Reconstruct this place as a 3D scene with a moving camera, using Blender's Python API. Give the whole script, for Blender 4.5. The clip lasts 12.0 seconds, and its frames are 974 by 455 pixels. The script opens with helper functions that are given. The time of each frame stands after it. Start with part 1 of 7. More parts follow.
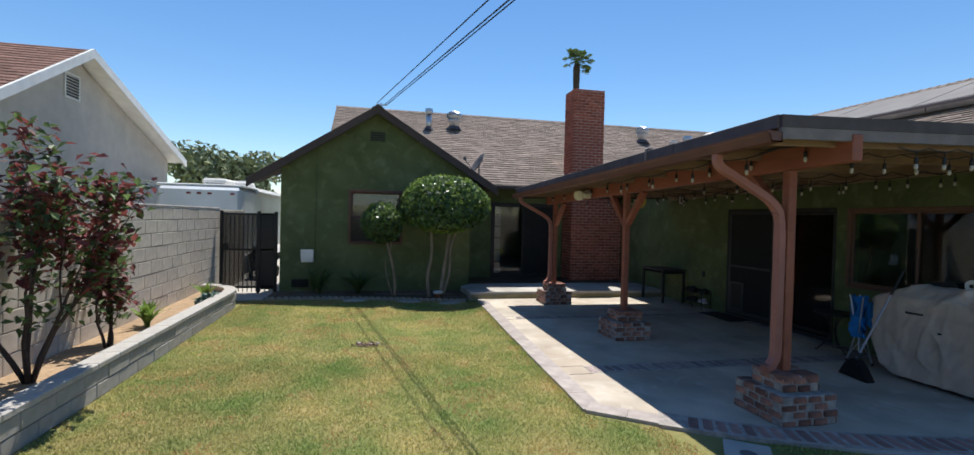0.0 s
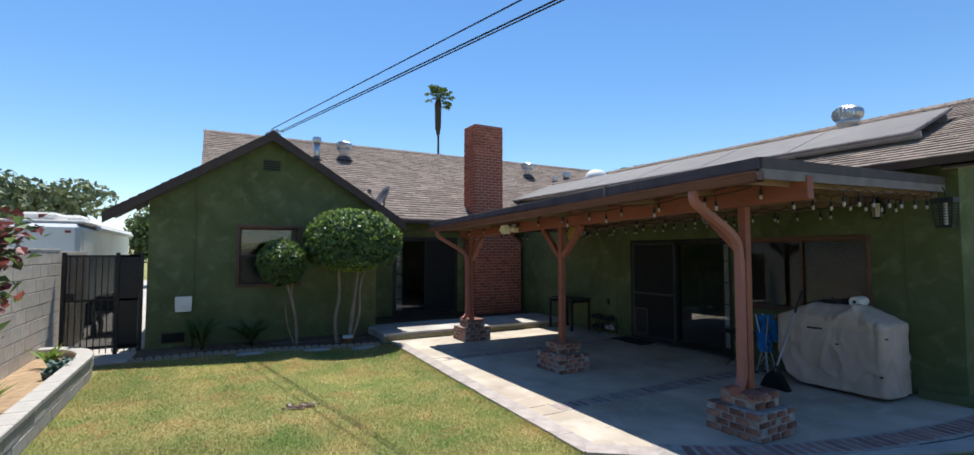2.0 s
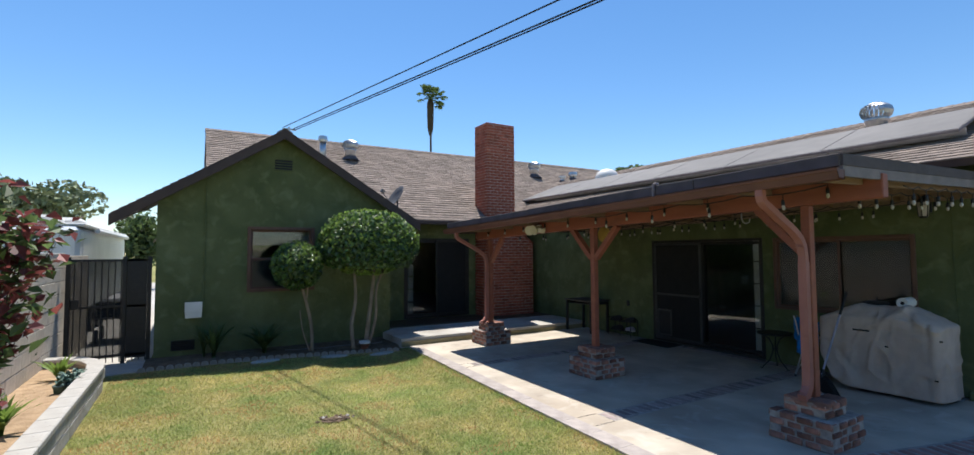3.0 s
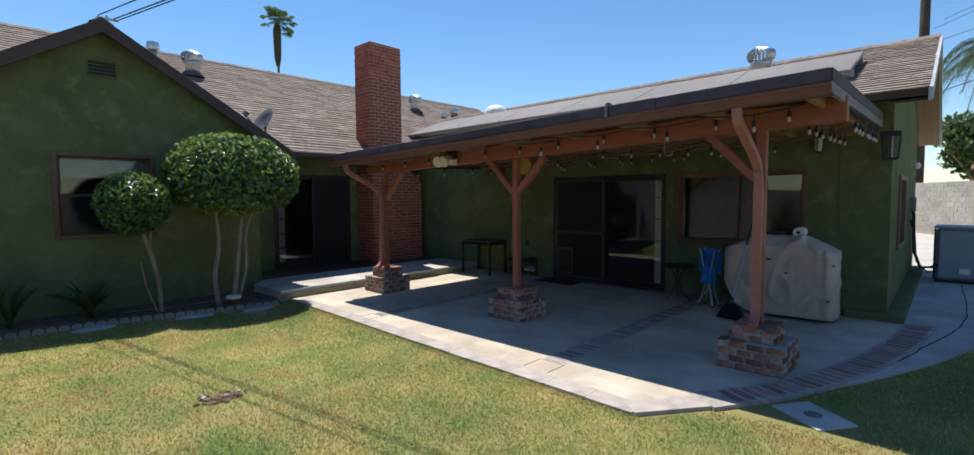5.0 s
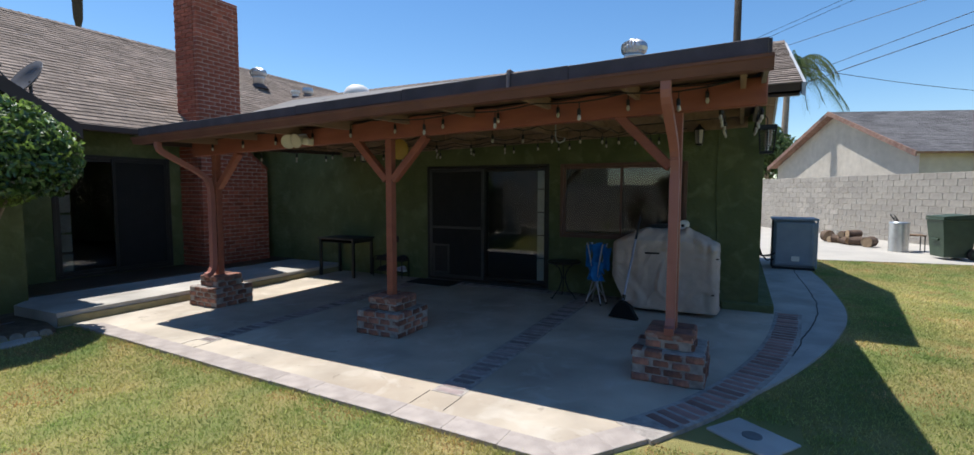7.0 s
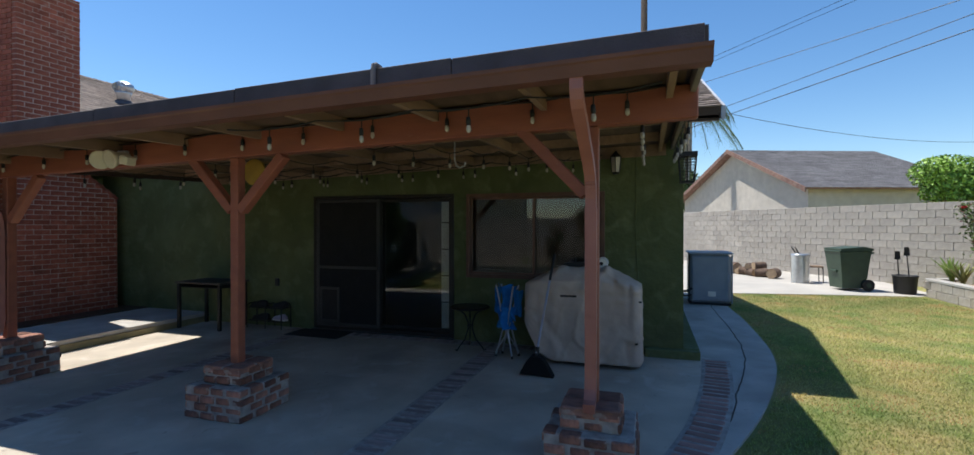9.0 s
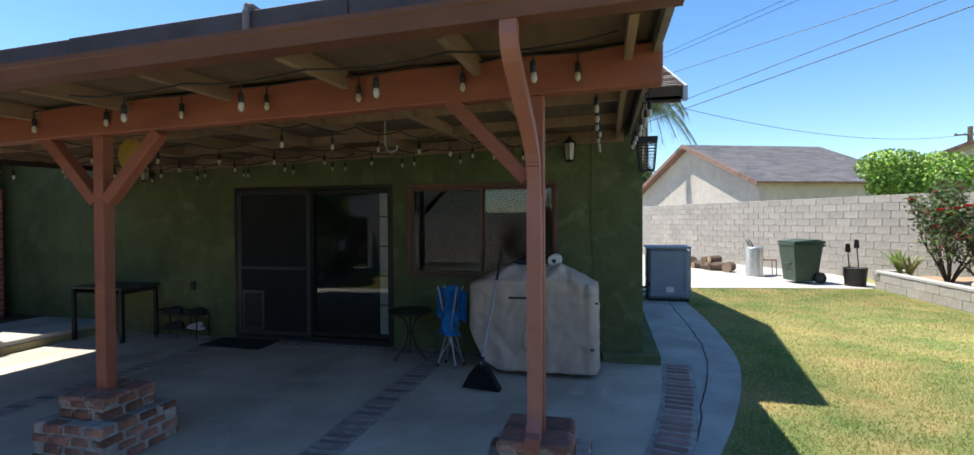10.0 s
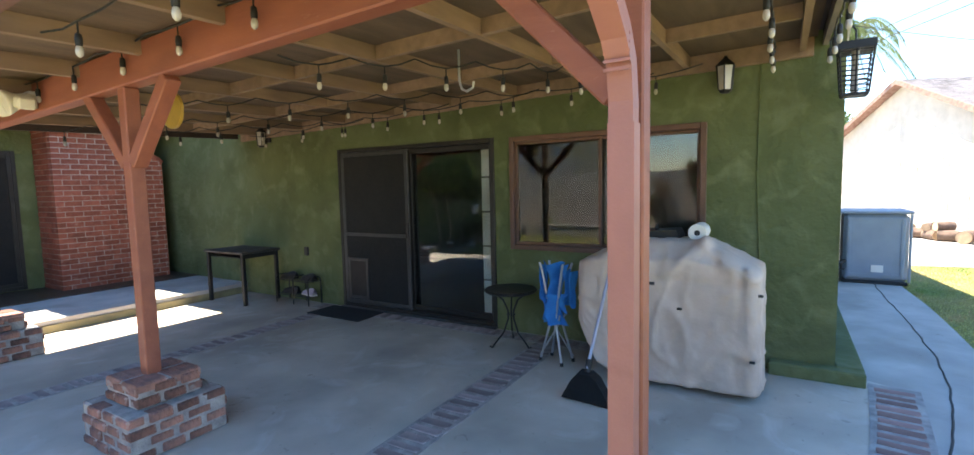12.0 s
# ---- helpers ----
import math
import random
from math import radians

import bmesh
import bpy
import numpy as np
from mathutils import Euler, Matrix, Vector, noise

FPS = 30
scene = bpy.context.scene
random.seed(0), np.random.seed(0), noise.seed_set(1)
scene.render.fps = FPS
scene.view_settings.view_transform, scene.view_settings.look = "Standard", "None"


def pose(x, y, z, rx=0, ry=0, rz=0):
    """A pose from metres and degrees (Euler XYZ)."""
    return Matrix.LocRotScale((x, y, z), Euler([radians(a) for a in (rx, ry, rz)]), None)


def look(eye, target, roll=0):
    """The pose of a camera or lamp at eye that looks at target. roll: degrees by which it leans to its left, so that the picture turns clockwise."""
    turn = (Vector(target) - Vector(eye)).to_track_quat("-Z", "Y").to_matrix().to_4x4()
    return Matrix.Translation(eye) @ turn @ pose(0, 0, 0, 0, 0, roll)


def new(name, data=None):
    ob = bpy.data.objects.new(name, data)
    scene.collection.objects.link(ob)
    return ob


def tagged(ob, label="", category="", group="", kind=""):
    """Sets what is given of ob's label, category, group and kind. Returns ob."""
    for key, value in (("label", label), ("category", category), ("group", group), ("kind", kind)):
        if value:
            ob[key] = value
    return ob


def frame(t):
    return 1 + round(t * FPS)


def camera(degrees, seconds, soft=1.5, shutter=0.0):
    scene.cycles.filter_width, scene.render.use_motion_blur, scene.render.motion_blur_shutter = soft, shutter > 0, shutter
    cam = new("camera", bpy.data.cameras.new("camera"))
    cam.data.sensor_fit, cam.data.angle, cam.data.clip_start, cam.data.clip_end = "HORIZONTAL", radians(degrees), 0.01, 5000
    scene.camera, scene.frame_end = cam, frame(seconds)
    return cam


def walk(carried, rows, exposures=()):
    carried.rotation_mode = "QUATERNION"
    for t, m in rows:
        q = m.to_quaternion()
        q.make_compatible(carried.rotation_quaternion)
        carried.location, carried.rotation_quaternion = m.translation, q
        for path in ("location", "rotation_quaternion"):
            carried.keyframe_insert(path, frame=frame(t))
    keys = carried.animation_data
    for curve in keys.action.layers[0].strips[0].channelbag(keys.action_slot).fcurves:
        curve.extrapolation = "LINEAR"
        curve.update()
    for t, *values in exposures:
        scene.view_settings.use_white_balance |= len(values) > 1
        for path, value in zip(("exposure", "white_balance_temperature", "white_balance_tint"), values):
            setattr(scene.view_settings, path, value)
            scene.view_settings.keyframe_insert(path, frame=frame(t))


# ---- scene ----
cam = camera(89.1, 12.0)

PATH = [
    (0, (0.174, 0.218, 1.761), (0.616, 2.168, 1.725), 1.4),
    (0.5, (-0.159, 0.33, 1.74), (0.457, 2.233, 1.755), 0.9),
    (1, (-0.435, 0.432, 1.798), (0.32, 2.283, 1.851), 0.4),
    (1.5, (-0.667, 0.671, 1.781), (0.21, 2.466, 1.869), 0.0),
    (2, (-0.869, 0.923, 1.8), (0.107, 2.666, 1.901), -0.0),
    (2.5, (-1.103, 1.185, 1.825), (-0.09, 2.906, 1.933), -0.2),
    (2.7, (-1.173, 1.288, 1.838), (-0.163, 3.011, 1.947), -0.3),
    (4.3, (-1.48, 2.321, 1.707), (-0.247, 3.895, 1.659), -0.9),
    (4.5, (-1.456, 2.423, 1.688), (-0.152, 3.938, 1.615), -0.9),
    (5, (-1.322, 2.72, 1.65), (0.135, 4.085, 1.533), -0.4),
    (5.5, (-1.231, 2.943, 1.632), (0.346, 4.164, 1.486), -0.3),
    (6, (-1.087, 3.201, 1.646), (0.58, 4.295, 1.48), -0.6),
    (6.5, (-0.899, 3.387, 1.618), (0.831, 4.379, 1.465), -0.4),
    (7, (-0.594, 3.547, 1.606), (1.183, 4.452, 1.462), 0.1),
    (7.2, (-0.481, 3.573, 1.598), (1.31, 4.452, 1.458), 0.3),
    (9, (0.498, 3.668, 1.612), (2.398, 4.292, 1.603), 0.0),
    (9.5, (0.792, 3.644, 1.592), (2.711, 4.206, 1.607), -0.1),
    (10, (1.176, 3.655, 1.593), (3.119, 4.128, 1.565), -0.3),
    (10.5, (1.526, 3.605, 1.561), (3.482, 4.011, 1.48), -0.6),
    (11, (1.836, 3.561, 1.586), (3.788, 3.976, 1.461), -0.7),
    (11.5, (2.164, 3.606, 1.583), (4.056, 4.233, 1.423), -0.9),
    (12, (2.375, 3.639, 1.56), (4.082, 4.668, 1.39), -1.3),
]
EXPOSURES = [(0.0, 0.36, 6400, 10), (0.5, 0.13, 6300, 10), (1.0, 0.38, 6350, 10), (2.5, 0.5, 6350, 10), (5.0, 0.44, 6450, 10), (7.0, 0.38, 6300, 10), (9.0, 0.42, 6300, 10),
             (9.7, 0.68, 6350, 10), (10.5, 1.3, 6450, 10), (11.0, 1.6, 6550, 10), (11.5, 1.95, 6650, 11), (12.0, 2.6, 7000, 14)]
walk(cam, [(t, look(eye, target, roll)) for t, eye, target, roll in PATH], EXPOSURES)

# ---- world, sun, exposure ----
SUN_WAY = Vector((0.3, 0.98, 2.6)).normalized()
world = bpy.data.worlds.new("sky")
scene.world = world
world.use_nodes = True
wn = world.node_tree
sky = wn.nodes.new("ShaderNodeTexSky")
sky.sky_type = "NISHITA"
sky.sun_disc = False
sky.sun_elevation = math.asin(SUN_WAY.z)
sky.sun_rotation = math.atan2(SUN_WAY.x, SUN_WAY.y)
sky.air_density, sky.dust_density, sky.ozone_density, sky.altitude = 1.0, 0.1, 2.0, 100
hs = wn.nodes.new("ShaderNodeHueSaturation")
hs.inputs["Saturation"].default_value = 1.22
wn.links.new(sky.outputs[0], hs.inputs["Color"])
wn.links.new(hs.outputs[0], wn.nodes["Background"].inputs[0])
wn.nodes["Background"].inputs[1].default_value = 0.116
sun = new("sun", bpy.data.lights.new("sun", "SUN"))
sun.data.energy, sun.data.angle, sun.data.color = 5.0, radians(0.5), (1.0, 0.95, 0.87)
sun.matrix_world = look(SUN_WAY * 50, (0, 0, 0))


# ---- materials ----
def mat(name, col, col2=None, rough=0.8, metal=0.0, scale=6.0, detail=6, bump=0.25, bscale=80.0, rand=0.0, island=0.0,
        big=0.12, spec=0.4, stretch=(1, 1, 1), stains=()):
    """A procedural surface: two colours in a noise, a slow change of tone, fine relief, and tone by object or island."""
    m = bpy.data.materials.new(name)
    m.use_nodes = True
    nt = m.node_tree
    b = nt.nodes["Principled BSDF"]
    b.inputs["Roughness"].default_value, b.inputs["Metallic"].default_value = rough, metal
    b.inputs["Specular IOR Level"].default_value = spec
    tc = nt.nodes.new("ShaderNodeTexCoord")
    mp = nt.nodes.new("ShaderNodeMapping")
    mp.inputs["Scale"].default_value = stretch
    nt.links.new(tc.outputs["Object"], mp.inputs[0])

    def nz(s, d):
        n = nt.nodes.new("ShaderNodeTexNoise")
        n.inputs["Scale"].default_value, n.inputs["Detail"].default_value = s, d
        nt.links.new(mp.outputs[0], n.inputs["Vector"])
        return n
    n1, n2 = nz(scale, detail), nz(scale * 0.13, 3)
    ramp = nt.nodes.new("ShaderNodeValToRGB")
    c2 = col2 or tuple(c * 0.75 for c in col)
    ramp.color_ramp.elements[0].position, ramp.color_ramp.elements[1].position = 0.32, 0.68
    ramp.color_ramp.elements[0].color, ramp.color_ramp.elements[1].color = (*c2, 1), (*col, 1)
    nt.links.new(n1.outputs["Fac"], ramp.inputs[0])
    hsv = nt.nodes.new("ShaderNodeHueSaturation")
    nt.links.new(ramp.outputs[0], hsv.inputs["Color"])
    mr = nt.nodes.new("ShaderNodeMapRange")
    mr.inputs[1].default_value, mr.inputs[2].default_value = 0.3, 0.7
    mr.inputs[3].default_value, mr.inputs[4].default_value = 1 - big, 1 + big
    nt.links.new(n2.outputs["Fac"], mr.inputs[0])
    val = mr.outputs[0]
    for amount, node, sock in ((rand, "ShaderNodeObjectInfo", "Random"), (island, "ShaderNodeNewGeometry", "Random Per Island")):
        if amount:
            r = nt.nodes.new(node)
            q = nt.nodes.new("ShaderNodeMapRange")
            q.inputs[3].default_value, q.inputs[4].default_value = 1 - amount, 1 + amount
            nt.links.new(r.outputs[sock], q.inputs[0])
            mu = nt.nodes.new("ShaderNodeMath")
            mu.operation = "MULTIPLY"
            nt.links.new(val, mu.inputs[0])
            nt.links.new(q.outputs[0], mu.inputs[1])
            val = mu.outputs[0]
    nt.links.new(val, hsv.inputs["Value"])
    tone = hsv.outputs[0]
    for k, (stain, size, lo, hi, most) in enumerate(stains):
        n4 = nz(size, 7)
        n4.inputs["Distortion"].default_value = 0.6 + 0.5 * k
        q = nt.nodes.new("ShaderNodeMapRange")
        q.inputs[1].default_value, q.inputs[2].default_value, q.inputs[4].default_value = lo, hi, most
        nt.links.new(n4.outputs["Fac"], q.inputs[0])
        mx = nt.nodes.new("ShaderNodeMixRGB")
        mx.inputs[2].default_value = (*stain, 1)
        nt.links.new(q.outputs[0], mx.inputs[0])
        nt.links.new(tone, mx.inputs[1])
        tone = mx.outputs[0]
    nt.links.new(tone, b.inputs["Base Color"])
    if bump:
        n3 = nz(bscale, 5)
        bp = nt.nodes.new("ShaderNodeBump")
        bp.inputs["Strength"].default_value, bp.inputs["Distance"].default_value = bump, 0.02
        nt.links.new(n3.outputs["Fac"], bp.inputs["Height"])
        nt.links.new(bp.outputs[0], b.inputs["Normal"])
    return m


def glass_mat(name, tint=(0.9, 0.93, 0.92)):
    m = bpy.data.materials.new(name)
    m.use_nodes = True
    nt = m.node_tree
    nt.nodes.remove(nt.nodes["Principled BSDF"])
    fr = nt.nodes.new("ShaderNodeFresnel")
    fr.inputs[0].default_value = 1.52
    tr, gl, mx = (nt.nodes.new("ShaderNode" + k) for k in ("BsdfTransparent", "BsdfGlossy", "MixShader"))
    tr.inputs[0].default_value = (*tint, 1)
    gl.inputs["Roughness"].default_value = 0.0
    nt.links.new(fr.outputs[0], mx.inputs[0])
    nt.links.new(tr.outputs[0], mx.inputs[1])
    nt.links.new(gl.outputs[0], mx.inputs[2])
    nt.links.new(mx.outputs[0], nt.nodes["Material Output"].inputs[0])
    return m


STUCCO = mat("green_stucco", (0.15, 0.17, 0.08), (0.1, 0.122, 0.052), rough=0.92, scale=1.7, detail=9, bump=1.0, bscale=14, big=0.16, spec=0.15, stains=(((0.2, 0.215, 0.115), 4.5, 0.52, 0.72, 0.6), ((0.07, 0.08, 0.042), 1.1, 0.56, 0.75, 0.45)))
TRIMB = mat("brown_trim_paint", (0.065, 0.042, 0.036), (0.05, 0.032, 0.028), rough=0.6, scale=5, bump=0.1)
REDW = mat("red_brown_painted_timber", (0.31, 0.103, 0.06), (0.25, 0.08, 0.05), rough=0.55, scale=4, bump=0.1, bscale=25, stretch=(3, 0.6, 3), stains=(((0.2, 0.075, 0.05), 2.5, 0.55, 0.75, 0.6), ((0.4, 0.2, 0.15), 22, 0.66, 0.75, 0.5)))
GUTTER = mat("brown_gutter_paint", (0.17, 0.072, 0.05), (0.13, 0.055, 0.04), rough=0.5, scale=3, bump=0.08)
FLASH = mat("grey_roll_roofing", (0.1, 0.085, 0.09), (0.07, 0.06, 0.064), rough=0.85, scale=5, bump=0.3)
GREYB = mat("weathered_grey_board", (0.22, 0.19, 0.19), (0.15, 0.13, 0.13), rough=0.7, scale=5, bump=0.2)
DECK = mat("brown_roof_sheathing", (0.15, 0.1, 0.07), (0.105, 0.072, 0.052), rough=0.85, scale=3, bump=0.25, stretch=(0.6, 3, 3), stains=(((0.06, 0.045, 0.036), 1.6, 0.52, 0.7, 0.6),))
RAFTER = mat("tan_painted_rafter", (0.31, 0.205, 0.14), (0.22, 0.145, 0.1), rough=0.75, scale=4, bump=0.2, stretch=(0.6, 3, 3))
SHINGLE = mat("brown_asphalt_shingle", (0.275, 0.225, 0.19), (0.2, 0.163, 0.14), rough=0.95, scale=9, bump=0.5, bscale=160, island=0.2, spec=0.1, big=0.08)
SHINGLE2 = mat("grey_asphalt_shingle", (0.17, 0.165, 0.17), (0.13, 0.125, 0.13), rough=0.95, scale=9, bump=0.5, bscale=160, island=0.15, spec=0.1)
SHINGLE3 = mat("red_brown_shingle", (0.26, 0.15, 0.12), (0.18, 0.11, 0.09), rough=0.95, scale=9, bump=0.5, bscale=160, island=0.2, spec=0.1)
BRICK = mat("red_chimney_brick", (0.38, 0.12, 0.075), (0.27, 0.08, 0.053), rough=0.9, scale=14, bump=0.6, bscale=50, rand=0.06, island=0.24, spec=0.15, stains=(((0.5, 0.33, 0.26), 12, 0.6, 0.72, 0.5), ((0.16, 0.06, 0.045), 3, 0.56, 0.72, 0.5)))
MORTAR = mat("red_tinted_mortar", (0.56, 0.42, 0.35), (0.42, 0.28, 0.22), rough=0.95, scale=12, bump=0.4)
OLDBRICK = mat("old_used_brick", (0.36, 0.17, 0.12), (0.17, 0.1, 0.085), rough=0.92, scale=11, bump=0.9, bscale=34, rand=0.45, big=0.25, spec=0.2, stains=(((0.5, 0.46, 0.41), 9, 0.56, 0.68, 0.7), ((0.09, 0.07, 0.065), 5, 0.54, 0.68, 0.75)))
PAVERR = mat("red_paving_brick", (0.42, 0.24, 0.2), (0.26, 0.16, 0.14), rough=0.9, scale=8, bump=0.5, bscale=60, rand=0.3, spec=0.2, stains=(((0.5, 0.45, 0.41), 6, 0.58, 0.7, 0.7), ((0.12, 0.09, 0.085), 4, 0.58, 0.72, 0.6)))
PIPEP = mat("dusty_pink_brown_paint", (0.38, 0.158, 0.125), (0.32, 0.13, 0.102), rough=0.5, scale=4, bump=0.08, stains=(((0.26, 0.1, 0.08), 6, 0.6, 0.72, 0.5),))
PALMT = mat("dark_palm_trunk", (0.07, 0.052, 0.04), (0.045, 0.035, 0.028), rough=0.95, scale=4, bump=0.5)
OLDMORTAR = mat("grey_mortar", (0.42, 0.385, 0.35), (0.25, 0.225, 0.21), rough=0.95, scale=14, bump=0.5)
PAVERB = mat("dusty_paving_brick", (0.4, 0.315, 0.29), (0.24, 0.2, 0.195), rough=0.9, scale=8, bump=0.5, bscale=60, rand=0.35, spec=0.2, stains=(((0.52, 0.48, 0.44), 7, 0.56, 0.66, 0.8), ((0.1, 0.08, 0.08), 3.5, 0.55, 0.7, 0.6)))
CONC = mat("cream_patio_concrete", (0.57, 0.5, 0.405), (0.36, 0.315, 0.26), rough=0.85, scale=1.3, detail=9, bump=0.15, bscale=120, big=0.1, spec=0.25, stains=(((0.3, 0.235, 0.175), 0.55, 0.5, 0.72, 0.6), ((0.62, 0.58, 0.52), 2.6, 0.55, 0.7, 0.4), ((0.16, 0.135, 0.115), 9, 0.66, 0.74, 0.45)))
CONC2 = mat("grey_walk_concrete", (0.5, 0.475, 0.435), (0.37, 0.35, 0.32), rough=0.88, scale=2.2, detail=9, bump=0.2, bscale=120, big=0.12, spec=0.2, stains=(((0.28, 0.255, 0.225), 1.1, 0.53, 0.7, 0.6), ((0.2, 0.18, 0.16), 11, 0.66, 0.75, 0.4)))
KERB = mat("mauve_grey_kerb_paver", (0.45, 0.395, 0.36), (0.36, 0.315, 0.29), rough=0.9, scale=7, bump=0.4, rand=0.07, stains=(((0.26, 0.225, 0.205), 5, 0.55, 0.7, 0.55), ((0.56, 0.51, 0.46), 3, 0.56, 0.7, 0.5)))
BLOCK = mat("grey_concrete_block", (0.46, 0.435, 0.4), (0.38, 0.36, 0.33), rough=0.95, scale=9, bump=0.5, bscale=140, rand=0.1, island=0.1, spec=0.15)
BLOCKW = mat("warm_concrete_block", (0.47, 0.425, 0.365), (0.4, 0.36, 0.31), rough=0.95, scale=9, bump=0.5, bscale=140, rand=0.08, island=0.08, spec=0.15)
JOINT = mat("block_mortar", (0.27, 0.25, 0.225), (0.21, 0.195, 0.175), rough=0.95, scale=20, bump=0.4)
LAWN = mat("dry_mown_lawn", (0.34, 0.28, 0.12), (0.16, 0.2, 0.065), rough=0.95, scale=1.4, detail=10, bump=1.0, bscale=90, big=0.2, spec=0.1)
BLADE = mat("grass_blade", (0.53, 0.46, 0.185), (0.27, 0.365, 0.11), rough=0.75, scale=1.4, detail=8, bump=0.0, island=0.42, big=0.3, spec=0.2, stains=(((0.62, 0.46, 0.21), 0.9, 0.55, 0.7, 0.6), ((0.21, 0.33, 0.075), 2.3, 0.54, 0.68, 0.5)))
STRAW = mat("dead_straw_grass", (0.62, 0.41, 0.2), (0.5, 0.31, 0.13), rough=0.9, scale=4, bump=0.0, island=0.3)
SOIL = mat("dry_garden_soil", (0.2, 0.145, 0.1), (0.11, 0.08, 0.058), rough=1.0, scale=9, bump=1.0, bscale=40, spec=0.1)
SAND = mat("sandy_planter_soil", (0.42, 0.3, 0.19), (0.3, 0.21, 0.13), rough=1.0, scale=9, bump=0.9, bscale=40, spec=0.1)
IRON = mat("black_iron", (0.012, 0.012, 0.013), (0.02, 0.018, 0.017), rough=0.45, metal=0.0, scale=20, bump=0.1)
DARKF = mat("dark_bronze_frame", (0.02, 0.017, 0.015), (0.03, 0.026, 0.022), rough=0.45, scale=8, bump=0.05)
SCREEN = mat("black_mesh_screen", (0.018, 0.017, 0.016), (0.012, 0.012, 0.012), rough=0.8, scale=40, bump=0.3, bscale=600)
WFRAME = mat("brown_window_frame", (0.15, 0.075, 0.05), (0.11, 0.055, 0.038), rough=0.5, scale=5, bump=0.15)
GLASS = glass_mat("window_glass")
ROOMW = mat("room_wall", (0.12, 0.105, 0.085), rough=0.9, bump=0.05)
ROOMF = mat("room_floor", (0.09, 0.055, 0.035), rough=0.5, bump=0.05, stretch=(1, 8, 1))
BLIND = mat("pale_curtain", (0.28, 0.265, 0.24), (0.22, 0.21, 0.19), rough=0.9, scale=5, bump=0.1)
PANELW = mat("pale_door_panel", (0.62, 0.58, 0.5), (0.52, 0.48, 0.42), rough=0.8, scale=5, bump=0.1)
GALV = mat("galvanised_steel", (0.62, 0.63, 0.64), (0.5, 0.51, 0.52), rough=0.35, metal=0.85, scale=7, bump=0.05)
WHITEP = mat("white_paint", (0.78, 0.77, 0.74), (0.68, 0.67, 0.64), rough=0.55, scale=4, bump=0.05)
CREAMW = mat("cream_stucco", (0.56, 0.505, 0.43), (0.48, 0.43, 0.365), rough=0.95, scale=3, bump=0.4, bscale=40)
# Lighter copy of the warm block: the left wall's sunlight is put into the colour.
BLOCKL = mat("sun_lightened_block", (0.63, 0.57, 0.49), (0.54, 0.485, 0.415), rough=0.95, scale=9, bump=0.5, bscale=140, rand=0.08, island=0.08, spec=0.15)
COVER = mat("beige_cloth_cover", (0.582, 0.465, 0.381), (0.478, 0.380, 0.312), rough=0.85, scale=5, bump=0.55, bscale=9, big=0.15)
ACGREY = mat("blue_grey_sheet_metal", (0.27, 0.32, 0.385), (0.23, 0.275, 0.335), rough=0.45, scale=4, bump=0.06)
BINGREEN = mat("dark_green_plastic", (0.045, 0.075, 0.045), (0.035, 0.058, 0.036), rough=0.5, scale=6, bump=0.08)
BLACKP = mat("black_plastic", (0.012, 0.012, 0.013), (0.02, 0.02, 0.02), rough=0.55, scale=9, bump=0.1)
BLUEC = mat("bright_blue_canvas", (0.015, 0.2, 0.52), (0.01, 0.13, 0.38), rough=0.8, scale=10, bump=0.3)
STEELP = mat("pale_steel_tube", (0.5, 0.52, 0.54), (0.4, 0.41, 0.43), rough=0.35, metal=0.6, bump=0.0)
LEAFD = mat("dark_glossy_leaf", (0.085, 0.16, 0.04), (0.045, 0.095, 0.022), rough=0.3, scale=6, bump=0.0, island=0.6, spec=0.8)
LEAFL = mat("light_green_leaf", (0.22, 0.32, 0.07), (0.15, 0.23, 0.045), rough=0.5, scale=6, bump=0.0, island=0.4)
LEAFR = mat("red_young_leaf", (0.22, 0.055, 0.05), (0.13, 0.042, 0.04), rough=0.5, scale=6, bump=0.0, island=0.5)
LEAFG = mat("rose_leaf", (0.125, 0.18, 0.062), (0.075, 0.115, 0.04), rough=0.5, scale=6, bump=0.0, island=0.5)
PETAL = mat("red_rose_petal", (0.55, 0.02, 0.05), (0.45, 0.015, 0.03), rough=0.6, bump=0.0)
BARK = mat("pale_bark", (0.34, 0.27, 0.2), (0.22, 0.17, 0.125), rough=0.95, scale=14, bump=0.6, bscale=40, stretch=(1, 1, 0.3))
BARKD = mat("dark_rose_bark", (0.1, 0.065, 0.05), (0.06, 0.042, 0.034), rough=0.95, scale=14, bump=0.6, bscale=40)
PALMF = mat("palm_frond", (0.11, 0.16, 0.05), (0.08, 0.12, 0.04), rough=0.6, bump=0.0, island=0.4)
BULB = mat("frosted_bulb", (0.46, 0.42, 0.37), (0.36, 0.33, 0.29), rough=0.15, bump=0.0, spec=0.6)
SOLAR = mat("dusty_panel_face", (0.2, 0.19, 0.183), (0.17, 0.162, 0.157), rough=0.8, scale=3, bump=0.02, spec=0.2)
TERRA = mat("terracotta", (0.4, 0.17, 0.1), (0.32, 0.13, 0.08), rough=0.85, scale=9, bump=0.2)
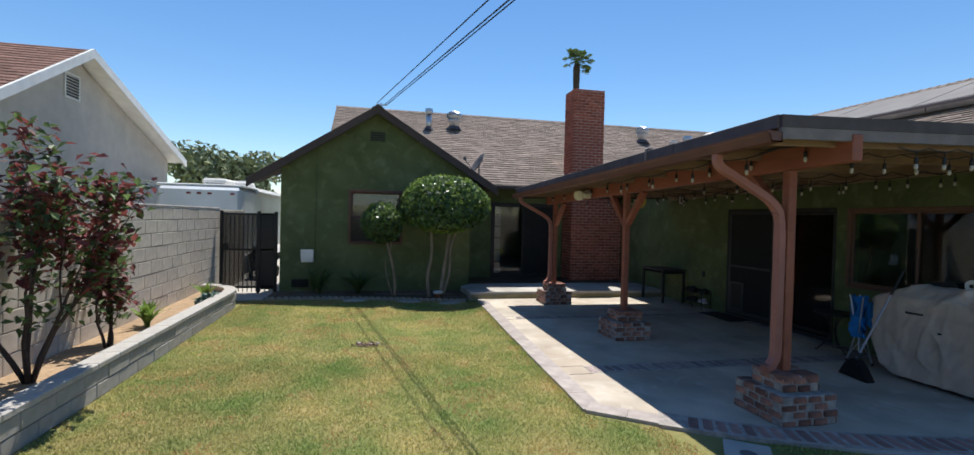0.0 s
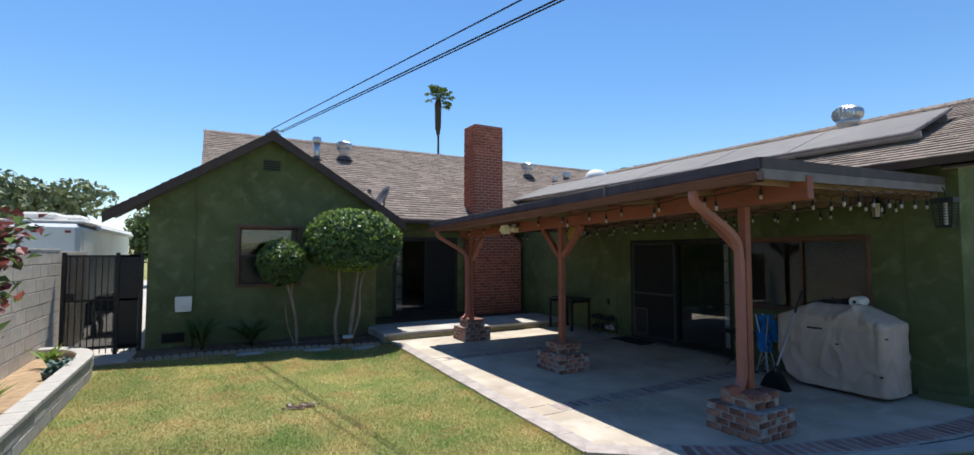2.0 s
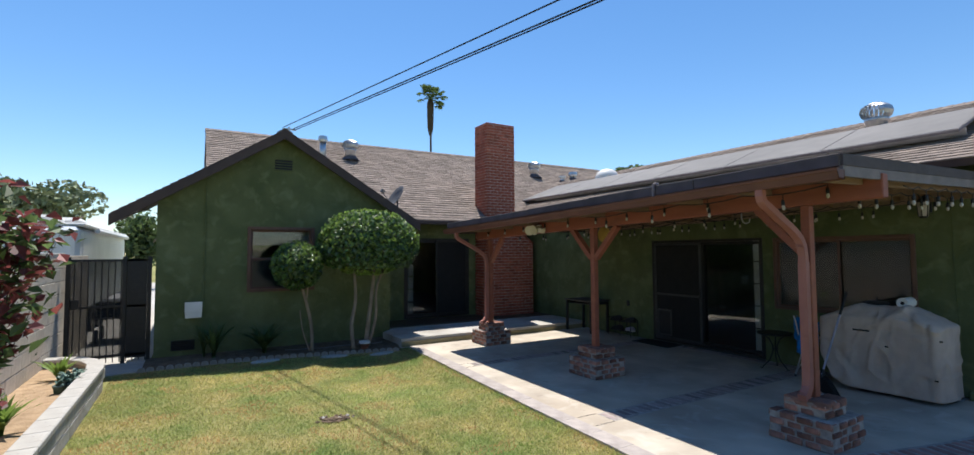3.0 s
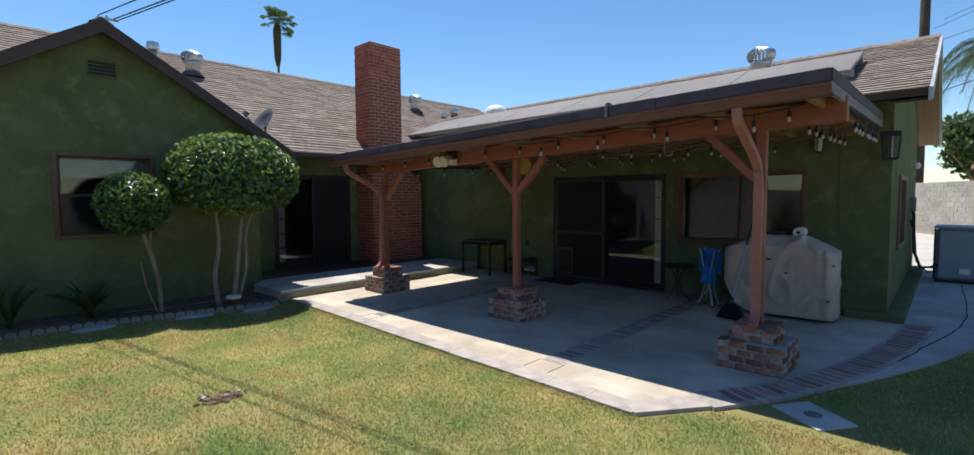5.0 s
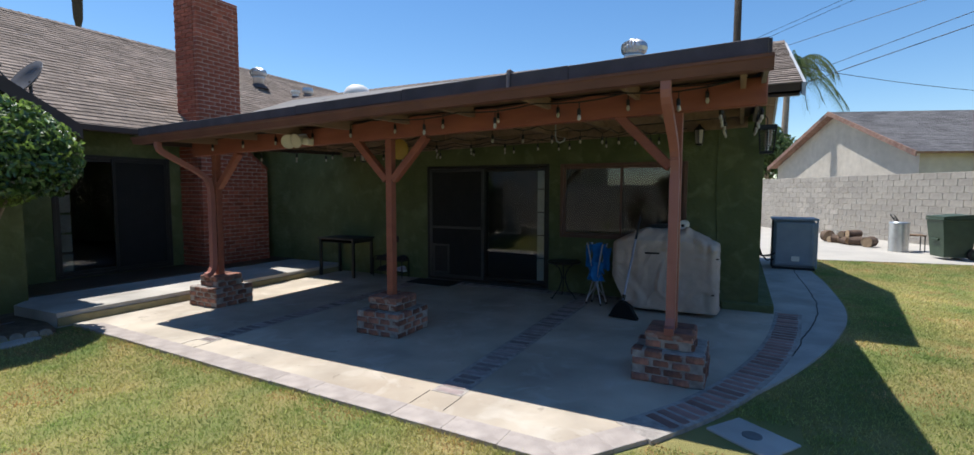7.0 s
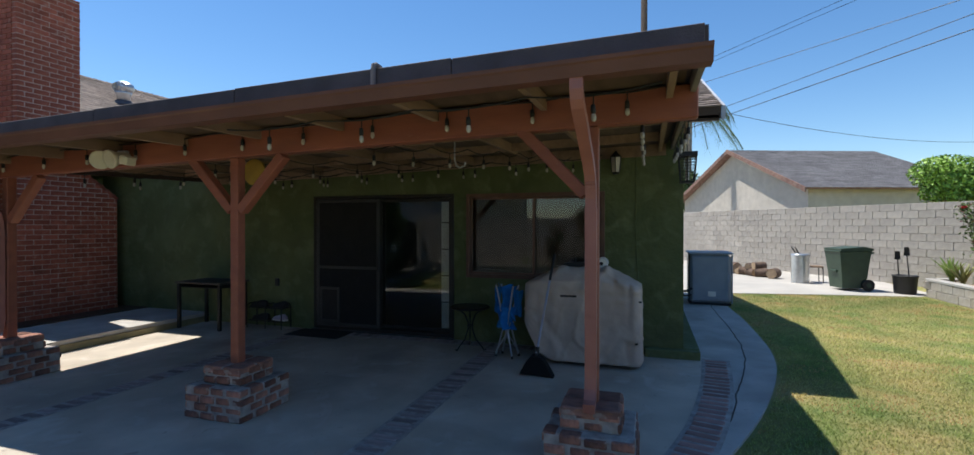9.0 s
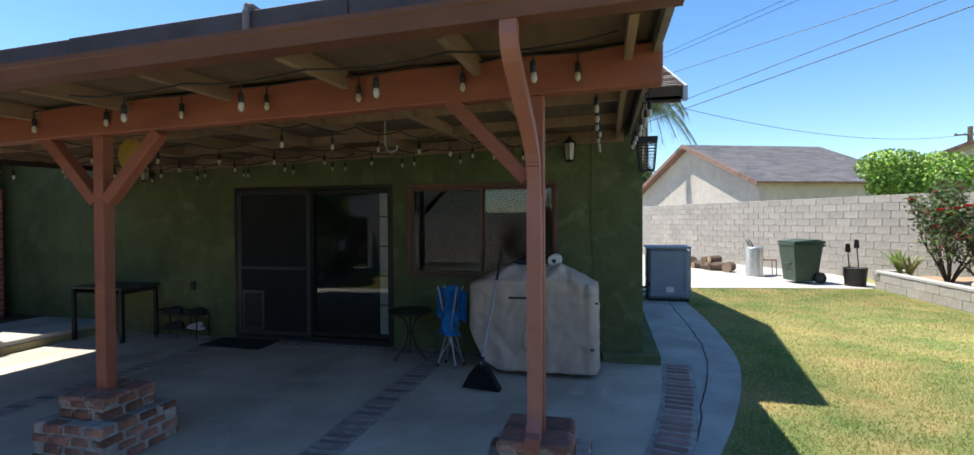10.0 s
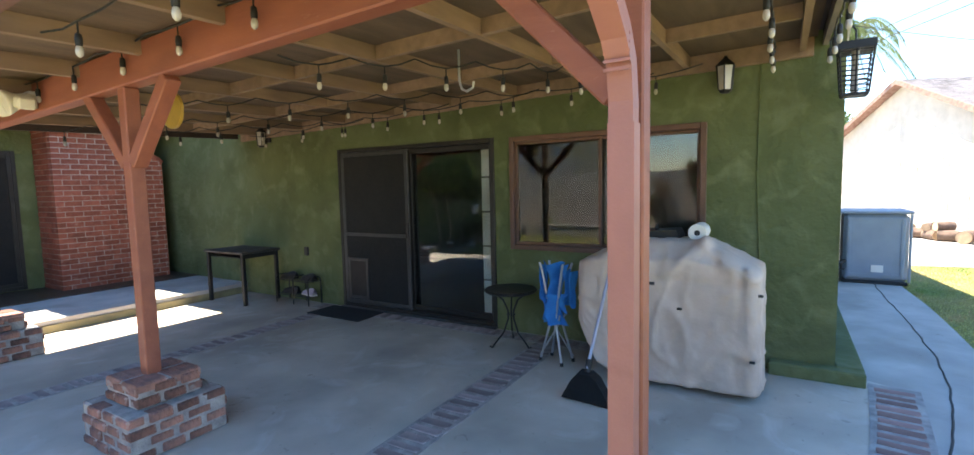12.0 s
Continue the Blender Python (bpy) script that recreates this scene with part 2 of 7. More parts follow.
WOODT = mat("worn_wood", (0.26, 0.17, 0.1), (0.17, 0.11, 0.07), rough=0.8, scale=7, bump=0.3, stretch=(1, 6, 6))
LOGW = mat("log_bark", (0.18, 0.12, 0.085), (0.1, 0.068, 0.05), rough=0.95, scale=10, bump=0.7, bscale=30)



def lit_through(m, share):
    """Lets light pass through thin leaves of this material."""
    nt = m.node_tree
    b = nt.nodes["Principled BSDF"]
    t, mx = nt.nodes.new("ShaderNodeBsdfTranslucent"), nt.nodes.new("ShaderNodeMixShader")
    mx.inputs[0].default_value = share
    nt.links.new(b.inputs["Base Color"].links[0].from_socket, t.inputs[0])
    nt.links.new(b.outputs[0], mx.inputs[1])
    nt.links.new(t.outputs[0], mx.inputs[2])
    nt.links.new(mx.outputs[0], nt.nodes["Material Output"].inputs[0])


for leafy in (BLADE, STRAW, LEAFL, LEAFG, LEAFR, PALMF):
    lit_through(leafy, 0.45)
lit_through(LEAFD, 0.25)
# Half-clear dark surface, without holes, for the sheet that dims the gate.
DIMSHEET = bpy.data.materials.new("gate_dimming_sheet")
DIMSHEET.use_nodes = True
sn = DIMSHEET.node_tree
tp, mxs = sn.nodes.new("ShaderNodeBsdfTransparent"), sn.nodes.new("ShaderNodeMixShader")
mxs.inputs[0].default_value = 0.6
sn.nodes["Principled BSDF"].inputs["Base Color"].default_value = (0.015, 0.015, 0.015, 1)
sn.nodes["Principled BSDF"].inputs["Roughness"].default_value = 0.8
sn.links.new(tp.outputs[0], mxs.inputs[1])
sn.links.new(sn.nodes["Principled BSDF"].outputs[0], mxs.inputs[2])
sn.links.new(mxs.outputs[0], sn.nodes["Material Output"].inputs[0])


FLY = DIMSHEET.copy()
FLY.name = "fine_insect_screen"
FLY.node_tree.nodes["Mix Shader"].inputs[0].default_value = 0.2


# ---- mesh helpers ----
class MB:
    """Gathers vertices and faces of one mesh."""

    def __init__(self):
        self.v, self.f = [], []

    def add(self, vs, fs):
        n = len(self.v)
        self.v += [tuple(p) for p in vs]
        self.f += [tuple(i + n for i in q) for q in fs]
        return self

    def box(self, x0, x1, y0, y1, z0, z1, m=None, c=0.0):
        """A box, with its edges chamfered by c."""
        if x1 < x0: x0, x1 = x1, x0
        if y1 < y0: y0, y1 = y1, y0
        if z1 < z0: z0, z1 = z1, z0
        if c <= 0:
            vs = [Vector((x, y, z)) for x in (x0, x1) for y in (y0, y1) for z in (z0, z1)]
            fs = [(0, 1, 3, 2), (4, 6, 7, 5), (0, 4, 5, 1), (2, 3, 7, 6), (0, 2, 6, 4), (1, 5, 7, 3)]
        else:
            c = min(c, (x1 - x0) * 0.3, (y1 - y0) * 0.3, (z1 - z0) * 0.3)
            vs, fs, ix = [], [], {}
            lo, hi = (x0, y0, z0), (x1, y1, z1)
            for sx in (0, 1):
                for sy in (0, 1):
                    for sz in (0, 1):
                        s = (sx, sy, sz)
                        for a in range(3):
                            p = [(lo[k] + c, hi[k] - c)[s[k]] for k in range(3)]
                            p[a] = (lo[a], hi[a])[s[a]]
                            ix[(s, a)] = len(vs)
                            vs.append(Vector(p))
            for a in range(3):
                b, d = (a + 1) % 3, (a + 2) % 3
                for s in (0, 1):
                    q = []
                    for i, j in ((0, 0), (1, 0), (1, 1), (0, 1)):
                        k = [0, 0, 0]
                        k[a], k[b], k[d] = s, i, j
                        q.append(ix[(tuple(k), a)])
                    fs.append(q if s else q[::-1])
                for i in (0, 1):
                    for j in (0, 1):
                        k0, k1 = [0, 0, 0], [0, 0, 0]
                        k0[b], k0[d], k1[b], k1[d], k0[a], k1[a] = i, j, i, j, 0, 1
                        q = [ix[(tuple(k0), b)], ix[(tuple(k1), b)], ix[(tuple(k1), d)], ix[(tuple(k0), d)]]
                        fs.append(q if (i == j) == True else q[::-1])
            for s in [(i, j, k) for i in (0, 1) for j in (0, 1) for k in (0, 1)]:
                q = [ix[(s, 0)], ix[(s, 1)], ix[(s, 2)]]
                fs.append(q if sum(s) % 2 else q[::-1])
        if m is not None:
            vs = [m @ p for p in vs]
        return self.add(vs, fs)

    def tube(self, pts, r, n=8, cap=True):
        """A round tube along points; r is one radius or one a point."""
        pts = [Vector(p) for p in pts]
        rs = r if isinstance(r, (list, tuple)) else [r] * len(pts)
        up, vs, fs = None, [], []
        for i, p in enumerate(pts):
            d = (pts[min(i + 1, len(pts) - 1)] - pts[max(i - 1, 0)])
            d = d.normalized() if d.length > 1e-9 else Vector((0, 0, 1))
            if up is None:
                up = d.orthogonal().normalized()
            up = (up - d * up.dot(d))
            up = up.normalized() if up.length > 1e-6 else d.orthogonal().normalized()
            w = d.cross(up)
            for k in range(n):
                a = 2 * math.pi * k / n
                vs.append(p + (up * math.cos(a) + w * math.sin(a)) * rs[i])
        for i in range(len(pts) - 1):
            for k in range(n):
                fs.append((i * n + k, i * n + (k + 1) % n, (i + 1) * n + (k + 1) % n, (i + 1) * n + k))
        if cap:
            fs += [tuple(range(n))[::-1], tuple((len(pts) - 1) * n + k for k in range(n))]
        return self.add(vs, fs)

    def lathe(self, prof, c=(0, 0, 0), n=20):
        """Turns (radius, height) pairs about the upright axis through c."""
        vs, fs = [], []
        for r, z in prof:
            for k in range(n):
                a = 2 * math.pi * k / n
                vs.append((c[0] + r * math.cos(a), c[1] + r * math.sin(a), c[2] + z))
        for i in range(len(prof) - 1):
            for k in range(n):
                fs.append((i * n + k, i * n + (k + 1) % n, (i + 1) * n + (k + 1) % n, (i + 1) * n + k))
        fs += [tuple(range(n))[::-1], tuple((len(prof) - 1) * n + k for k in range(n))]
        return self.add(vs, fs)

    def prism(self, poly, lo, hi, axis="z"):
        """A polygon (anticlockwise) swept from lo to hi along an axis; pairs are the two other coordinates in order."""
        n = len(poly)
        put = {"z": lambda a, b, h: (a, b, h), "y": lambda a, b, h: (a, h, b), "x": lambda a, b, h: (h, a, b)}[axis]
        vs = [put(a, b, lo) for a, b in poly] + [put(a, b, hi) for a, b in poly]
        fs = [tuple(range(n))[::-1], tuple(range(n, 2 * n))] + [(i, (i + 1) % n, n + (i + 1) % n, n + i) for i in range(n)]
        return self.add(vs, fs)

    def mesh(self, name, material, smooth=False):
        me = bpy.data.meshes.new(name)
        me.from_pydata(self.v, [], self.f)
        if len(self.f) < 60000:
            bm = bmesh.new()
            bm.from_mesh(me)
            bmesh.ops.recalc_face_normals(bm, faces=bm.faces)
            bm.to_mesh(me)
            bm.free()
        me.materials.append(material)
        if smooth:
            me.polygons.foreach_set("use_smooth", [True] * len(me.polygons))
        return me


def part(name, mb, material, parent=None, label="", smooth=False):
    """Links gathered faces as one mesh, under a thing or a part, or as a thing of its own."""
    ob = new(name, mb.mesh(name, material, smooth))
    if parent is not None:
        ob.parent = parent
    if label:
        ob["label"] = label
    return ob


def thing(name, label, category, group="", kind="", at=None):
    ob = new(name)
    ob.empty_display_size = 0.1
    if at is not None:
        ob.matrix_basis = at
    return tagged(ob, label, category, group, kind)


def structure(name, mb, material, label="", smooth=False):
    return tagged(part(name, mb, material, smooth=smooth), label, "", "", "structure")


def piece(name, me, parent, m):
    ob = new(name, me)
    ob.parent = parent
    ob.matrix_basis = m
    return ob


def wall_cells(mb, axis, t0, t1, a0, a1, z0, z1, holes=()):
    """An upright wall, thick from t0 to t1 across axis, from a0 to a1 along, with holes (a0, a1, z0, z1) cut through."""
    xs = sorted({a0, a1, *[h[i] for h in holes for i in (0, 1)]})
    zs = sorted({z0, z1, *[h[i] for h in holes for i in (2, 3)]})
    for i in range(len(xs) - 1):
        for j in range(len(zs) - 1):
            cx, cz = (xs[i] + xs[i + 1]) / 2, (zs[j] + zs[j + 1]) / 2
            if any(h[0] < cx < h[1] and h[2] < cz < h[3] for h in holes):
                continue
            if axis == "x":
                mb.box(t0, t1, xs[i], xs[i + 1], zs[j], zs[j + 1])
            else:
                mb.box(xs[i], xs[i + 1], t0, t1, zs[j], zs[j + 1])
    bm = bmesh.new()
    me = bpy.data.meshes.new("tmp")
    me.from_pydata(mb.v, [], mb.f)
    bm.from_mesh(me)
    bmesh.ops.remove_doubles(bm, verts=bm.verts, dist=1e-5)
    seen = {}
    for f in bm.faces:
        seen.setdefault(tuple(round(c, 4) for c in f.calc_center_median()), []).append(f)
    bmesh.ops.delete(bm, geom=[f for g in seen.values() if len(g) > 1 for f in g], context="FACES")
    bm.verts.index_update()
    mb.v = [tuple(v.co) for v in bm.verts]
    mb.f = [tuple(v.index for v in f.verts) for f in bm.faces]
    bm.free()
    return mb


rng = random.Random(7)


# ---- ground, paving ----
def spline(pts, n=8):
    """Points along a smooth curve through pts (2D)."""
    out = []
    P = [Vector(p) for p in pts]
    for i in range(len(P) - 1):
        a, b, c, d = P[max(i - 1, 0)], P[i], P[i + 1], P[min(i + 2, len(P) - 1)]
        for k in range(n):
            t = k / n
            out.append(0.5 * ((2 * b) + (c - a) * t + (2 * a - 5 * b + 4 * c - d) * t * t + (3 * b - a - 3 * c + d) * t ** 3))
    return out + [P[-1]]


gm = MB()
S = 300
gm.add([(-S, -S, 0), (S, -S, 0), (S, S, 0), (-S, S, 0)], [(0, 1, 2, 3)])
ground = structure("ground", gm, LAWN, "dry yellow-green mown lawn with straw patches")

arc = spline([(2.66, 4.12), (3.3, 3.74), (4.0, 3.45), (4.8, 3.22), (5.8, 3.04), (6.85, 2.93)], 10)
outer = spline([(3.1, 3.72), (4.27, 3.13), (5.35, 2.70), (6.5, 2.37), (7.35, 2.23), (8.2, 2.18), (9.8, 2.16), (11.6, 2.2), (13.3, 1.95)], 8)
pm = MB()
pm.prism([(2.1, 4.42)] + [tuple(p) for p in arc] + [(6.95, 3.1), (6.95, 10.9), (2.36, 10.9), (2.33, 10.35)], -0.1, 0.03)
patio = structure("patio_floor", pm, CONC, "cream concrete patio slab with brick strips")
wm = MB()
wm.prism([tuple(p) for p in outer] + [(13.3, 3.4), (6.9, 3.4), (6.85, 2.9)] + [tuple(p) for p in arc[::-1][1:-4]], -0.1, 0.026)
walkway = structure("walkway", wm, CONC2, "curved grey concrete walk beside the lawn")
joint = [Vector(p) for p in spline([(4.3, 3.28), (5.0, 3.02), (5.66, 2.88), (6.6, 2.66), (7.8, 2.52), (9.4, 2.5), (11.2, 2.52)], 10)]
jm = MB()
jm.tube([(p.x + 0.012 * noise.noise((p.x * 3, p.y * 3, 0)), p.y + 0.02 * noise.noise((p.x * 4, 1, p.y)), 0.024) for p in joint], 0.008, 6)
part("joint", jm, mat("dark_joint", (0.05, 0.045, 0.04)), walkway, "dark open joint in the concrete")
dm = MB().prism([(13.35, 1.9), (13.75, -0.2), (14.0, -2.1), (14.6, -2.6), (40, -2.6), (40, 30), (13.35, 30)], -0.1, 0.015)
drive = structure("driveway", dm, mat("sunlit_drive_concrete", (0.45, 0.42, 0.37), (0.38, 0.355, 0.315), rough=0.9, scale=1.4, detail=9, bump=0.15, bscale=120, big=0.08), "pale concrete driveway")
sidem = MB().prism([(-3.0, 10.9), (-1.9, 10.9), (-1.9, 40), (-9, 40), (-9, 12.2), (-3.0, 12.2)], -0.1, 0.02)
structure("side_path", sidem, CONC2, "narrow concrete side path behind the gate")
bedm = MB()
edge = spline([(-1.95, 10.93), (-0.9, 10.98), (0.2, 10.85), (1.2, 10.62), (2.1, 10.40)], 6)
bedm.prism([tuple(p) for p in edge] + [(2.4, 11.85), (-1.95, 11.85)], -0.1, 0.05)
structure("flower_bed", bedm, SOIL, "dry soil bed along the house wall")

# porch step
porm = MB()
porm.prism([(2.2, 10.62), (6.86, 10.62), (6.86, 13.1), (2.45, 13.1), (2.42, 11.9), (2.16, 11.6)], -0.05, 0.175)
structure("porch_slab", porm, CONC2, "raised grey concrete porch with a single step")
nose = MB().box(2.2, 6.86, 10.600, 10.616, 0.02, 0.12)
structure("trim_porch_riser", nose, mat("weathered_riser", (0.3, 0.26, 0.14), (0.2, 0.18, 0.11), rough=0.9, scale=6, bump=0.3), "moss-stained riser below the porch edge")


# ---- house: walls ----
SX = 6.86
wing_w = wall_cells(MB(), "x", SX, SX + 0.2, 3.28, 13.1, 0.0, 2.86, [(6.235, 8.54, 0.05, 2.05), (4.2, 6.05, 0.9, 2.04)])
structure("wall_west", wing_w, STUCCO, "green stucco wall under the patio cover")
wing_s = wall_cells(MB(), "y", 3.28, 3.48, SX + 0.2, 12.7, 0.0, 2.86, [(8.0, 9.3, 0.85, 1.95)])
wing_s.prism([(SX + 0.2, 2.86), (12.7, 2.86), (9.8, 4.12)], 3.28, 3.48, "y")
structure("wall_south", wing_s, STUCCO, "green stucco gable wall of the wing")
structure("wall_east", wall_cells(MB(), "x", 12.5, 12.7, 3.48, 21.0, 0.0, 2.7), STUCCO, "green stucco wall")
structure("wall_porch", wall_cells(MB(), "y", 13.1, 13.3, 2.38, SX, 0.0, 2.72, [(3.2, 5.02, 0.2, 2.2)]), STUCCO, "green stucco wall behind the porch")
gab = wall_cells(MB(), "y", 11.8, 12.0, -1.85, 2.38, 0.0, 2.62, [(-0.42, 0.8, 1.11, 2.35)])
gab.prism([(-1.85, 2.62), (2.38, 2.62), (2.38, 2.76), (0.19, 4.12), (-1.85, 2.8)], 11.8, 12.0, "y")
structure("wall_gable", gab, STUCCO, "green stucco gable wall with a window")
structure("wall_gable_side", wall_cells(MB(), "x", 2.18, 2.38, 12.0, 13.3, 0.0, 2.6), STUCCO, "green stucco return wall")
structure("wall_far_west", wall_cells(MB(), "x", -1.85, -1.65, 12.0, 21.0, 0.0, 2.6), STUCCO, "green stucco side wall")
structure("wall_north", wall_cells(MB(), "y", 20.8, 21.0, -1.65, 12.5, 0.0, 2.7), STUCCO, "green stucco street wall")
gw = MB().prism([(12.1, 2.6), (21.2, 2.6), (16.74, 5.1)], -1.06, -0.9, "x")
structure("wall_ridge_end", gw, TRIMB, "brown gable end board")
gw = MB().prism([(12.5, 2.6), (21.0, 2.6), (16.74, 5.1)], 12.5, 12.7, "x")
structure("wall_east_gable", gw, STUCCO, "green stucco gable end")
plinth = MB().box(SX - 0.03, 12.75, 3.1, 3.28, 0.02, 0.14, c=0.01).box(SX - 0.12, SX, 3.1, 3.72, 0.02, 0.13, c=0.01)
structure("baseboard", plinth, STUCCO, "green painted concrete footing ledge")
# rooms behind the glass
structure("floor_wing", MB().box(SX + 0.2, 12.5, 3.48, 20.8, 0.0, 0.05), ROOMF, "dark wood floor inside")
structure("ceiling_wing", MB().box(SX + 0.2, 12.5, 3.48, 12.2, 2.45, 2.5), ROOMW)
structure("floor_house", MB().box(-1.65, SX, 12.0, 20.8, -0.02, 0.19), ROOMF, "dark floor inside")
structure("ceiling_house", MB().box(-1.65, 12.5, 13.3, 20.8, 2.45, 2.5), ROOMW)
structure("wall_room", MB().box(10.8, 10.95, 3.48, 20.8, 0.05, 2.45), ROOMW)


# ---- roofs ----
def roof_plane(name, o, u, v, lu, lv, material, label, parent=None, keep=None, thick=0.09, under=TRIMB, tab=0.32, step=0.14, ridge=False):
    """A sloping roof slab from the eave corner o, along u and up v, with courses of shingle tabs on it."""
    o, u, v = Vector(o), Vector(u).normalized(), Vector(v).normalized()
    n = u.cross(v).normalized()
    if n.z < 0:
        n = -n
    slab = MB()
    vs = [o + u * a + v * b - n * c for c in (thick, 0.004) for a, b in ((0, 0), (lu, 0), (lu, lv), (0, lv))]
    slab.add(vs, [(0, 1, 2, 3), (4, 7, 6, 5), (0, 4, 5, 1), (1, 5, 6, 2), (2, 6, 7, 3), (3, 7, 4, 0)])
    if keep:
        slab = MB()
        q = 0.35
        for i in range(math.ceil(lu / q)):
            for j in range(math.ceil(lv / q)):
                a0, a1, b0, b1 = i * q, min(lu, (i + 1) * q), j * q, min(lv, (j + 1) * q)
                if keep(o + u * (a0 + a1) / 2 + v * (b0 + b1) / 2):
                    vs = [o + u * a + v * b - n * c for c in (thick, 0.004) for a, b in ((a0, b0), (a1, b0), (a1, b1), (a0, b1))]
                    slab.add(vs, [(0, 1, 2, 3), (4, 7, 6, 5), (0, 4, 5, 1), (1, 5, 6, 2), (2, 6, 7, 3), (3, 7, 4, 0)])
    base = part(name, slab, under, parent)
    if parent is None:
        tagged(base, label, "", "", "structure")
    else:
        base["label"] = label
    sh = MB()
    r = random.Random(len(name))
    rows = math.ceil(lv / step)
    for j in range(rows):
        b0, b1 = j * step - 0.012, min(lv, (j + 1) * step + 0.02)
        a = -tab * r.random()
        while a < lu:
            w = tab * r.uniform(0.75, 1.25)
            a0, a1 = max(a, -0.01), min(a + w - 0.006, lu + 0.01)
            a += w
            if a1 - a0 < 0.02 or (keep and not keep(o + u * (a0 + a1) / 2 + v * b0)):
                continue
            h, d = 0.014 + r.uniform(0, 0.007), r.uniform(-0.006, 0.006)
            pts = [(a0, b0 + d, 0.0), (a1, b0 + d, 0.0), (a0, b0 + d, h), (a1, b0 + d, h), (a1, b1, 0.003), (a0, b1, 0.003)]
            sh.add([o + u * p + v * q + n * k for p, q, k in pts], [(0, 1, 3, 2), (2, 3, 4, 5), (0, 2, 5), (1, 4, 3)])
    s = part("shingles", sh, material, base)
    s["kind"] = "stuff"
    return base


K = 0.585
MZ, MY = 2.62, 12.3
top_y, top_z = 16.74, MZ + K * (16.74 - MY)
main_len = math.hypot(top_y - MY, top_z - MZ)
roof_plane("roof_main", (-1.08, MY, MZ), (1, 0, 0), (0, 1, K), 14.3, main_len, SHINGLE, "brown-grey asphalt shingle roof slope")
roof_plane("roof_main_street", (13.22, 21.2, MZ), (-1, 0, 0), (0, -1, K), 14.3, main_len, SHINGLE, "brown-grey asphalt shingle roof slope", step=0.4, tab=0.9)
RG = (0.19, 4.22)
kg = (RG[1] - 2.52) / (RG[0] + 2.47)
lg = math.hypot(RG[0] + 2.47, RG[1] - 2.52)


def above_main(p):
    return p.y < MY + 0.1 or p.z > MZ + K * (p.y - MY) - 0.12


roof_plane("roof_gable_west", (-2.47, 15.6, 2.52), (0, -1, 0), (1, 0, kg), 4.0, lg, SHINGLE, "brown-grey asphalt shingle roof slope", keep=above_main)
roof_plane("roof_gable_east", (2.95, 11.6, 2.52), (0, 1, 0), (-1, 0, kg * 0.964), 4.0, math.hypot(2.76, 1.7), SHINGLE, "brown-grey asphalt shingle roof slope", keep=above_main)
barge = MB()
for sx, ex in ((-1, -2.5), (1, 2.98)):
    a, b = Vector((RG[0], 0, RG[1] + 0.012)), Vector((ex, 0, 2.50))
    vs = [(p.x, y, p.z - dz) for y in (11.545, 11.597) for p in (a, b) for dz in (0, 0.19)]
    barge.add(vs, [(0, 1, 3, 2), (4, 6, 7, 5), (0, 4, 5, 1), (2, 3, 7, 6), (0, 2, 6, 4), (1, 5, 7, 3)])
structure("trim_barge_boards", barge, TRIMB, "dark brown painted barge boards")
KW = 0.39
EX, EZ = 6.25, 4.26 - KW * 3.55
lw = math.hypot(3.55, 3.55 * KW)
roof_plane("roof_wing_west", (EX, 15.5, EZ), (0, -1, 0), (1, 0, KW), 12.55, lw, SHINGLE, "grey-brown asphalt shingle roof slope", keep=above_main)
roof_plane("roof_wing_east", (13.35, 2.95, EZ), (0, 1, 0), (-1, 0, KW), 12.7, lw, SHINGLE, "grey-brown asphalt shingle roof slope", keep=above_main, step=0.4, tab=0.9)
rk = MB()
for ex in (EX, 13.35):
    a, b = Vector((9.8, 0, 4.265)), Vector((ex, 0, EZ + 0.005))
    vs = [(p.x, y, p.z - dz) for y in (2.905, 2.947) for p in (a, b) for dz in (0, 0.15)]
    rk.add(vs, [(0, 1, 3, 2), (4, 6, 7, 5), (0, 4, 5, 1), (2, 3, 7, 6), (0, 2, 6, 4), (1, 5, 7, 3)])
structure("trim_wing_rake", rk, mat("pale_blue_grey_board", (0.42, 0.44, 0.47), (0.33, 0.35, 0.38), rough=0.7, scale=5, bump=0.2), "pale blue-grey weathered rake boards")
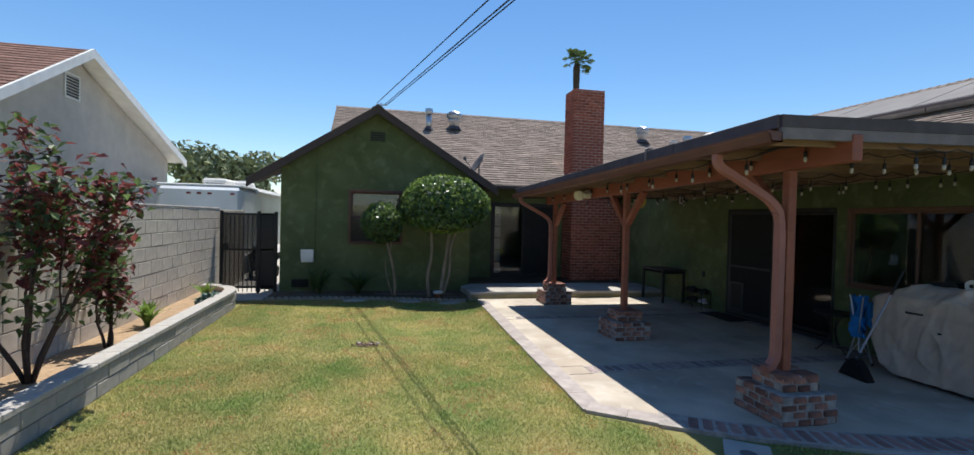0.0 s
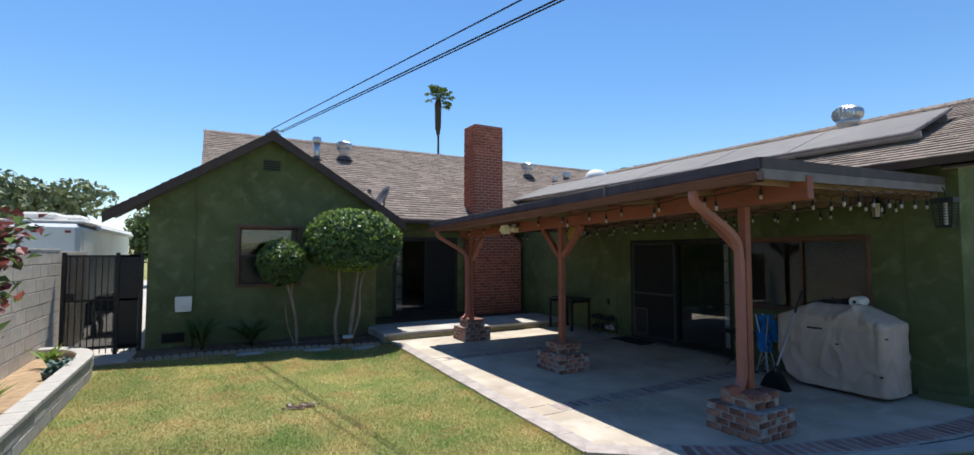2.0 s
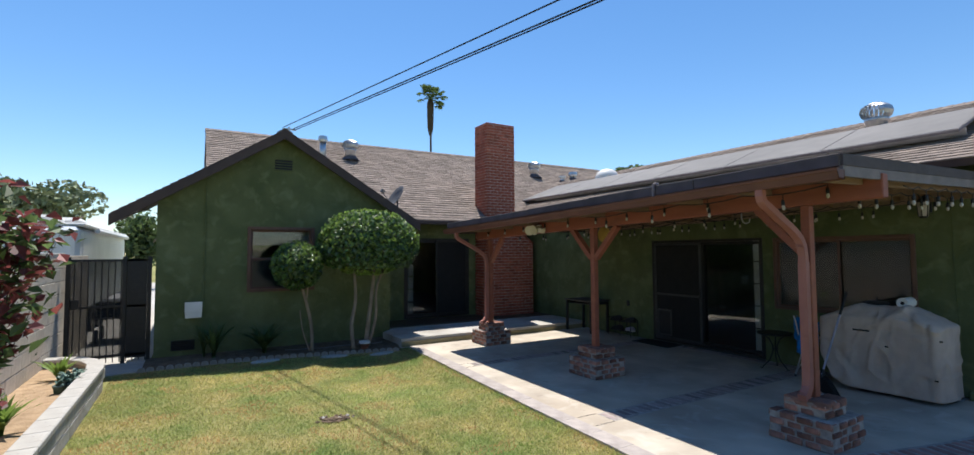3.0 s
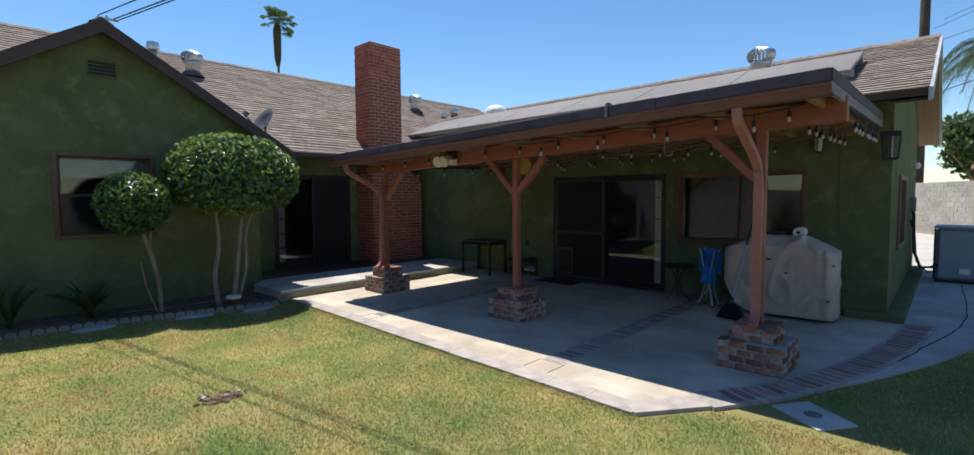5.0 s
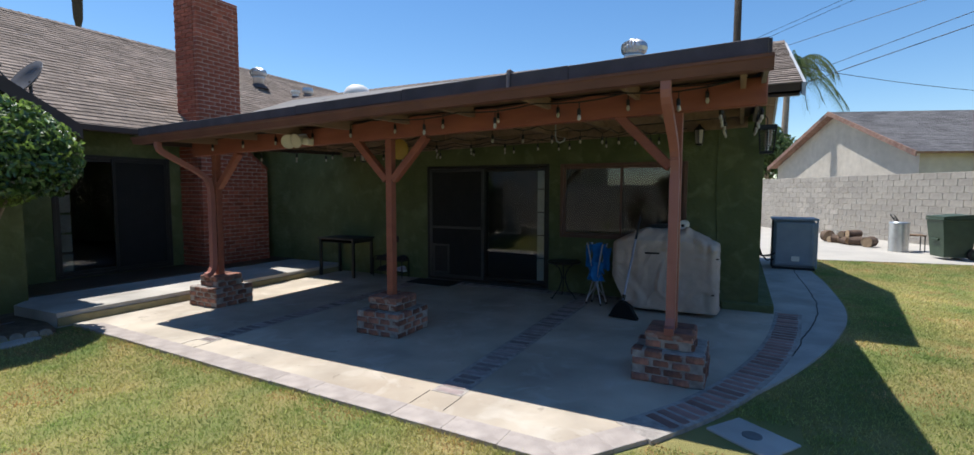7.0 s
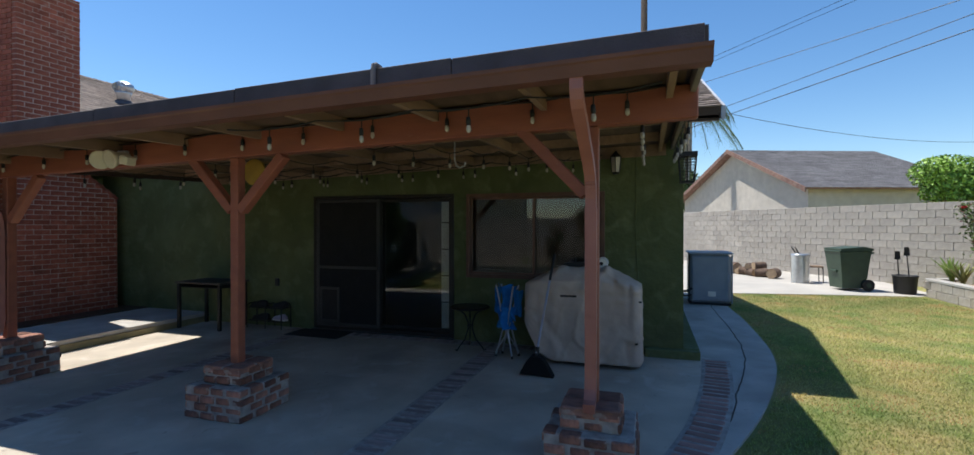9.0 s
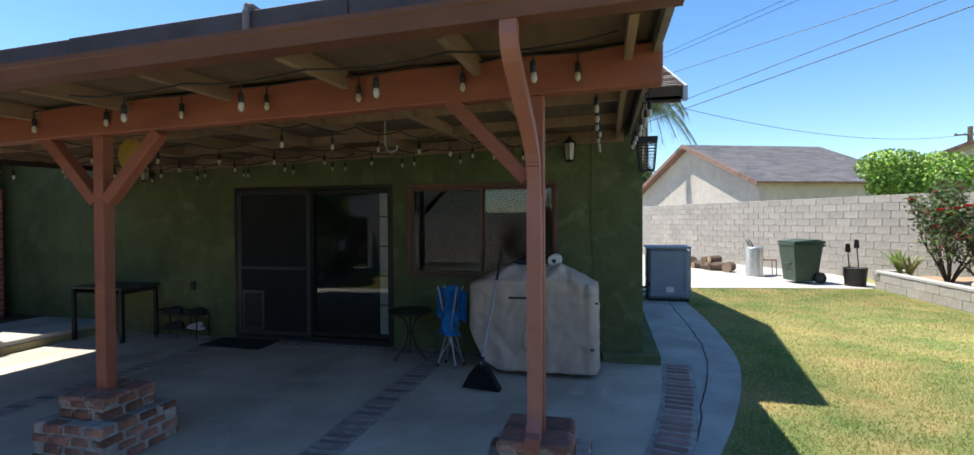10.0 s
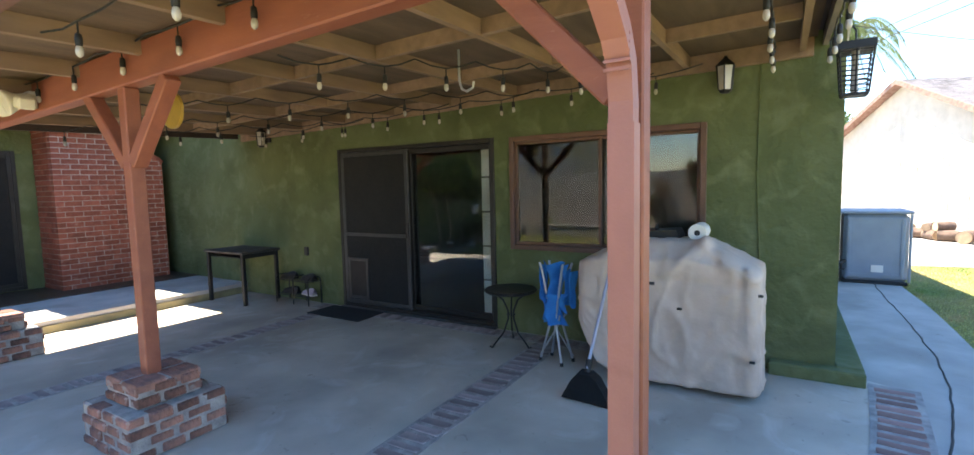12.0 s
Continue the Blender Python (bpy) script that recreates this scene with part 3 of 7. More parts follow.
# boarded soffits under the wing's gable overhang
for sx, ex, nm in ((1, EX, "west"), (-1, 13.35, "east")):
    soff = structure("trim_soffit_" + nm, MB().add([(ex + sx * 0.1, 2.95, EZ - 0.125), (ex + sx * 0.1, 3.28, EZ - 0.125), (9.8, 3.28, 4.26 - 0.165), (9.8, 2.95, 4.26 - 0.165), (ex + sx * 0.1, 2.95, EZ - 0.1), (ex + sx * 0.1, 3.28, EZ - 0.1), (9.8, 3.28, 4.26 - 0.14), (9.8, 2.95, 4.26 - 0.14)], [(0, 1, 2, 3), (4, 7, 6, 5), (0, 4, 5, 1), (1, 5, 6, 2), (2, 6, 7, 3), (3, 7, 4, 0)]), TRIMB, "tan boarded soffit under the gable overhang")
    plank = MB().box(0.004, 0.136, 2.955, 3.275, -0.012, 0.0, c=0.003).mesh("plank", RAFTER)
    tilt = math.atan2(KW * 3.55 - 0.04, 3.45)
    for k in range(25):
        piece("plank", plank, soff, Matrix.Translation((ex + sx * (0.1 + (k + (sx < 0)) * 0.14 * math.cos(tilt)), 0, EZ - 0.126 + (k + (sx < 0)) * 0.14 * math.sin(tilt))) @ Matrix.Rotation(-sx * tilt, 4, "Y"))
# ridge caps
for nm, p0, p1 in (("trim_ridge_main", (-1.1, 16.74, top_z), (13.24, 16.74, top_z)), ("trim_ridge_gable", (0.19, 11.58, 4.225), (0.19, 15.2, 4.225)), ("trim_ridge_wing", (9.8, 2.93, 4.265), (9.8, 15.2, 4.265))):
    rm = MB()
    a, b = Vector(p0), Vector(p1)
    n = int((b - a).length / 0.15)
    w = (b - a).normalized()
    sd = Vector((-w.y, w.x, 0))
    for i in range(n):
        q0, q1 = a + w * (i * 0.15), a + w * (i * 0.15 + 0.2)
        rm.add([q0 + Vector((0, 0, 0.035)), q1 + Vector((0, 0, 0.02)), q0 + sd * 0.14 - Vector((0, 0, 0.05)), q1 + sd * 0.14 - Vector((0, 0, 0.06)), q0 - sd * 0.14 - Vector((0, 0, 0.05)), q1 - sd * 0.14 - Vector((0, 0, 0.06))], [(0, 1, 3, 2), (0, 4, 5, 1), (0, 2, 4)])
    structure(nm, rm, SHINGLE, "overlapping ridge cap shingles")
# main eave gutter and fascia over the porch
eg = MB().box(2.95, 6.9, MY - 0.09, MY - 0.004, MZ - 0.11, MZ - 0.01, c=0.012)
structure("trim_main_gutter", eg, TRIMB, "dark brown eave gutter")

# ---- patio cover ----
DK = lambda x: 2.497 + 0.028 * (x - 3.16)
PY0, PY1 = 3.43, 10.5


def drop(y):
    """How far the cover has fallen at y, from its high south end."""
    return 0.026 * (y - 3.4)


def sloped(mb):
    """Lets the upper parts of the cover follow its fall."""
    mb.v = [(p[0], p[1], p[2] - drop(p[1])) if p[2] > 1.5 else p for p in mb.v]
    return mb


def lean(mb, x0, x1, y0, y1, h0, h1, up=DK):
    """A board that follows the cover's fall, from h0 to h1 above the deck's underside."""
    vs = [(x, y, up(x) + h) for x in (x0, x1) for y in (y0, y1) for h in (h0, h1)]
    return mb.add(vs, [(0, 1, 3, 2), (4, 6, 7, 5), (0, 4, 5, 1), (2, 3, 7, 6), (0, 2, 6, 4), (1, 5, 7, 3)])


cover = thing("patio_cover", "red-brown timber patio cover on brick footed posts", "patio cover")
part("roof_deck", sloped(lean(MB(), 3.2, 6.84, PY0 + 0.03, PY1, 0.0, 0.03)), DECK, cover, "brown plywood sheathing")
part("roofing", sloped(lean(MB(), 3.17, 6.80, PY0, PY1 + 0.03, 0.031, 0.055)), FLASH, cover, "grey roll roofing")
fl = MB()
y = PY0 - 0.02
r = random.Random(3)
while y < PY1:
    w = min(1.5 + r.uniform(-0.3, 0.3), PY1 + 0.04 - y)
    fl.box(3.135 + r.uniform(0, 0.006), 3.165, y, y + w - 0.004, 2.505 + r.uniform(-0.005, 0.005), 2.606 + r.uniform(-0.006, 0.006), c=0.004)
    y += w
part("drip_edge", sloped(fl), FLASH, cover, "dark grey flashing along the eave")
gt = MB()
gt.prism([(3.062, 2.392), (3.16, 2.392), (3.16, 2.47), (3.15, 2.47), (3.15, 2.402), (3.066, 2.402), (3.046, 2.472), (3.055, 2.478), (3.03, 2.478), (3.034, 2.458), (3.044, 2.45)], PY0 - 0.05, PY1 + 0.02, "y")
for gy in (PY0 - 0.05, PY1 + 0.014):
    gt.prism([(3.062, 2.392), (3.16, 2.392), (3.16, 2.47), (3.046, 2.472), (3.044, 2.45)], gy, gy + 0.006, "y")
part("gutter", sloped(gt), GUTTER, cover, "brown painted eave gutter")
fe = MB()
lean(fe, 3.165, 6.84, PY0 - 0.035, PY0 - 0.002, -0.075, 0.012)
part("end_fascia", sloped(fe), GREYB, cover, "weathered grey end board")
fe2 = MB()
lean(fe2, 3.165, 6.84, PY0 - 0.04, PY0 - 0.001, 0.0135, 0.108)
part("end_flashing", sloped(fe2), FLASH, cover, "dark grey flashing at the roof end")
fe3 = MB()
lean(fe3, 3.2, 6.8, PY1 + 0.031, PY1 + 0.065, -0.1, 0.06)
part("end_fascia", sloped(fe3), TRIMB, cover)
BZ0, BZ1 = 2.283, DK(3.87) - 0.02
part("beam", sloped(MB().box(3.82, 3.92, PY0 - 0.05, PY1, BZ0, BZ1, c=0.008)), REDW, cover, "red-brown carrying beam")
part("ledger", sloped(MB().box(SX - 0.045, SX - 0.001, PY0 + 0.05, PY1, DK(6.83) - 0.14, DK(6.83) - 0.002, c=0.004)), RAFTER, cover, "tan ledger board on the wall")
ry = PY0 + 0.12
while ry < PY1:
    part("rafter", sloped(lean(MB(), 3.2, SX - 0.05, ry - 0.02, ry + 0.02, -0.1, -0.002)), RAFTER, cover)
    ry += 0.80
for i, bx in enumerate((4.85, 5.85)):
    by = PY0 + 0.145
    while by < PY1 - 0.8:
        part("blocking", sloped(lean(MB(), bx - 0.02, bx + 0.02, by, by + 0.755, -0.09, -0.002)), RAFTER, cover)
        by += 0.80
POSTS = (4.03, 7.03, 10.05)
for py in POSTS:
    part("post", sloped(MB().box(3.827, 3.913, py - 0.042, py + 0.042, 0.43, BZ0 - 0.002, c=0.006)), REDW, cover, "red-brown square post")
    for s in {4.03: (1,), 7.03: (-1, 1), 10.05: (-1,)}[py]:
        m = Matrix.Translation((3.87, py + s * 0.045, 1.83 - drop(py))) @ Matrix.Rotation(-s * radians(44), 4, "X")
        part("brace", MB().box(-0.042, 0.042, -0.04, 0.04, 0.0, 0.64, m, 0.006), REDW, cover, "slanting timber brace")

# ---- chimney core, windows come with the details ----
chim = thing("chimney", "tall red brick chimney with a sloped shoulder", "chimney")
CX0, CX1, CX2, CY0, CY1, CT = 5.22, 6.09, 6.67, 12.46, 13.1, 5.2
core = MB().box(CX0 + 0.012, CX1 - 0.012, CY0 + 0.001, CY1, 0.17, CT)
core.prism([(CX1 - 0.014, 0.17), (CX2 - 0.012, 0.17), (CX2 - 0.012, 2.06), (CX1 - 0.014, 2.5)], CY0 + 0.001, CY1, "y")
part("core", core, MORTAR, chim, "pinkish mortar")



# ---- doors and windows ----
def frame_mb(axis, t0, t1, a0, a1, z0, z1, w, c=0.004):
    """Four bars round an upright opening."""
    mb = MB()
    for p0, p1, q0, q1 in ((a0, a0 + w, z0, z1), (a1 - w, a1, z0, z1), (a0 + w, a1 - w, z0, z0 + w), (a0 + w, a1 - w, z1 - w, z1)):
        if axis == "x":
            mb.box(t0, t1, p0, p1, q0, q1, c=c)
        else:
            mb.box(p0, p1, t0, t1, q0, q1, c=c)
    return mb


def slab(axis, t0, t1, a0, a1, z0, z1, c=0.0):
    mb = MB()
    return mb.box(t0, t1, a0, a1, z0, z1, c=c) if axis == "x" else mb.box(a0, a1, t0, t1, z0, z1, c=c)


def pane(axis, t, a0, a1, z0, z1, parent):
    ob = part("pane", slab(axis, t, t + 0.005, a0, a1, z0, z1), GLASS, parent, "clear reflective glass")
    ob.visible_shadow = False
    return ob


d1 = tagged(thing("door_1", "dark sliding patio door with a mesh screen and pet flap", "door"), kind="structure")
part("door_frame", frame_mb("x", SX - 0.015, SX + 0.12, 6.235, 8.54, 0.05, 2.05, 0.045), DARKF, d1)
fixed = part("glass_panel", frame_mb("x", SX + 0.06, SX + 0.1, 6.285, 7.46, 0.1, 2.0, 0.055), DARKF, d1)
pane("x", SX + 0.075, 6.34, 7.405, 0.155, 1.945, fixed)
fixed2 = part("glass_panel", frame_mb("x", SX + 0.105, SX + 0.14, 7.38, 8.49, 0.1, 2.0, 0.055), DARKF, d1)
pane("x", SX + 0.12, 7.435, 8.435, 0.155, 1.945, fixed2)
GREYF = mat("grey_aluminium_frame", (0.07, 0.068, 0.068), (0.05, 0.05, 0.05), rough=0.45, metal=0.3, bump=0.0)
sc = part("screen_door", frame_mb("x", SX - 0.012, SX + 0.012, 7.40, 8.49, 0.1, 2.0, 0.05), GREYF, d1, "grey aluminium screen door")
part("screen_mesh", slab("x", SX - 0.002, SX + 0.002, 7.45, 8.44, 0.15, 1.95), SCREEN, sc)
part("mid_rail", slab("x", SX - 0.013, SX + 0.013, 7.45, 8.44, 0.96, 1.0, 0.003), GREYF, sc)
part("pet_door", frame_mb("x", SX - 0.022, SX - 0.003, 8.08, 8.42, 0.16, 0.68, 0.035), GREYF, sc, "black pet flap in the screen")
part("pet_flap", slab("x", SX - 0.012, SX - 0.004, 8.115, 8.385, 0.195, 0.645), BLACKP, sc)
part("handle", MB().box(SX - 0.035, SX - 0.012, 7.415, 7.44, 0.95, 1.15, c=0.006), DARKF, sc)
part("sill", slab("x", SX - 0.06, SX + 0.15, 6.235, 8.54, 0.03, 0.05, 0.004), GREYF, d1, "aluminium threshold")
cur = MB()
for i, z in enumerate((0.14, 0.52, 0.9, 1.28, 1.66)):
    cur.box(SX + 0.17, SX + 0.18, 6.29, 6.50, z, z + 0.36)
part("blind", cur, PANELW, d1, "pale panel behind the glass")

w1 = tagged(thing("window_1", "brown-framed two-pane window above the covered grill", "window"), kind="structure")
part("window_frame", frame_mb("x", SX - 0.03, SX + 0.1, 4.2, 6.05, 0.9, 2.04, 0.05, 0.006), WFRAME, w1)
s1 = part("sash", frame_mb("x", SX + 0.01, SX + 0.04, 5.1, 6.0, 0.95, 1.99, 0.03), WFRAME, w1)
pane("x", SX + 0.02, 5.13, 5.97, 0.98, 1.96, s1)
s2 = part("sash", frame_mb("x", SX + 0.045, SX + 0.075, 4.25, 5.14, 0.95, 1.99, 0.03), WFRAME, w1)
pane("x", SX + 0.055, 4.28, 5.11, 0.98, 1.96, s2)

d2 = tagged(thing("door_2", "dark sliding glass door on the raised porch", "door"), kind="structure")
part("door_frame", frame_mb("y", 13.085, 13.2, 3.2, 5.02, 0.2, 2.2, 0.05), DARKF, d2)
g = part("glass_panel", frame_mb("y", 13.12, 13.15, 3.25, 4.14, 0.25, 2.15, 0.06), DARKF, d2)
pane("y", 13.13, 3.31, 4.08, 0.31, 2.09, g)
g = part("screen_door", frame_mb("y", 13.09, 13.115, 4.06, 4.97, 0.25, 2.15, 0.05), DARKF, d2)
part("screen_mesh", slab("y", 13.1, 13.104, 4.11, 4.92, 0.3, 2.1), SCREEN, g)
bl = MB()
for z in (0.3, 0.62, 0.94, 1.26, 1.58, 1.9):
    bl.box(3.28, 3.5, 13.24, 13.25, z, z + 0.28)
part("blind", bl, BLIND, d2, "pale panel behind the glass")

w2 = tagged(thing("window_2", "brown-framed sash window in the gable wall", "window"), kind="structure")
part("window_frame", frame_mb("y", 11.77, 11.9, -0.42, 0.8, 1.11, 2.35, 0.06, 0.006), WFRAME, w2)
g = part("sash", frame_mb("y", 11.81, 11.84, -0.36, 0.74, 1.17, 1.74, 0.035), WFRAME, w2)
pane("y", 11.82, -0.325, 0.705, 1.205, 1.705, g)
part("insect_screen", slab("y", 11.803, 11.805, -0.36, 0.74, 1.17, 1.74), FLY, w2, "fine dark insect screen")
g = part("sash", frame_mb("y", 11.85, 11.88, -0.36, 0.74, 1.72, 2.29, 0.035), WFRAME, w2)
pane("y", 11.86, -0.325, 0.705, 1.755, 2.255, g)
bl = MB()
for k in range(14):
    bl.box(-0.36, 0.74, 11.93, 11.945, 2.0 + k * 0.021, 2.0 + k * 0.021 + 0.016)
part("blind", bl, BLIND, w2, "half-drawn pale blind")
w3 = tagged(thing("window_3", "brown-framed window in the wing's gable wall", "window"), kind="structure")
part("window_frame", frame_mb("y", 3.25, 3.4, 8.0, 9.3, 0.85, 1.95, 0.06, 0.006), WFRAME, w3)
pane("y", 3.33, 8.06, 9.24, 0.91, 1.89, w3)

# ---- fixtures on the gable wall ----
mt = thing("utility_box", "white metal utility box on the green wall", "utility box")
part("body", MB().box(-1.4, -1.14, 11.71, 11.798, 0.7, 0.98, c=0.012), WHITEP, mt)
part("lid", MB().box(-1.405, -1.135, 11.695, 11.709, 0.80, 0.985, c=0.005), WHITEP, mt)
cd = thing("conduit", "green-painted conduit running up the gable wall", "conduit")
part("pipe", MB().tube([(-1.12, 11.785, 0.98), (-1.12, 11.785, 3.05), (-1.1, 11.785, 3.2)], 0.013), STUCCO, cd)
part("clip", MB().box(-1.15, -1.09, 11.775, 11.799, 2.0, 2.02), STUCCO, cd)


def louvre(name, x0, x1, y, z0, z1, n, label, material):
    v = thing(name, label, "vent")
    part("frame", frame_mb("y", y - 0.02, y - 0.001, x0, x1, z0, z1, 0.02), material, v)
    part("backing", slab("y", y - 0.004, y - 0.001, x0 + 0.02, x1 - 0.02, z0 + 0.02, z1 - 0.02), BLACKP, v)
    for i in range(n):
        z = z0 + 0.03 + (z1 - z0 - 0.06) * i / max(n - 1, 1)
        m = Matrix.Translation(((x0 + x1) / 2, y - 0.014, z)) @ Matrix.Rotation(radians(35), 4, "X")
        part("slat", MB().box(-(x1 - x0) / 2 + 0.02, (x1 - x0) / 2 - 0.02, -0.014, 0.014, -0.002, 0.002, m), material, v)


louvre("gable_vent", 0.02, 0.38, 11.8, 3.44, 3.7, 5, "green louvred attic vent in the gable", STUCCO)
louvre("crawl_vent", -1.6, -1.24, 11.8, 0.14, 0.32, 4, "dark crawl space vent low in the wall", IRON)

# ---- roof fittings ----
def main_z(y):
    return MZ + K * (y - MY)


def turbine(x, y, z, s, label):
    t = thing("roof_turbine", label, "roof vent", "turbines on the roof", at=Matrix.Translation((x, y, z)))
    part("neck", MB().lathe([(0.13 * s, -0.12), (0.13 * s, 0.14 * s), (0.15 * s, 0.16 * s), (0.15 * s, 0.2 * s)], n=20), GALV, t, smooth=True)
    part("flashing", MB().lathe([(0.24 * s, -0.1), (0.14 * s, 0.02)], n=20), FLASH, t)
    for k in range(22):
        a = 2 * math.pi * k / 22
        pts = []
        for h, r in ((0.2, 0.13), (0.24, 0.17), (0.3, 0.185), (0.36, 0.17), (0.4, 0.12)):
            for da, dr in ((0, 0.0), (0.2, 0.018)):
                pts.append(((r + dr) * s * math.cos(a + da), (r + dr) * s * math.sin(a + da), h * s))
        part("blade", MB().add(pts, [(2 * i, 2 * i + 1, 2 * i + 3, 2 * i + 2) for i in range(4)]), GALV, t)
    part("cap", MB().lathe([(0.135 * s, 0.39 * s), (0.1 * s, 0.42 * s), (0.03 * s, 0.44 * s)], n=20), GALV, t, smooth=True)


turbine(2.52, 15.6, main_z(15.6) + 0.04, 1.15, "galvanised turbine vent on the main roof")
turbine(8.95, 15.5, main_z(15.5) + 0.04, 1.1, "galvanised turbine vent on the main roof")
turbine(9.0, 5.38, 3.9, 1.2, "large galvanised turbine vent on the wing roof")


def flue(x, y, z, r, h, cap, material, label):
    t = thing("flue_pipe", label, "vent pipe", at=Matrix.Translation((x, y, z)))
    part("pipe", MB().lathe([(r, -0.1), (r, h)], n=16), material, t, smooth=True)
    part("flashing", MB().lathe([(r * 2.2, -0.08), (r * 1.1, 0.04)], n=16), FLASH, t)
    part("cap", MB().lathe([(r * 1.35, h), (r * 1.5, h + cap * 0.4), (r * 1.35, h + cap)], n=16), material, t)


flue(1.72, 15.45, main_z(15.45) + 0.03, 0.085, 0.42, 0.16, GALV, "galvanised flue pipe with a ribbed cap")
flue(9.95, 15.2, main_z(15.2) + 0.02, 0.09, 0.12, 0.08, WHITEP, "short pale vent pipe with a round cap")
flue(10.7, 15.5, main_z(15.5) + 0.02, 0.11, 0.1, 0.16, GALV, "small metal dome vent")
dm_ = thing("skylight_dome", "white domed tube skylight on the wing roof", "skylight", at=Matrix.Translation((9.2, 12.2, 4.0)))
part("dome", MB().lathe([(0.34, 0.0), (0.33, 0.08), (0.27, 0.19), (0.16, 0.26), (0.02, 0.29)], n=24), WHITEP, dm_, smooth=True)
part("base", MB().lathe([(0.38, -0.12), (0.37, 0.0)], n=24), GALV, dm_)

dish = thing("satellite_dish", "grey satellite dish mounted on the gable roof edge", "satellite dish", at=Matrix.Translation((2.6, 11.95, 2.78)))
DISHM = mat("grey_dish_paint", (0.09, 0.09, 0.095), (0.07, 0.07, 0.075), rough=0.5, bump=0.03)
rot = Matrix.Translation((0, 0, 0.27)) @ Matrix.Rotation(radians(-172), 4, "Z") @ Matrix.Rotation(radians(58), 4, "Y")
bowl = MB().lathe([(0.01, 0.0), (0.1, 0.008), (0.2, 0.035), (0.29, 0.075), (0.295, 0.07), (0.2, 0.027), (0.1, 0.0), (0.01, -0.008)], n=28)
bowl.v = [tuple(rot @ Vector((p[0], p[1] * 0.9, p[2]))) for p in bowl.v]
part("bowl", bowl, DISHM, dish, smooth=True)
part("mast", MB().tube([(0, 0, -0.06), (0, 0, 0.27)], 0.02), DISHM, dish)
part("feed_arm", MB().tube([rot @ Vector((0.2, 0, 0.03)), rot @ Vector((0.1, 0, 0.38))], 0.01), DISHM, dish)
part("feed_horn", MB().box(-0.03, 0.03, -0.04, 0.04, 0.34, 0.42, rot @ Matrix.Translation((0.08, 0, 0))), DISHM, dish)

# solar panels on the wing roof
wr = Matrix.Translation((EX, 0, EZ)) @ Matrix.Rotation(-math.atan(KW), 4, "Y")
for i in range(6):
    y0 = 3.78 + i * 1.63
    sp = thing("solar_panel", "framed solar panel on rails above the wing roof", "solar panel", "solar panels on the wing roof")
    part("frame", MB().box(0.95, 2.38, y0, y0 + 1.625, 0.12, 0.16, wr, 0.004), GREYB, sp)
    part("cell_face", MB().box(0.97, 2.36, y0 + 0.012, y0 + 1.613, 0.161, 0.166, wr), SOLAR, sp)
    part("rail", MB().box(1.15, 1.19, y0 - 0.01, y0 + 1.61, 0.02, 0.118, wr), GALV, sp)
    part("rail", MB().box(2.1, 2.14, y0 - 0.01, y0 + 1.61, 0.02, 0.118, wr), GALV, sp)


# ---- downspouts on the cover ----
def flat_pipe(mb, pts, hw, ht):
    """A rectangular pipe along points (x, y, z) that lie in one plane across y."""
    vs = []
    P_ = [Vector(p_) for p_ in pts]
    for i, p_ in enumerate(P_):
        d_ = (P_[min(i + 1, len(P_) - 1)] - P_[max(i - 1, 0)]).normalized()
        n_ = Vector((-d_.z, 0, d_.x)).normalized()
        vs += [p_ + n_ * ht + Vector((0, hw, 0)), p_ - n_ * ht + Vector((0, hw, 0)), p_ - n_ * ht - Vector((0, hw, 0)), p_ + n_ * ht - Vector((0, hw, 0))]
    n = len(P_)
    fs_ = [(4 * i + k, 4 * i + (k + 1) % 4, 4 * i + 4 + (k + 1) % 4, 4 * i + 4 + k) for i in range(n - 1) for k in range(4)]
    return mb.add(vs, fs_ + [(0, 1, 2, 3), (4 * n - 4, 4 * n - 3, 4 * n - 2, 4 * n - 1)])


for py in (4.03, 10.05):
    ds = thing("downspout", "dusty pink-brown downspout bent from gutter to post", "downspout", "downspouts on the patio cover")
    part("elbow", sloped(flat_pipe(MB(), [(3.1, py, 2.40), (3.1, py, 2.34), (3.115, py, 2.30), (3.15, py, 2.27), (3.6, py, 2.04), (3.7, py, 1.97), (3.755, py, 1.9), (3.775, py, 1.8), (3.775, py, 1.68)], 0.034, 0.03)), PIPEP, ds)
    part("pipe", flat_pipe(MB(), [(3.778, py, 1.74 - drop(py)), (3.778, py, 0.62), (3.765, py, 0.54), (3.72, py, 0.47), (3.66, py, 0.45)], 0.037, 0.033), PIPEP, ds)
    for k in range(5):
        part("rib", MB().box(3.705, 3.711, py - 0.036, py + 0.036, 1.96 - k * 0.022 - drop(py), 1.968 - k * 0.022 - drop(py)), PIPEP, ds)
vp = thing("vent_stub", "small bent grey pipe over the eave flashing", "vent pipe")
part("pipe", sloped(MB().tube([(3.118, 5.25, 2.45), (3.118, 5.25, 2.6), (3.125, 5.25, 2.625), (3.15, 5.25, 2.635), (3.2, 5.25, 2.632)], 0.016)), GREYB, vp)


# ---- things under the cover ----
def legs4(parent, x0, x1, y0, y1, z, w, material):
    for x in (x0, x1 - w):
        for y in (y0, y1 - w):
            part("leg", MB().box(x, x + w, y, y + w, 0.03, z, c=0.003), material, parent)


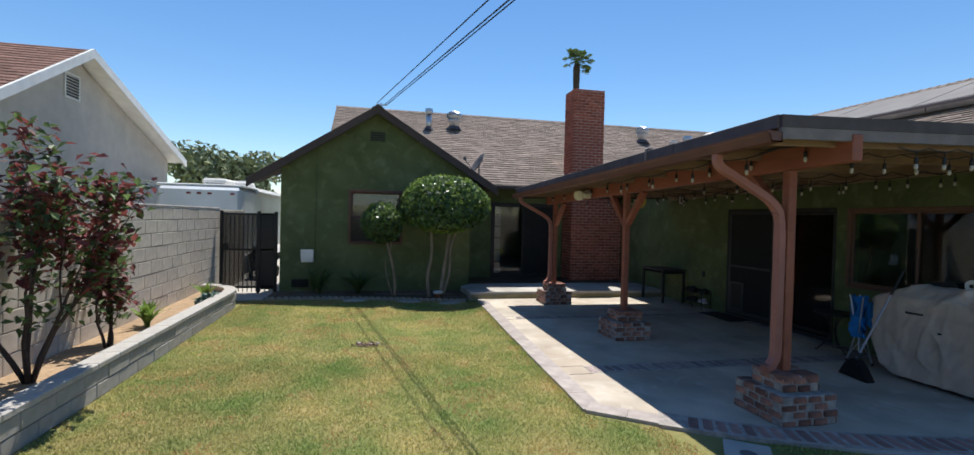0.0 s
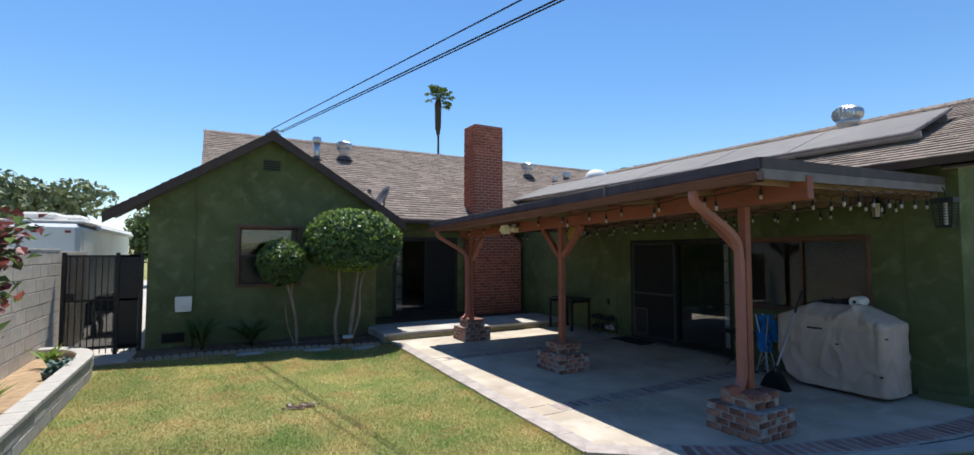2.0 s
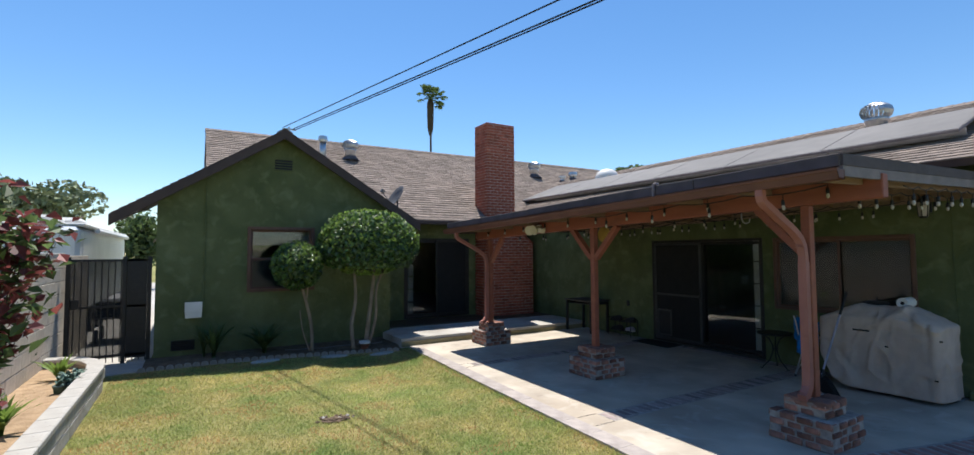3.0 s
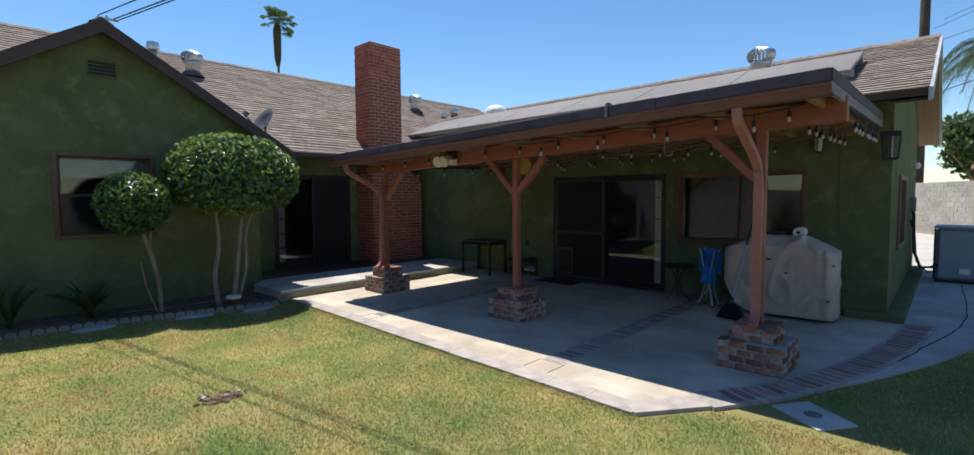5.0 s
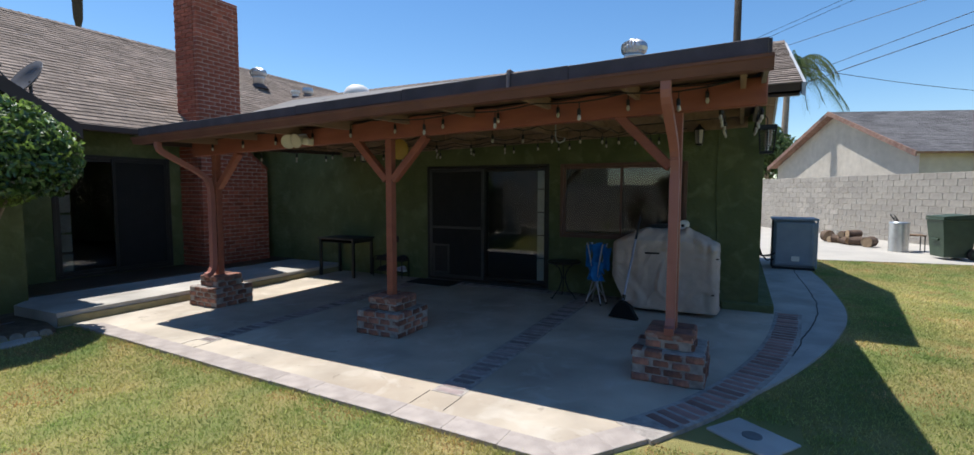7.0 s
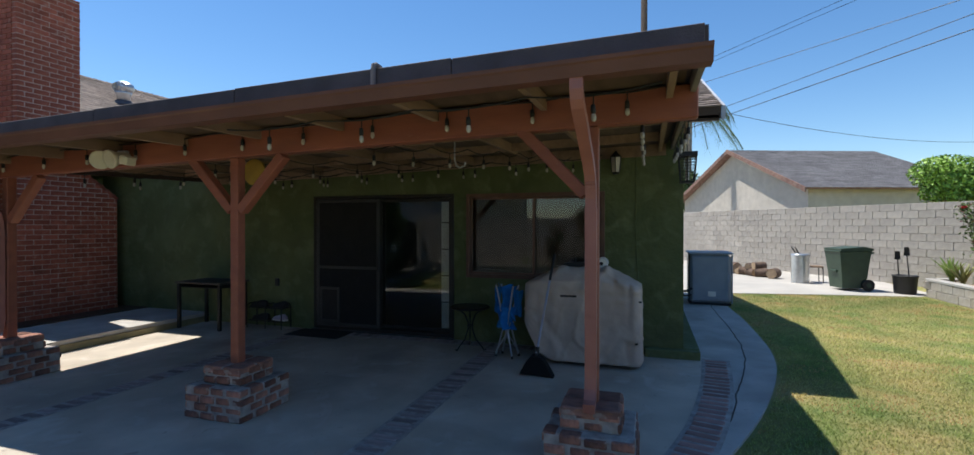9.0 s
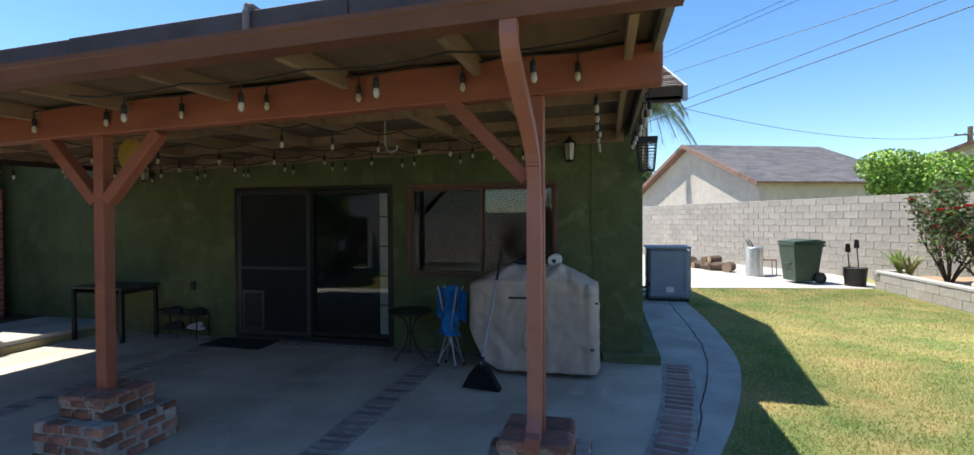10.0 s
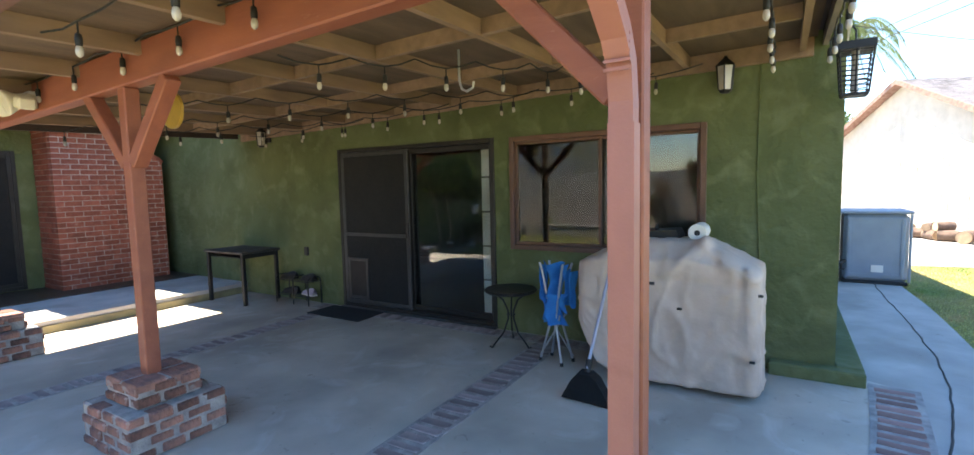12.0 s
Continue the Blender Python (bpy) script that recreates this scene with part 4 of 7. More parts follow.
tb = thing("side_table", "dark metal side table with a worn slatted top", "table")
part("tabletop", MB().box(6.22, 6.8, 9.72, 10.6, 0.72, 0.75, c=0.004), mat("worn_dark_top", (0.1, 0.085, 0.07), (0.04, 0.036, 0.034), rough=0.7, scale=5, bump=0.2), tb)
legs4(tb, 6.24, 6.78, 9.74, 10.58, 0.715, 0.045, IRON)
for y in (9.75, 10.55):
    part("apron", MB().box(6.285, 6.735, y, y + 0.025, 0.66, 0.715), IRON, tb)
part("shelf", MB().box(6.28, 6.74, 9.8, 10.5, 0.655, 0.668), IRON, tb)

sr = thing("shoe_rack", "small black wire shoe rack against the wall", "shoe rack")
for y in (8.95, 9.25, 9.6):
    part("side", MB().tube([(6.62, y, 0.03), (6.62, y, 0.36), (6.66, y, 0.4), (6.8, y, 0.4), (6.83, y, 0.36), (6.83, y, 0.03)], 0.009, 6), IRON, sr)
for z in (0.14, 0.34):
    for x in (6.64, 6.7, 6.76, 6.82):
        part("rail", MB().tube([(x, 8.93, z), (x, 9.62, z)], 0.006, 6), IRON, sr)


def shoe(x, y, z, turn, material, label):
    s = thing("shoe", label, "shoe", "shoes on the rack", at=Matrix.Translation((x, y, z)) @ Matrix.Rotation(turn, 4, "Z"))
    up = MB()
    secs = ((-0.13, 0.03, 0.07), (-0.09, 0.04, 0.085), (-0.03, 0.04, 0.08), (0.03, 0.042, 0.06), (0.09, 0.045, 0.045), (0.13, 0.035, 0.035), (0.145, 0.015, 0.025))
    vs = []
    for x_, w, h in secs:
        for k in range(8):
            a = math.pi * k / 7
            vs.append((x_, w * math.cos(a), 0.02 + h * math.sin(a)))
    up.add(vs, [(i * 8 + k, i * 8 + k + 1, (i + 1) * 8 + k + 1, (i + 1) * 8 + k) for i in range(6) for k in range(7)])
    part("upper", up, material, s, smooth=True)
    pale = material is not BLACKP
    part("sole", MB().box(-0.135, 0.145, -0.042, 0.042, 0.0, 0.022, c=0.01), WHITEP if pale else BLACKP, s, "white rubber sole" if pale else "")


SHOEW = mat("lilac_white_canvas", (0.55, 0.5, 0.58), (0.45, 0.4, 0.5), rough=0.8, bump=0.1)
shoe(6.73, 9.06, 0.147, radians(80), SHOEW, "pale lilac canvas shoe on the lower rail")
shoe(6.73, 9.42, 0.147, radians(95), BLACKP, "black shoe on the lower rail")
shoe(6.73, 9.05, 0.347, radians(85), BLACKP, "black shoe on the upper rail")
shoe(6.73, 9.45, 0.347, radians(95), BLACKP, "black shoe on the upper rail")

dm2 = MB()
dm2.box(6.36, 6.8, 7.8, 8.68, 0.03, 0.042, c=0.004)
tagged(part("doormat", dm2, mat("black_rubber_mat", (0.02, 0.02, 0.021), (0.03, 0.03, 0.03), rough=0.95, scale=60, bump=0.8, bscale=200)), "black ribbed doormat before the sliding door", "doormat")
dm3 = MB()
dm3.box(4.1, 4.95, 12.5, 12.95, 0.175, 0.187, c=0.004)
tagged(part("doormat", dm3, mat("dark_mat", (0.025, 0.03, 0.025), rough=0.95, scale=60, bump=0.8, bscale=200)), "dark doormat on the porch", "doormat")

bt = thing("bistro_table", "small round black wrought-iron bistro table", "table", at=Matrix.Translation((6.45, 5.85, 0.03)))
part("tabletop", MB().lathe([(0.01, 0.52), (0.24, 0.52), (0.25, 0.53), (0.25, 0.54), (0.24, 0.55), (0.01, 0.55)], n=28), IRON, bt)
for k in range(3):
    a = 2 * math.pi * k / 3 + 0.4
    ca, sa = math.cos(a), math.sin(a)
    part("leg", MB().tube([(r_ * ca, r_ * sa, z_) for r_, z_ in ((0.17, 0.52), (0.08, 0.45), (0.03, 0.34), (0.03, 0.26), (0.08, 0.13), (0.17, 0.04), (0.2, 0.0), (0.22, 0.02))], 0.009, 6), IRON, bt)
part("ring", MB().tube([(0.04 * math.cos(i * 0.524), 0.04 * math.sin(i * 0.524), 0.3) for i in range(13)], 0.006, 6), IRON, bt)

# folded camping chair, set upright
fc = thing("folding_chair", "folded bright blue camping chair with steel legs", "chair", at=Matrix.Translation((6.25, 5.30, 0.03)) @ Matrix.Rotation(radians(-15), 4, "Z") @ Matrix.Diagonal((0.9, 0.9, 1.0, 1)))
r = random.Random(5)
for k, (x, y) in enumerate(((-0.09, -0.13), (0.09, -0.13), (-0.09, 0.13), (0.09, 0.13))):
    part("leg", MB().tube([(x, y, 0.0), (x * 0.45, y * 0.2, 0.38), (x * 0.7, y * 0.9, 0.8), (x * 0.8, y * 1.05, 0.86)], 0.011, 8), STEELP, fc)
    part("foot", MB().tube([(x, y, 0.0), (x * 0.98, y * 0.97, 0.03)], 0.016, 8), BLACKP, fc)
    part("strut", MB().tube([(x, y, 0.05), (-x * 0.5, -y * 0.6, 0.42)], 0.008, 6), STEELP, fc)


def cloth(name, parent, material, w, h, z, depth, seed, m, label):
    """A sheet of bunched cloth."""
    mb, N, M2 = MB(), 14, 12
    vs = []
    for j in range(M2 + 1):
        for i in range(N + 1):
            u, v = i / N - 0.5, j / M2
            q = noise.noise((u * 5 + seed, v * 2.5, seed)) * depth
            pin = 1 - 0.35 * math.sin(math.pi * v)
            vs.append(m @ Vector((math.cos(u * 9 + seed) * depth * 0.6 + q, u * w * pin, z + v * h + 0.03 * noise.noise((u * 4, v * 4, seed)))))
    mb.add(vs, [(j * (N + 1) + i, j * (N + 1) + i + 1, (j + 1) * (N + 1) + i + 1, (j + 1) * (N + 1) + i) for j in range(M2) for i in range(N)])
    return part(name, mb, material, parent, label, smooth=True)


cloth("backrest", fc, BLUEC, 0.3, 0.42, 0.44, 0.07, 1.0, Matrix.Identity(4), "bunched blue canvas")
cloth("seat", fc, BLUEC, 0.34, 0.26, 0.34, 0.1, 3.0, Matrix.Translation((-0.07, 0, 0)), "bunched blue canvas")
cloth("armrest", fc, BLUEC, 0.12, 0.3, 0.5, 0.05, 5.0, Matrix.Translation((0.02, -0.15, 0)), "blue canvas arm")
cloth("armrest", fc, BLUEC, 0.12, 0.3, 0.52, 0.05, 7.0, Matrix.Translation((0.02, 0.15, 0)), "blue canvas arm")

# covered grill: a draped cover over body and shelves
gr = thing("covered_grill", "barbecue grill under a beige fabric cover with a dark logo bar", "grill")
NU, NV = 220, 80
GX, GY = 6.42, 4.40
vs, fs = [], []


FOLDS = (((4.14, 1.13), (3.80, 0.90), 0.034, 0.035), ((4.12, 1.12), (4.38, 0.88), 0.03, 0.04), ((3.88, 0.95), (3.87, 0.56), -0.04, 0.022),
         ((3.83, 0.95), (3.80, 0.12), 0.016, 0.05), ((4.62, 1.12), (4.96, 0.93), 0.026, 0.04), ((4.42, 0.86), (3.92, 0.84), -0.018, 0.035),
         ((4.9, 0.62), (4.5, 0.16), -0.022, 0.05), ((4.05, 1.08), (4.02, 0.84), -0.02, 0.03), ((3.9, 0.34), (3.88, 0.1), -0.022, 0.02),
         ((4.3, 0.6), (4.1, 0.2), 0.014, 0.06), ((4.7, 0.9), (4.62, 0.3), 0.014, 0.05))


def fold(y, z):
    """How far the creases push the front cloth out at a place."""
    out = 0.0
    for (y0, z0), (y1, z1), amp, wide in FOLDS:
        dy, dz = y1 - y0, z1 - z0
        t = max(0.0, min(1.0, ((y - y0) * dy + (z - z0) * dz) / (dy * dy + dz * dz)))
        d = math.hypot(y - y0 - t * dy, z - z0 - t * dz)
        out += amp * math.exp(-(d / wide) ** 2) * (1 - 0.5 * t)
    return out


def cover_point(a, v):
    """Place on the cover at angle a, from the crown (v = 0) to the hem (v = 1): a flat hood, falls to the shelves, upright skirts."""
    ca, sa = math.cos(a), math.sin(a)
    sq = (abs(ca) ** 12 + abs(sa) ** 12) ** (-1 / 12)
    left, front = max(0.0, sa), max(0.0, -ca) ** 0.5
    side = min(1.0, abs(sa) * sq) ** 3
    fall = 0.07 + (0.13 - 0.03 * left) * side + 0.06 * front * (1 - side)
    if v < 0.26:
        s = v / 0.26
        wy, wx, z = 0.27 * s, (0.2 - 0.06 * front) * s, 1.128 - 0.006 * s ** 4 + 0.012 * noise.noise((ca * s * 2, sa * s * 3, 2))
    elif v < 0.46:
        s = (v - 0.26) / 0.2
        wy, wx = 0.27 + 0.36 * s, 0.2 - 0.06 * front + (0.09 + 0.1 * front) * s ** 0.8
        z = 1.122 - fall * s ** (1.25 - 0.3 * front)
    else:
        s = (v - 0.46) / 0.54
        wy, wx = 0.63 + 0.02 * s ** 0.4, 0.29 + 0.04 * front + 0.03 * s ** 0.4
        z0 = 1.122 - fall
        up = max(0.0, min(1.0, (wy * sq * sa - 0.28) / 0.36))
        z = z0 + (0.09 + 0.4 * up * up - z0) * s
    x, y = wx * sq * ca, wy * sq * sa
    low = max(0.0, v - 0.3)
    f = 0.03 * noise.noise((ca * 2.0, sa * 2.0, v * 1.5)) * (0.3 + v) + 0.1 * low * (abs(noise.noise((ca * 3.4, sa * 3.4, v * 1.6 + 3))) - 0.2)
    crease = 0.02 * abs(noise.noise((x * 4, y * 4, z * 3 + 7))) + 0.008 * noise.noise((x * 13, y * 13, z * 11))
    ridge = 0.02 * (1 - min(1.0, 7 * abs(noise.noise((y * 3.2, z * 2.2, 5.5 + ca))))) + 0.014 * (1 - min(1.0, 8 * abs(noise.noise((y * 6, z * 4 + y * 3, 9.5)))))
    k_ = min(1.0, v * 3) * ridge
    x, y = x + k_ * ca, y + k_ * sa
    push = fold(GY + y, z) if ca < 0.1 else 0.0
    return (GX + x * (1 + f) - push, GY + y * (1 + f * 0.3), z + crease * (0.8 if v < 0.5 else 0.25) - 0.012 + (push * 0.6 if v < 0.46 else 0.0))


for j in range(NV + 1):
    for i in range(NU):
        vs.append(cover_point(2 * math.pi * i / NU, max(0.001, j / NV)))
fs = [(j * NU + i, j * NU + (i + 1) % NU, (j + 1) * NU + (i + 1) % NU, (j + 1) * NU + i) for j in range(NV) for i in range(NU)]
cov = part("cover", MB().add(vs, fs), COVER, gr, smooth=True)
sol = cov.modifiers.new("thick", "SOLIDIFY")
sol.thickness = 0.006
for dy in (-0.4, 0.4):
    for dx in (-0.14, 0.14):
        part("caster", MB().tube([(GX + dx, GY + dy - 0.015, 0.07), (GX + dx, GY + dy + 0.015, 0.07)], 0.04, 14), BLACKP, gr, "black caster wheel")
part("cart", MB().box(GX - 0.2, GX + 0.2, GY - 0.45, GY + 0.45, 0.1, 0.9), BLACKP, gr, "dark grill cart under the cover")


def on_cover(a, v, push=0.008):
    p, q = Vector(cover_point(a, v)), Vector((GX, GY, 0))
    d = Vector((p.x - q.x, p.y - q.y, 0)).normalized()
    return p + d * push


A0 = math.pi
for da in (0.0, 0.055, 0.11, 0.165):
    p = on_cover(A0 - 0.1 - da * 1.2, 0.56)
    part("logo_bar", MB().box(p.x - 0.004, p.x + 0.004, p.y - 0.024, p.y + 0.024, p.z - 0.01, p.z + 0.012), BLACKP, gr, "small dark lettering bar")
for aa, v in ((A0 + 0.2, 0.66), (A0 + 0.85, 0.55), (A0 + 0.75, 0.84)):
    p = on_cover(aa, v)
    part("strap", MB().box(p.x - 0.01, p.x + 0.01, p.y - 0.018, p.y + 0.018, p.z - 0.009, p.z + 0.009, c=0.004), BLACKP, gr, "black strap tab")
pt = thing("paper_towel_roll", "white paper towel roll lying on the covered grill", "paper towel", at=Matrix.Translation((6.5, 4.2, 1.165)))
roll = MB().tube([(-0.12, 0, 0), (0.12, 0, 0)], 0.065, 22)
part("roll", roll, WHITEP, pt)
part("core", MB().tube([(-0.123, 0, 0), (-0.119, 0, 0)], 0.022, 14), BLACKP, pt)
tr = thing("grill_tray", "black grill tray resting on the cover", "tray")
part("tray", MB().prism([(4.33, 1.115), (4.62, 1.115), (4.65, 1.15), (4.6, 1.165), (4.36, 1.18)], 6.4, 6.68, "x"), BLACKP, tr)
part("knob", MB().tube([(6.5, 4.52, 1.16), (6.5, 4.52, 1.22)], 0.015), BLACKP, tr)

br = thing("broom", "black push-angle broom leaning with a pale metal handle", "broom")
a, b = Vector((5.62, 4.80, 0.26)), Vector((6.12, 4.70, 1.28))
part("handle", MB().tube([a, b], 0.012, 10), mat("lilac_grey_tube", (0.42, 0.42, 0.5), rough=0.4, metal=0.4, bump=0.0), br)
part("grip", MB().tube([a.lerp(b, 0.72), b], 0.015, 10), BLACKP, br)
part("collar", MB().tube([a + Vector((0, 0, -0.05)), a.lerp(b, 0.06)], 0.022, 10), BLACKP, br)
bh = MB().prism([(4.61, 0.03), (4.97, 0.05), (4.9, 0.18), (4.85, 0.24), (4.76, 0.24), (4.71, 0.2)], 5.55, 5.66, "x")
part("bristles", bh, mat("black_bristle", (0.012, 0.012, 0.012), rough=0.95, bump=0.8, bscale=200, stretch=(1, 1, 0.1)), br)


# ---- lamps ----
def lantern(x, y, z, s, label):
    l = thing("wall_lantern", label, "lantern", at=Matrix.Translation((x, y, z)))
    part("mount", MB().box(0.1 * s, 0.128 * s, -0.05 * s, 0.05 * s, -0.05 * s, 0.17 * s, c=0.006), IRON, l)
    part("arm", MB().tube([(0.1 * s, 0, 0.13 * s), (0.05 * s, 0, 0.17 * s), (0.0, 0, 0.15 * s)], 0.008, 6), IRON, l)
    part("cap", MB().lathe([(0.01, 0.16 * s), (0.02 * s, 0.14 * s), (0.075 * s, 0.09 * s), (0.08 * s, 0.08 * s)], n=6), IRON, l)
    part("glass", MB().lathe([(0.05 * s, -0.1 * s), (0.065 * s, 0.08 * s)], n=6), BULB, l, "frosted glass")
    for k in range(6):
        a_ = k * math.pi / 3
        part("bar", MB().tube([(0.052 * s * math.cos(a_), 0.052 * s * math.sin(a_), -0.1 * s), (0.068 * s * math.cos(a_), 0.068 * s * math.sin(a_), 0.08 * s)], 0.005, 5), IRON, l)
    part("base", MB().lathe([(0.03 * s, -0.125 * s), (0.056 * s, -0.1 * s)], n=6), IRON, l)


lantern(SX - 0.13, 4.06, 2.36, 1.0, "small black wall lantern with frosted glass")
lantern(SX - 0.13, 9.9, 2.28, 1.0, "small black wall lantern with frosted glass")

zp = thing("bug_zapper", "black caged insect lantern hanging at the cover's corner", "insect lamp", at=Matrix.Translation((6.42, 3.27, 2.25)))
part("top", MB().prism([(-0.1, -0.1), (0.1, -0.1), (0.1, 0.1), (-0.1, 0.1)], 0.12, 0.17), BLACKP, zp)
part("bottom", MB().prism([(-0.07, -0.07), (0.07, -0.07), (0.07, 0.07), (-0.07, 0.07)], -0.17, -0.15), BLACKP, zp)
for k in range(9):
    t_ = k / 8
    w_ = 0.07 + 0.02 * t_
    z_ = -0.14 + 0.25 * t_
    part("cage_ring", MB().tube([(-w_, -w_, z_), (w_, -w_, z_), (w_, w_, z_), (-w_, w_, z_), (-w_, -w_, z_)], 0.004, 5), BLACKP, zp)
for sx in (-1, 1):
    for sy in (-1, 0, 1):
        part("cage_bar", MB().tube([(sx * 0.07, sy * 0.07, -0.16), (sx * 0.092, sy * 0.092, 0.13)], 0.006, 5), BLACKP, zp)
part("tube", MB().tube([(0, 0, -0.14), (0, 0, 0.12)], 0.022, 10), BULB, zp)
part("hook", MB().tube([(0, 0, 0.17), (0, 0.0, 0.25), (0.03, 0.03, 0.3)], 0.006, 6), IRON, zp)

fl_ = thing("flood_lights", "pair of cream outdoor flood lamps on the beam", "flood lamp", at=Matrix.Translation((3.79, 8.3, 2.24)))
part("plate", MB().box(-0.02, 0.028, -0.06, 0.06, -0.06, 0.06, c=0.006), WHITEP, fl_)
CREAMP = mat("cream_plastic", (0.66, 0.6, 0.45), (0.58, 0.52, 0.4), rough=0.45, bump=0.02)
for dy, yaw in ((0.12, 35), (-0.06, -5)):
    m = Matrix.Translation((-0.08, dy, -0.02)) @ Matrix.Rotation(radians(yaw), 4, "Z") @ Matrix.Rotation(radians(-105), 4, "Y")
    hd = MB().lathe([(0.03, -0.1), (0.045, -0.06), (0.05, 0.0), (0.085, 0.06), (0.085, 0.075), (0.07, 0.068), (0.01, 0.06)], n=20)
    hd.v = [tuple(m @ Vector(p)) for p in hd.v]
    part("lamp_head", hd, CREAMP, fl_, smooth=True)
part("sensor", MB().box(-0.13, -0.03, -0.24, -0.14, -0.05, 0.03, Matrix.Rotation(0.2, 4, "X"), 0.012), CREAMP, fl_)
yp = thing("hanging_plaque", "round yellow plaque hung behind the post", "plaque", at=Matrix.Translation((4.15, 7.12, 2.1)))
disc = MB().tube([(0, 0, 0), (0.02, 0, 0)], 0.12, 24)
part("disc", disc, mat("yellow_enamel", (0.55, 0.34, 0.06), (0.45, 0.27, 0.05), rough=0.4, bump=0.0), yp)
part("wire", MB().tube([(0.01, 0, 0.12), (0.01, 0, 0.34)], 0.003, 5), IRON, yp)
hk = thing("plant_hook", "grey metal hook hanging from the rafters", "hook")
part("hook", MB().tube([(5.3, 5.6, 2.5), (5.3, 5.6, 2.29), (5.3, 5.58, 2.23), (5.3, 5.54, 2.21), (5.3, 5.49, 2.23), (5.3, 5.48, 2.27)], 0.009, 8), STEELP, hk)
ol = thing("wall_outlet", "dark weatherproof outlet on the green wall", "outlet")
part("cover", MB().box(SX - 0.03, SX - 0.001, 9.18, 9.25, 0.66, 0.78, c=0.008), BLACKP, ol)
part("flap", MB().box(SX - 0.036, SX - 0.031, 9.185, 9.245, 0.67, 0.77, c=0.002), DARKF, ol)
pc = thing("wall_cable", "green-painted cable running down the wall", "cable")
part("cable", MB().tube([(SX - 0.006, 3.82, 2.55), (SX - 0.006, 3.83, 1.6), (SX - 0.006, 3.80, 0.9), (SX - 0.006, 3.82, 0.13)], 0.006, 6), STUCCO, pc)

# string lights: one run a string, with its bulbs
bulb_glass = MB().lathe([(0.01, 0.0), (0.014, -0.01), (0.0165, -0.025), (0.014, -0.04), (0.004, -0.05)], n=10).mesh("bulb", BULB, True)
bulb_cap = MB().lathe([(0.008, 0.05), (0.013, 0.046), (0.0155, 0.02), (0.014, 0.0), (0.01, -0.004)], n=10).mesh("socket", BLACKP, True)


def string_run(p0, p1, n, sag, dense=False):
    st = thing("string_lights", "black cord of clear bulb string lights under the cover", "string lights", "festoon strings")
    a_, b_ = Vector(p0), Vector(p1)
    pts = []
    for i in range(n * 4 + 1):
        t_ = i / (n * 4)
        p_ = a_.lerp(b_, t_)
        s_ = math.sin(math.pi * ((t_ * n) % 1.0))
        p_ += Vector((0.02 * noise.noise((i * 0.7, p0[0], 1)), 0.02 * noise.noise((i * 0.7, p0[1], 2)), -sag * s_ - drop(p_.y)))
        pts.append(p_)
    part("cord", MB().tube(pts, 0.0055, 5), BLACKP, st)
    for i in range(n):
        p_ = pts[i * 4 + 2] if not dense else pts[i * 4]
        m = Matrix.Translation(p_ + Vector((0, 0, -0.1))) @ Matrix.Rotation(0.15 * noise.noise((i, p0[0], 3)), 4, "X")
        part("drop", MB().tube([p_, p_ + Vector((0, 0, -0.06))], 0.004, 5), BLACKP, st)
        piece("socket", bulb_cap, st, m)
        piece("bulb", bulb_glass, st, m)


zr = lambda x: DK(x) - 0.11
string_run((3.79, 3.5, DK(3.8) - 0.02), (3.79, 10.3, DK(3.8) - 0.02), 11, 0.02)
string_run((3.35, 3.6, zr(3.35)), (3.35, 6.6, zr(3.35)), 4, 0.03)
string_run((4.4, 10.2, zr(4.4)), (6.6, 6.6, zr(6.6)), 8, 0.05)
string_run((4.4, 8.2, zr(4.4)), (6.6, 5.6, zr(6.6)), 7, 0.05)
string_run((5.1, 10.2, zr(5.1)), (6.7, 7.9, zr(6.7)), 6, 0.05)
string_run((4.3, 6.2, zr(4.3)), (5.6, 5.2, zr(5.6)), 4, 0.05)
string_run((5.6, 5.2, zr(5.6)), (6.7, 4.6, zr(6.7)), 4, 0.05)
string_run((6.62, 10.0, zr(6.6)), (6.62, 4.2, zr(6.6)), 8, 0.04)
string_run((4.0, 3.72, zr(4.0)), (6.6, 3.72, zr(6.6)), 7, 0.03)
string_run((4.3, 3.40, zr(4.3)), (6.5, 3.40, zr(6.5)), 7, 0.03)


# ---- yard: air conditioner and the far corner ----
ac = thing("air_conditioner", "blue-grey boxed air conditioner unit on the walk", "air conditioner")
part("body", MB().box(11.2, 11.95, 2.14, 2.9, 0.07, 1.03, c=0.05), ACGREY, ac)
part("lid", MB().box(11.17, 11.98, 2.11, 2.93, 1.032, 1.075, c=0.015), ACGREY, ac, "dark-edged top cover")
part("base", MB().box(11.2, 11.95, 2.14, 2.9, 0.026, 0.069, c=0.01), BLACKP, ac)
part("side_panel", frame_mb("x", 11.188, 11.199, 2.2, 2.84, 0.14, 0.97, 0.035), ACGREY, ac)
part("label_plate", MB().box(11.186, 11.199, 2.42, 2.56, 0.2, 0.3), WHITEP, ac, "white paper label")
for y in (2.13, 2.91):
    part("corner_post", MB().box(11.185, 11.215, y - 0.015, y + 0.015, 0.07, 1.03, c=0.008), BLACKP if y > 2.5 else ACGREY, ac)
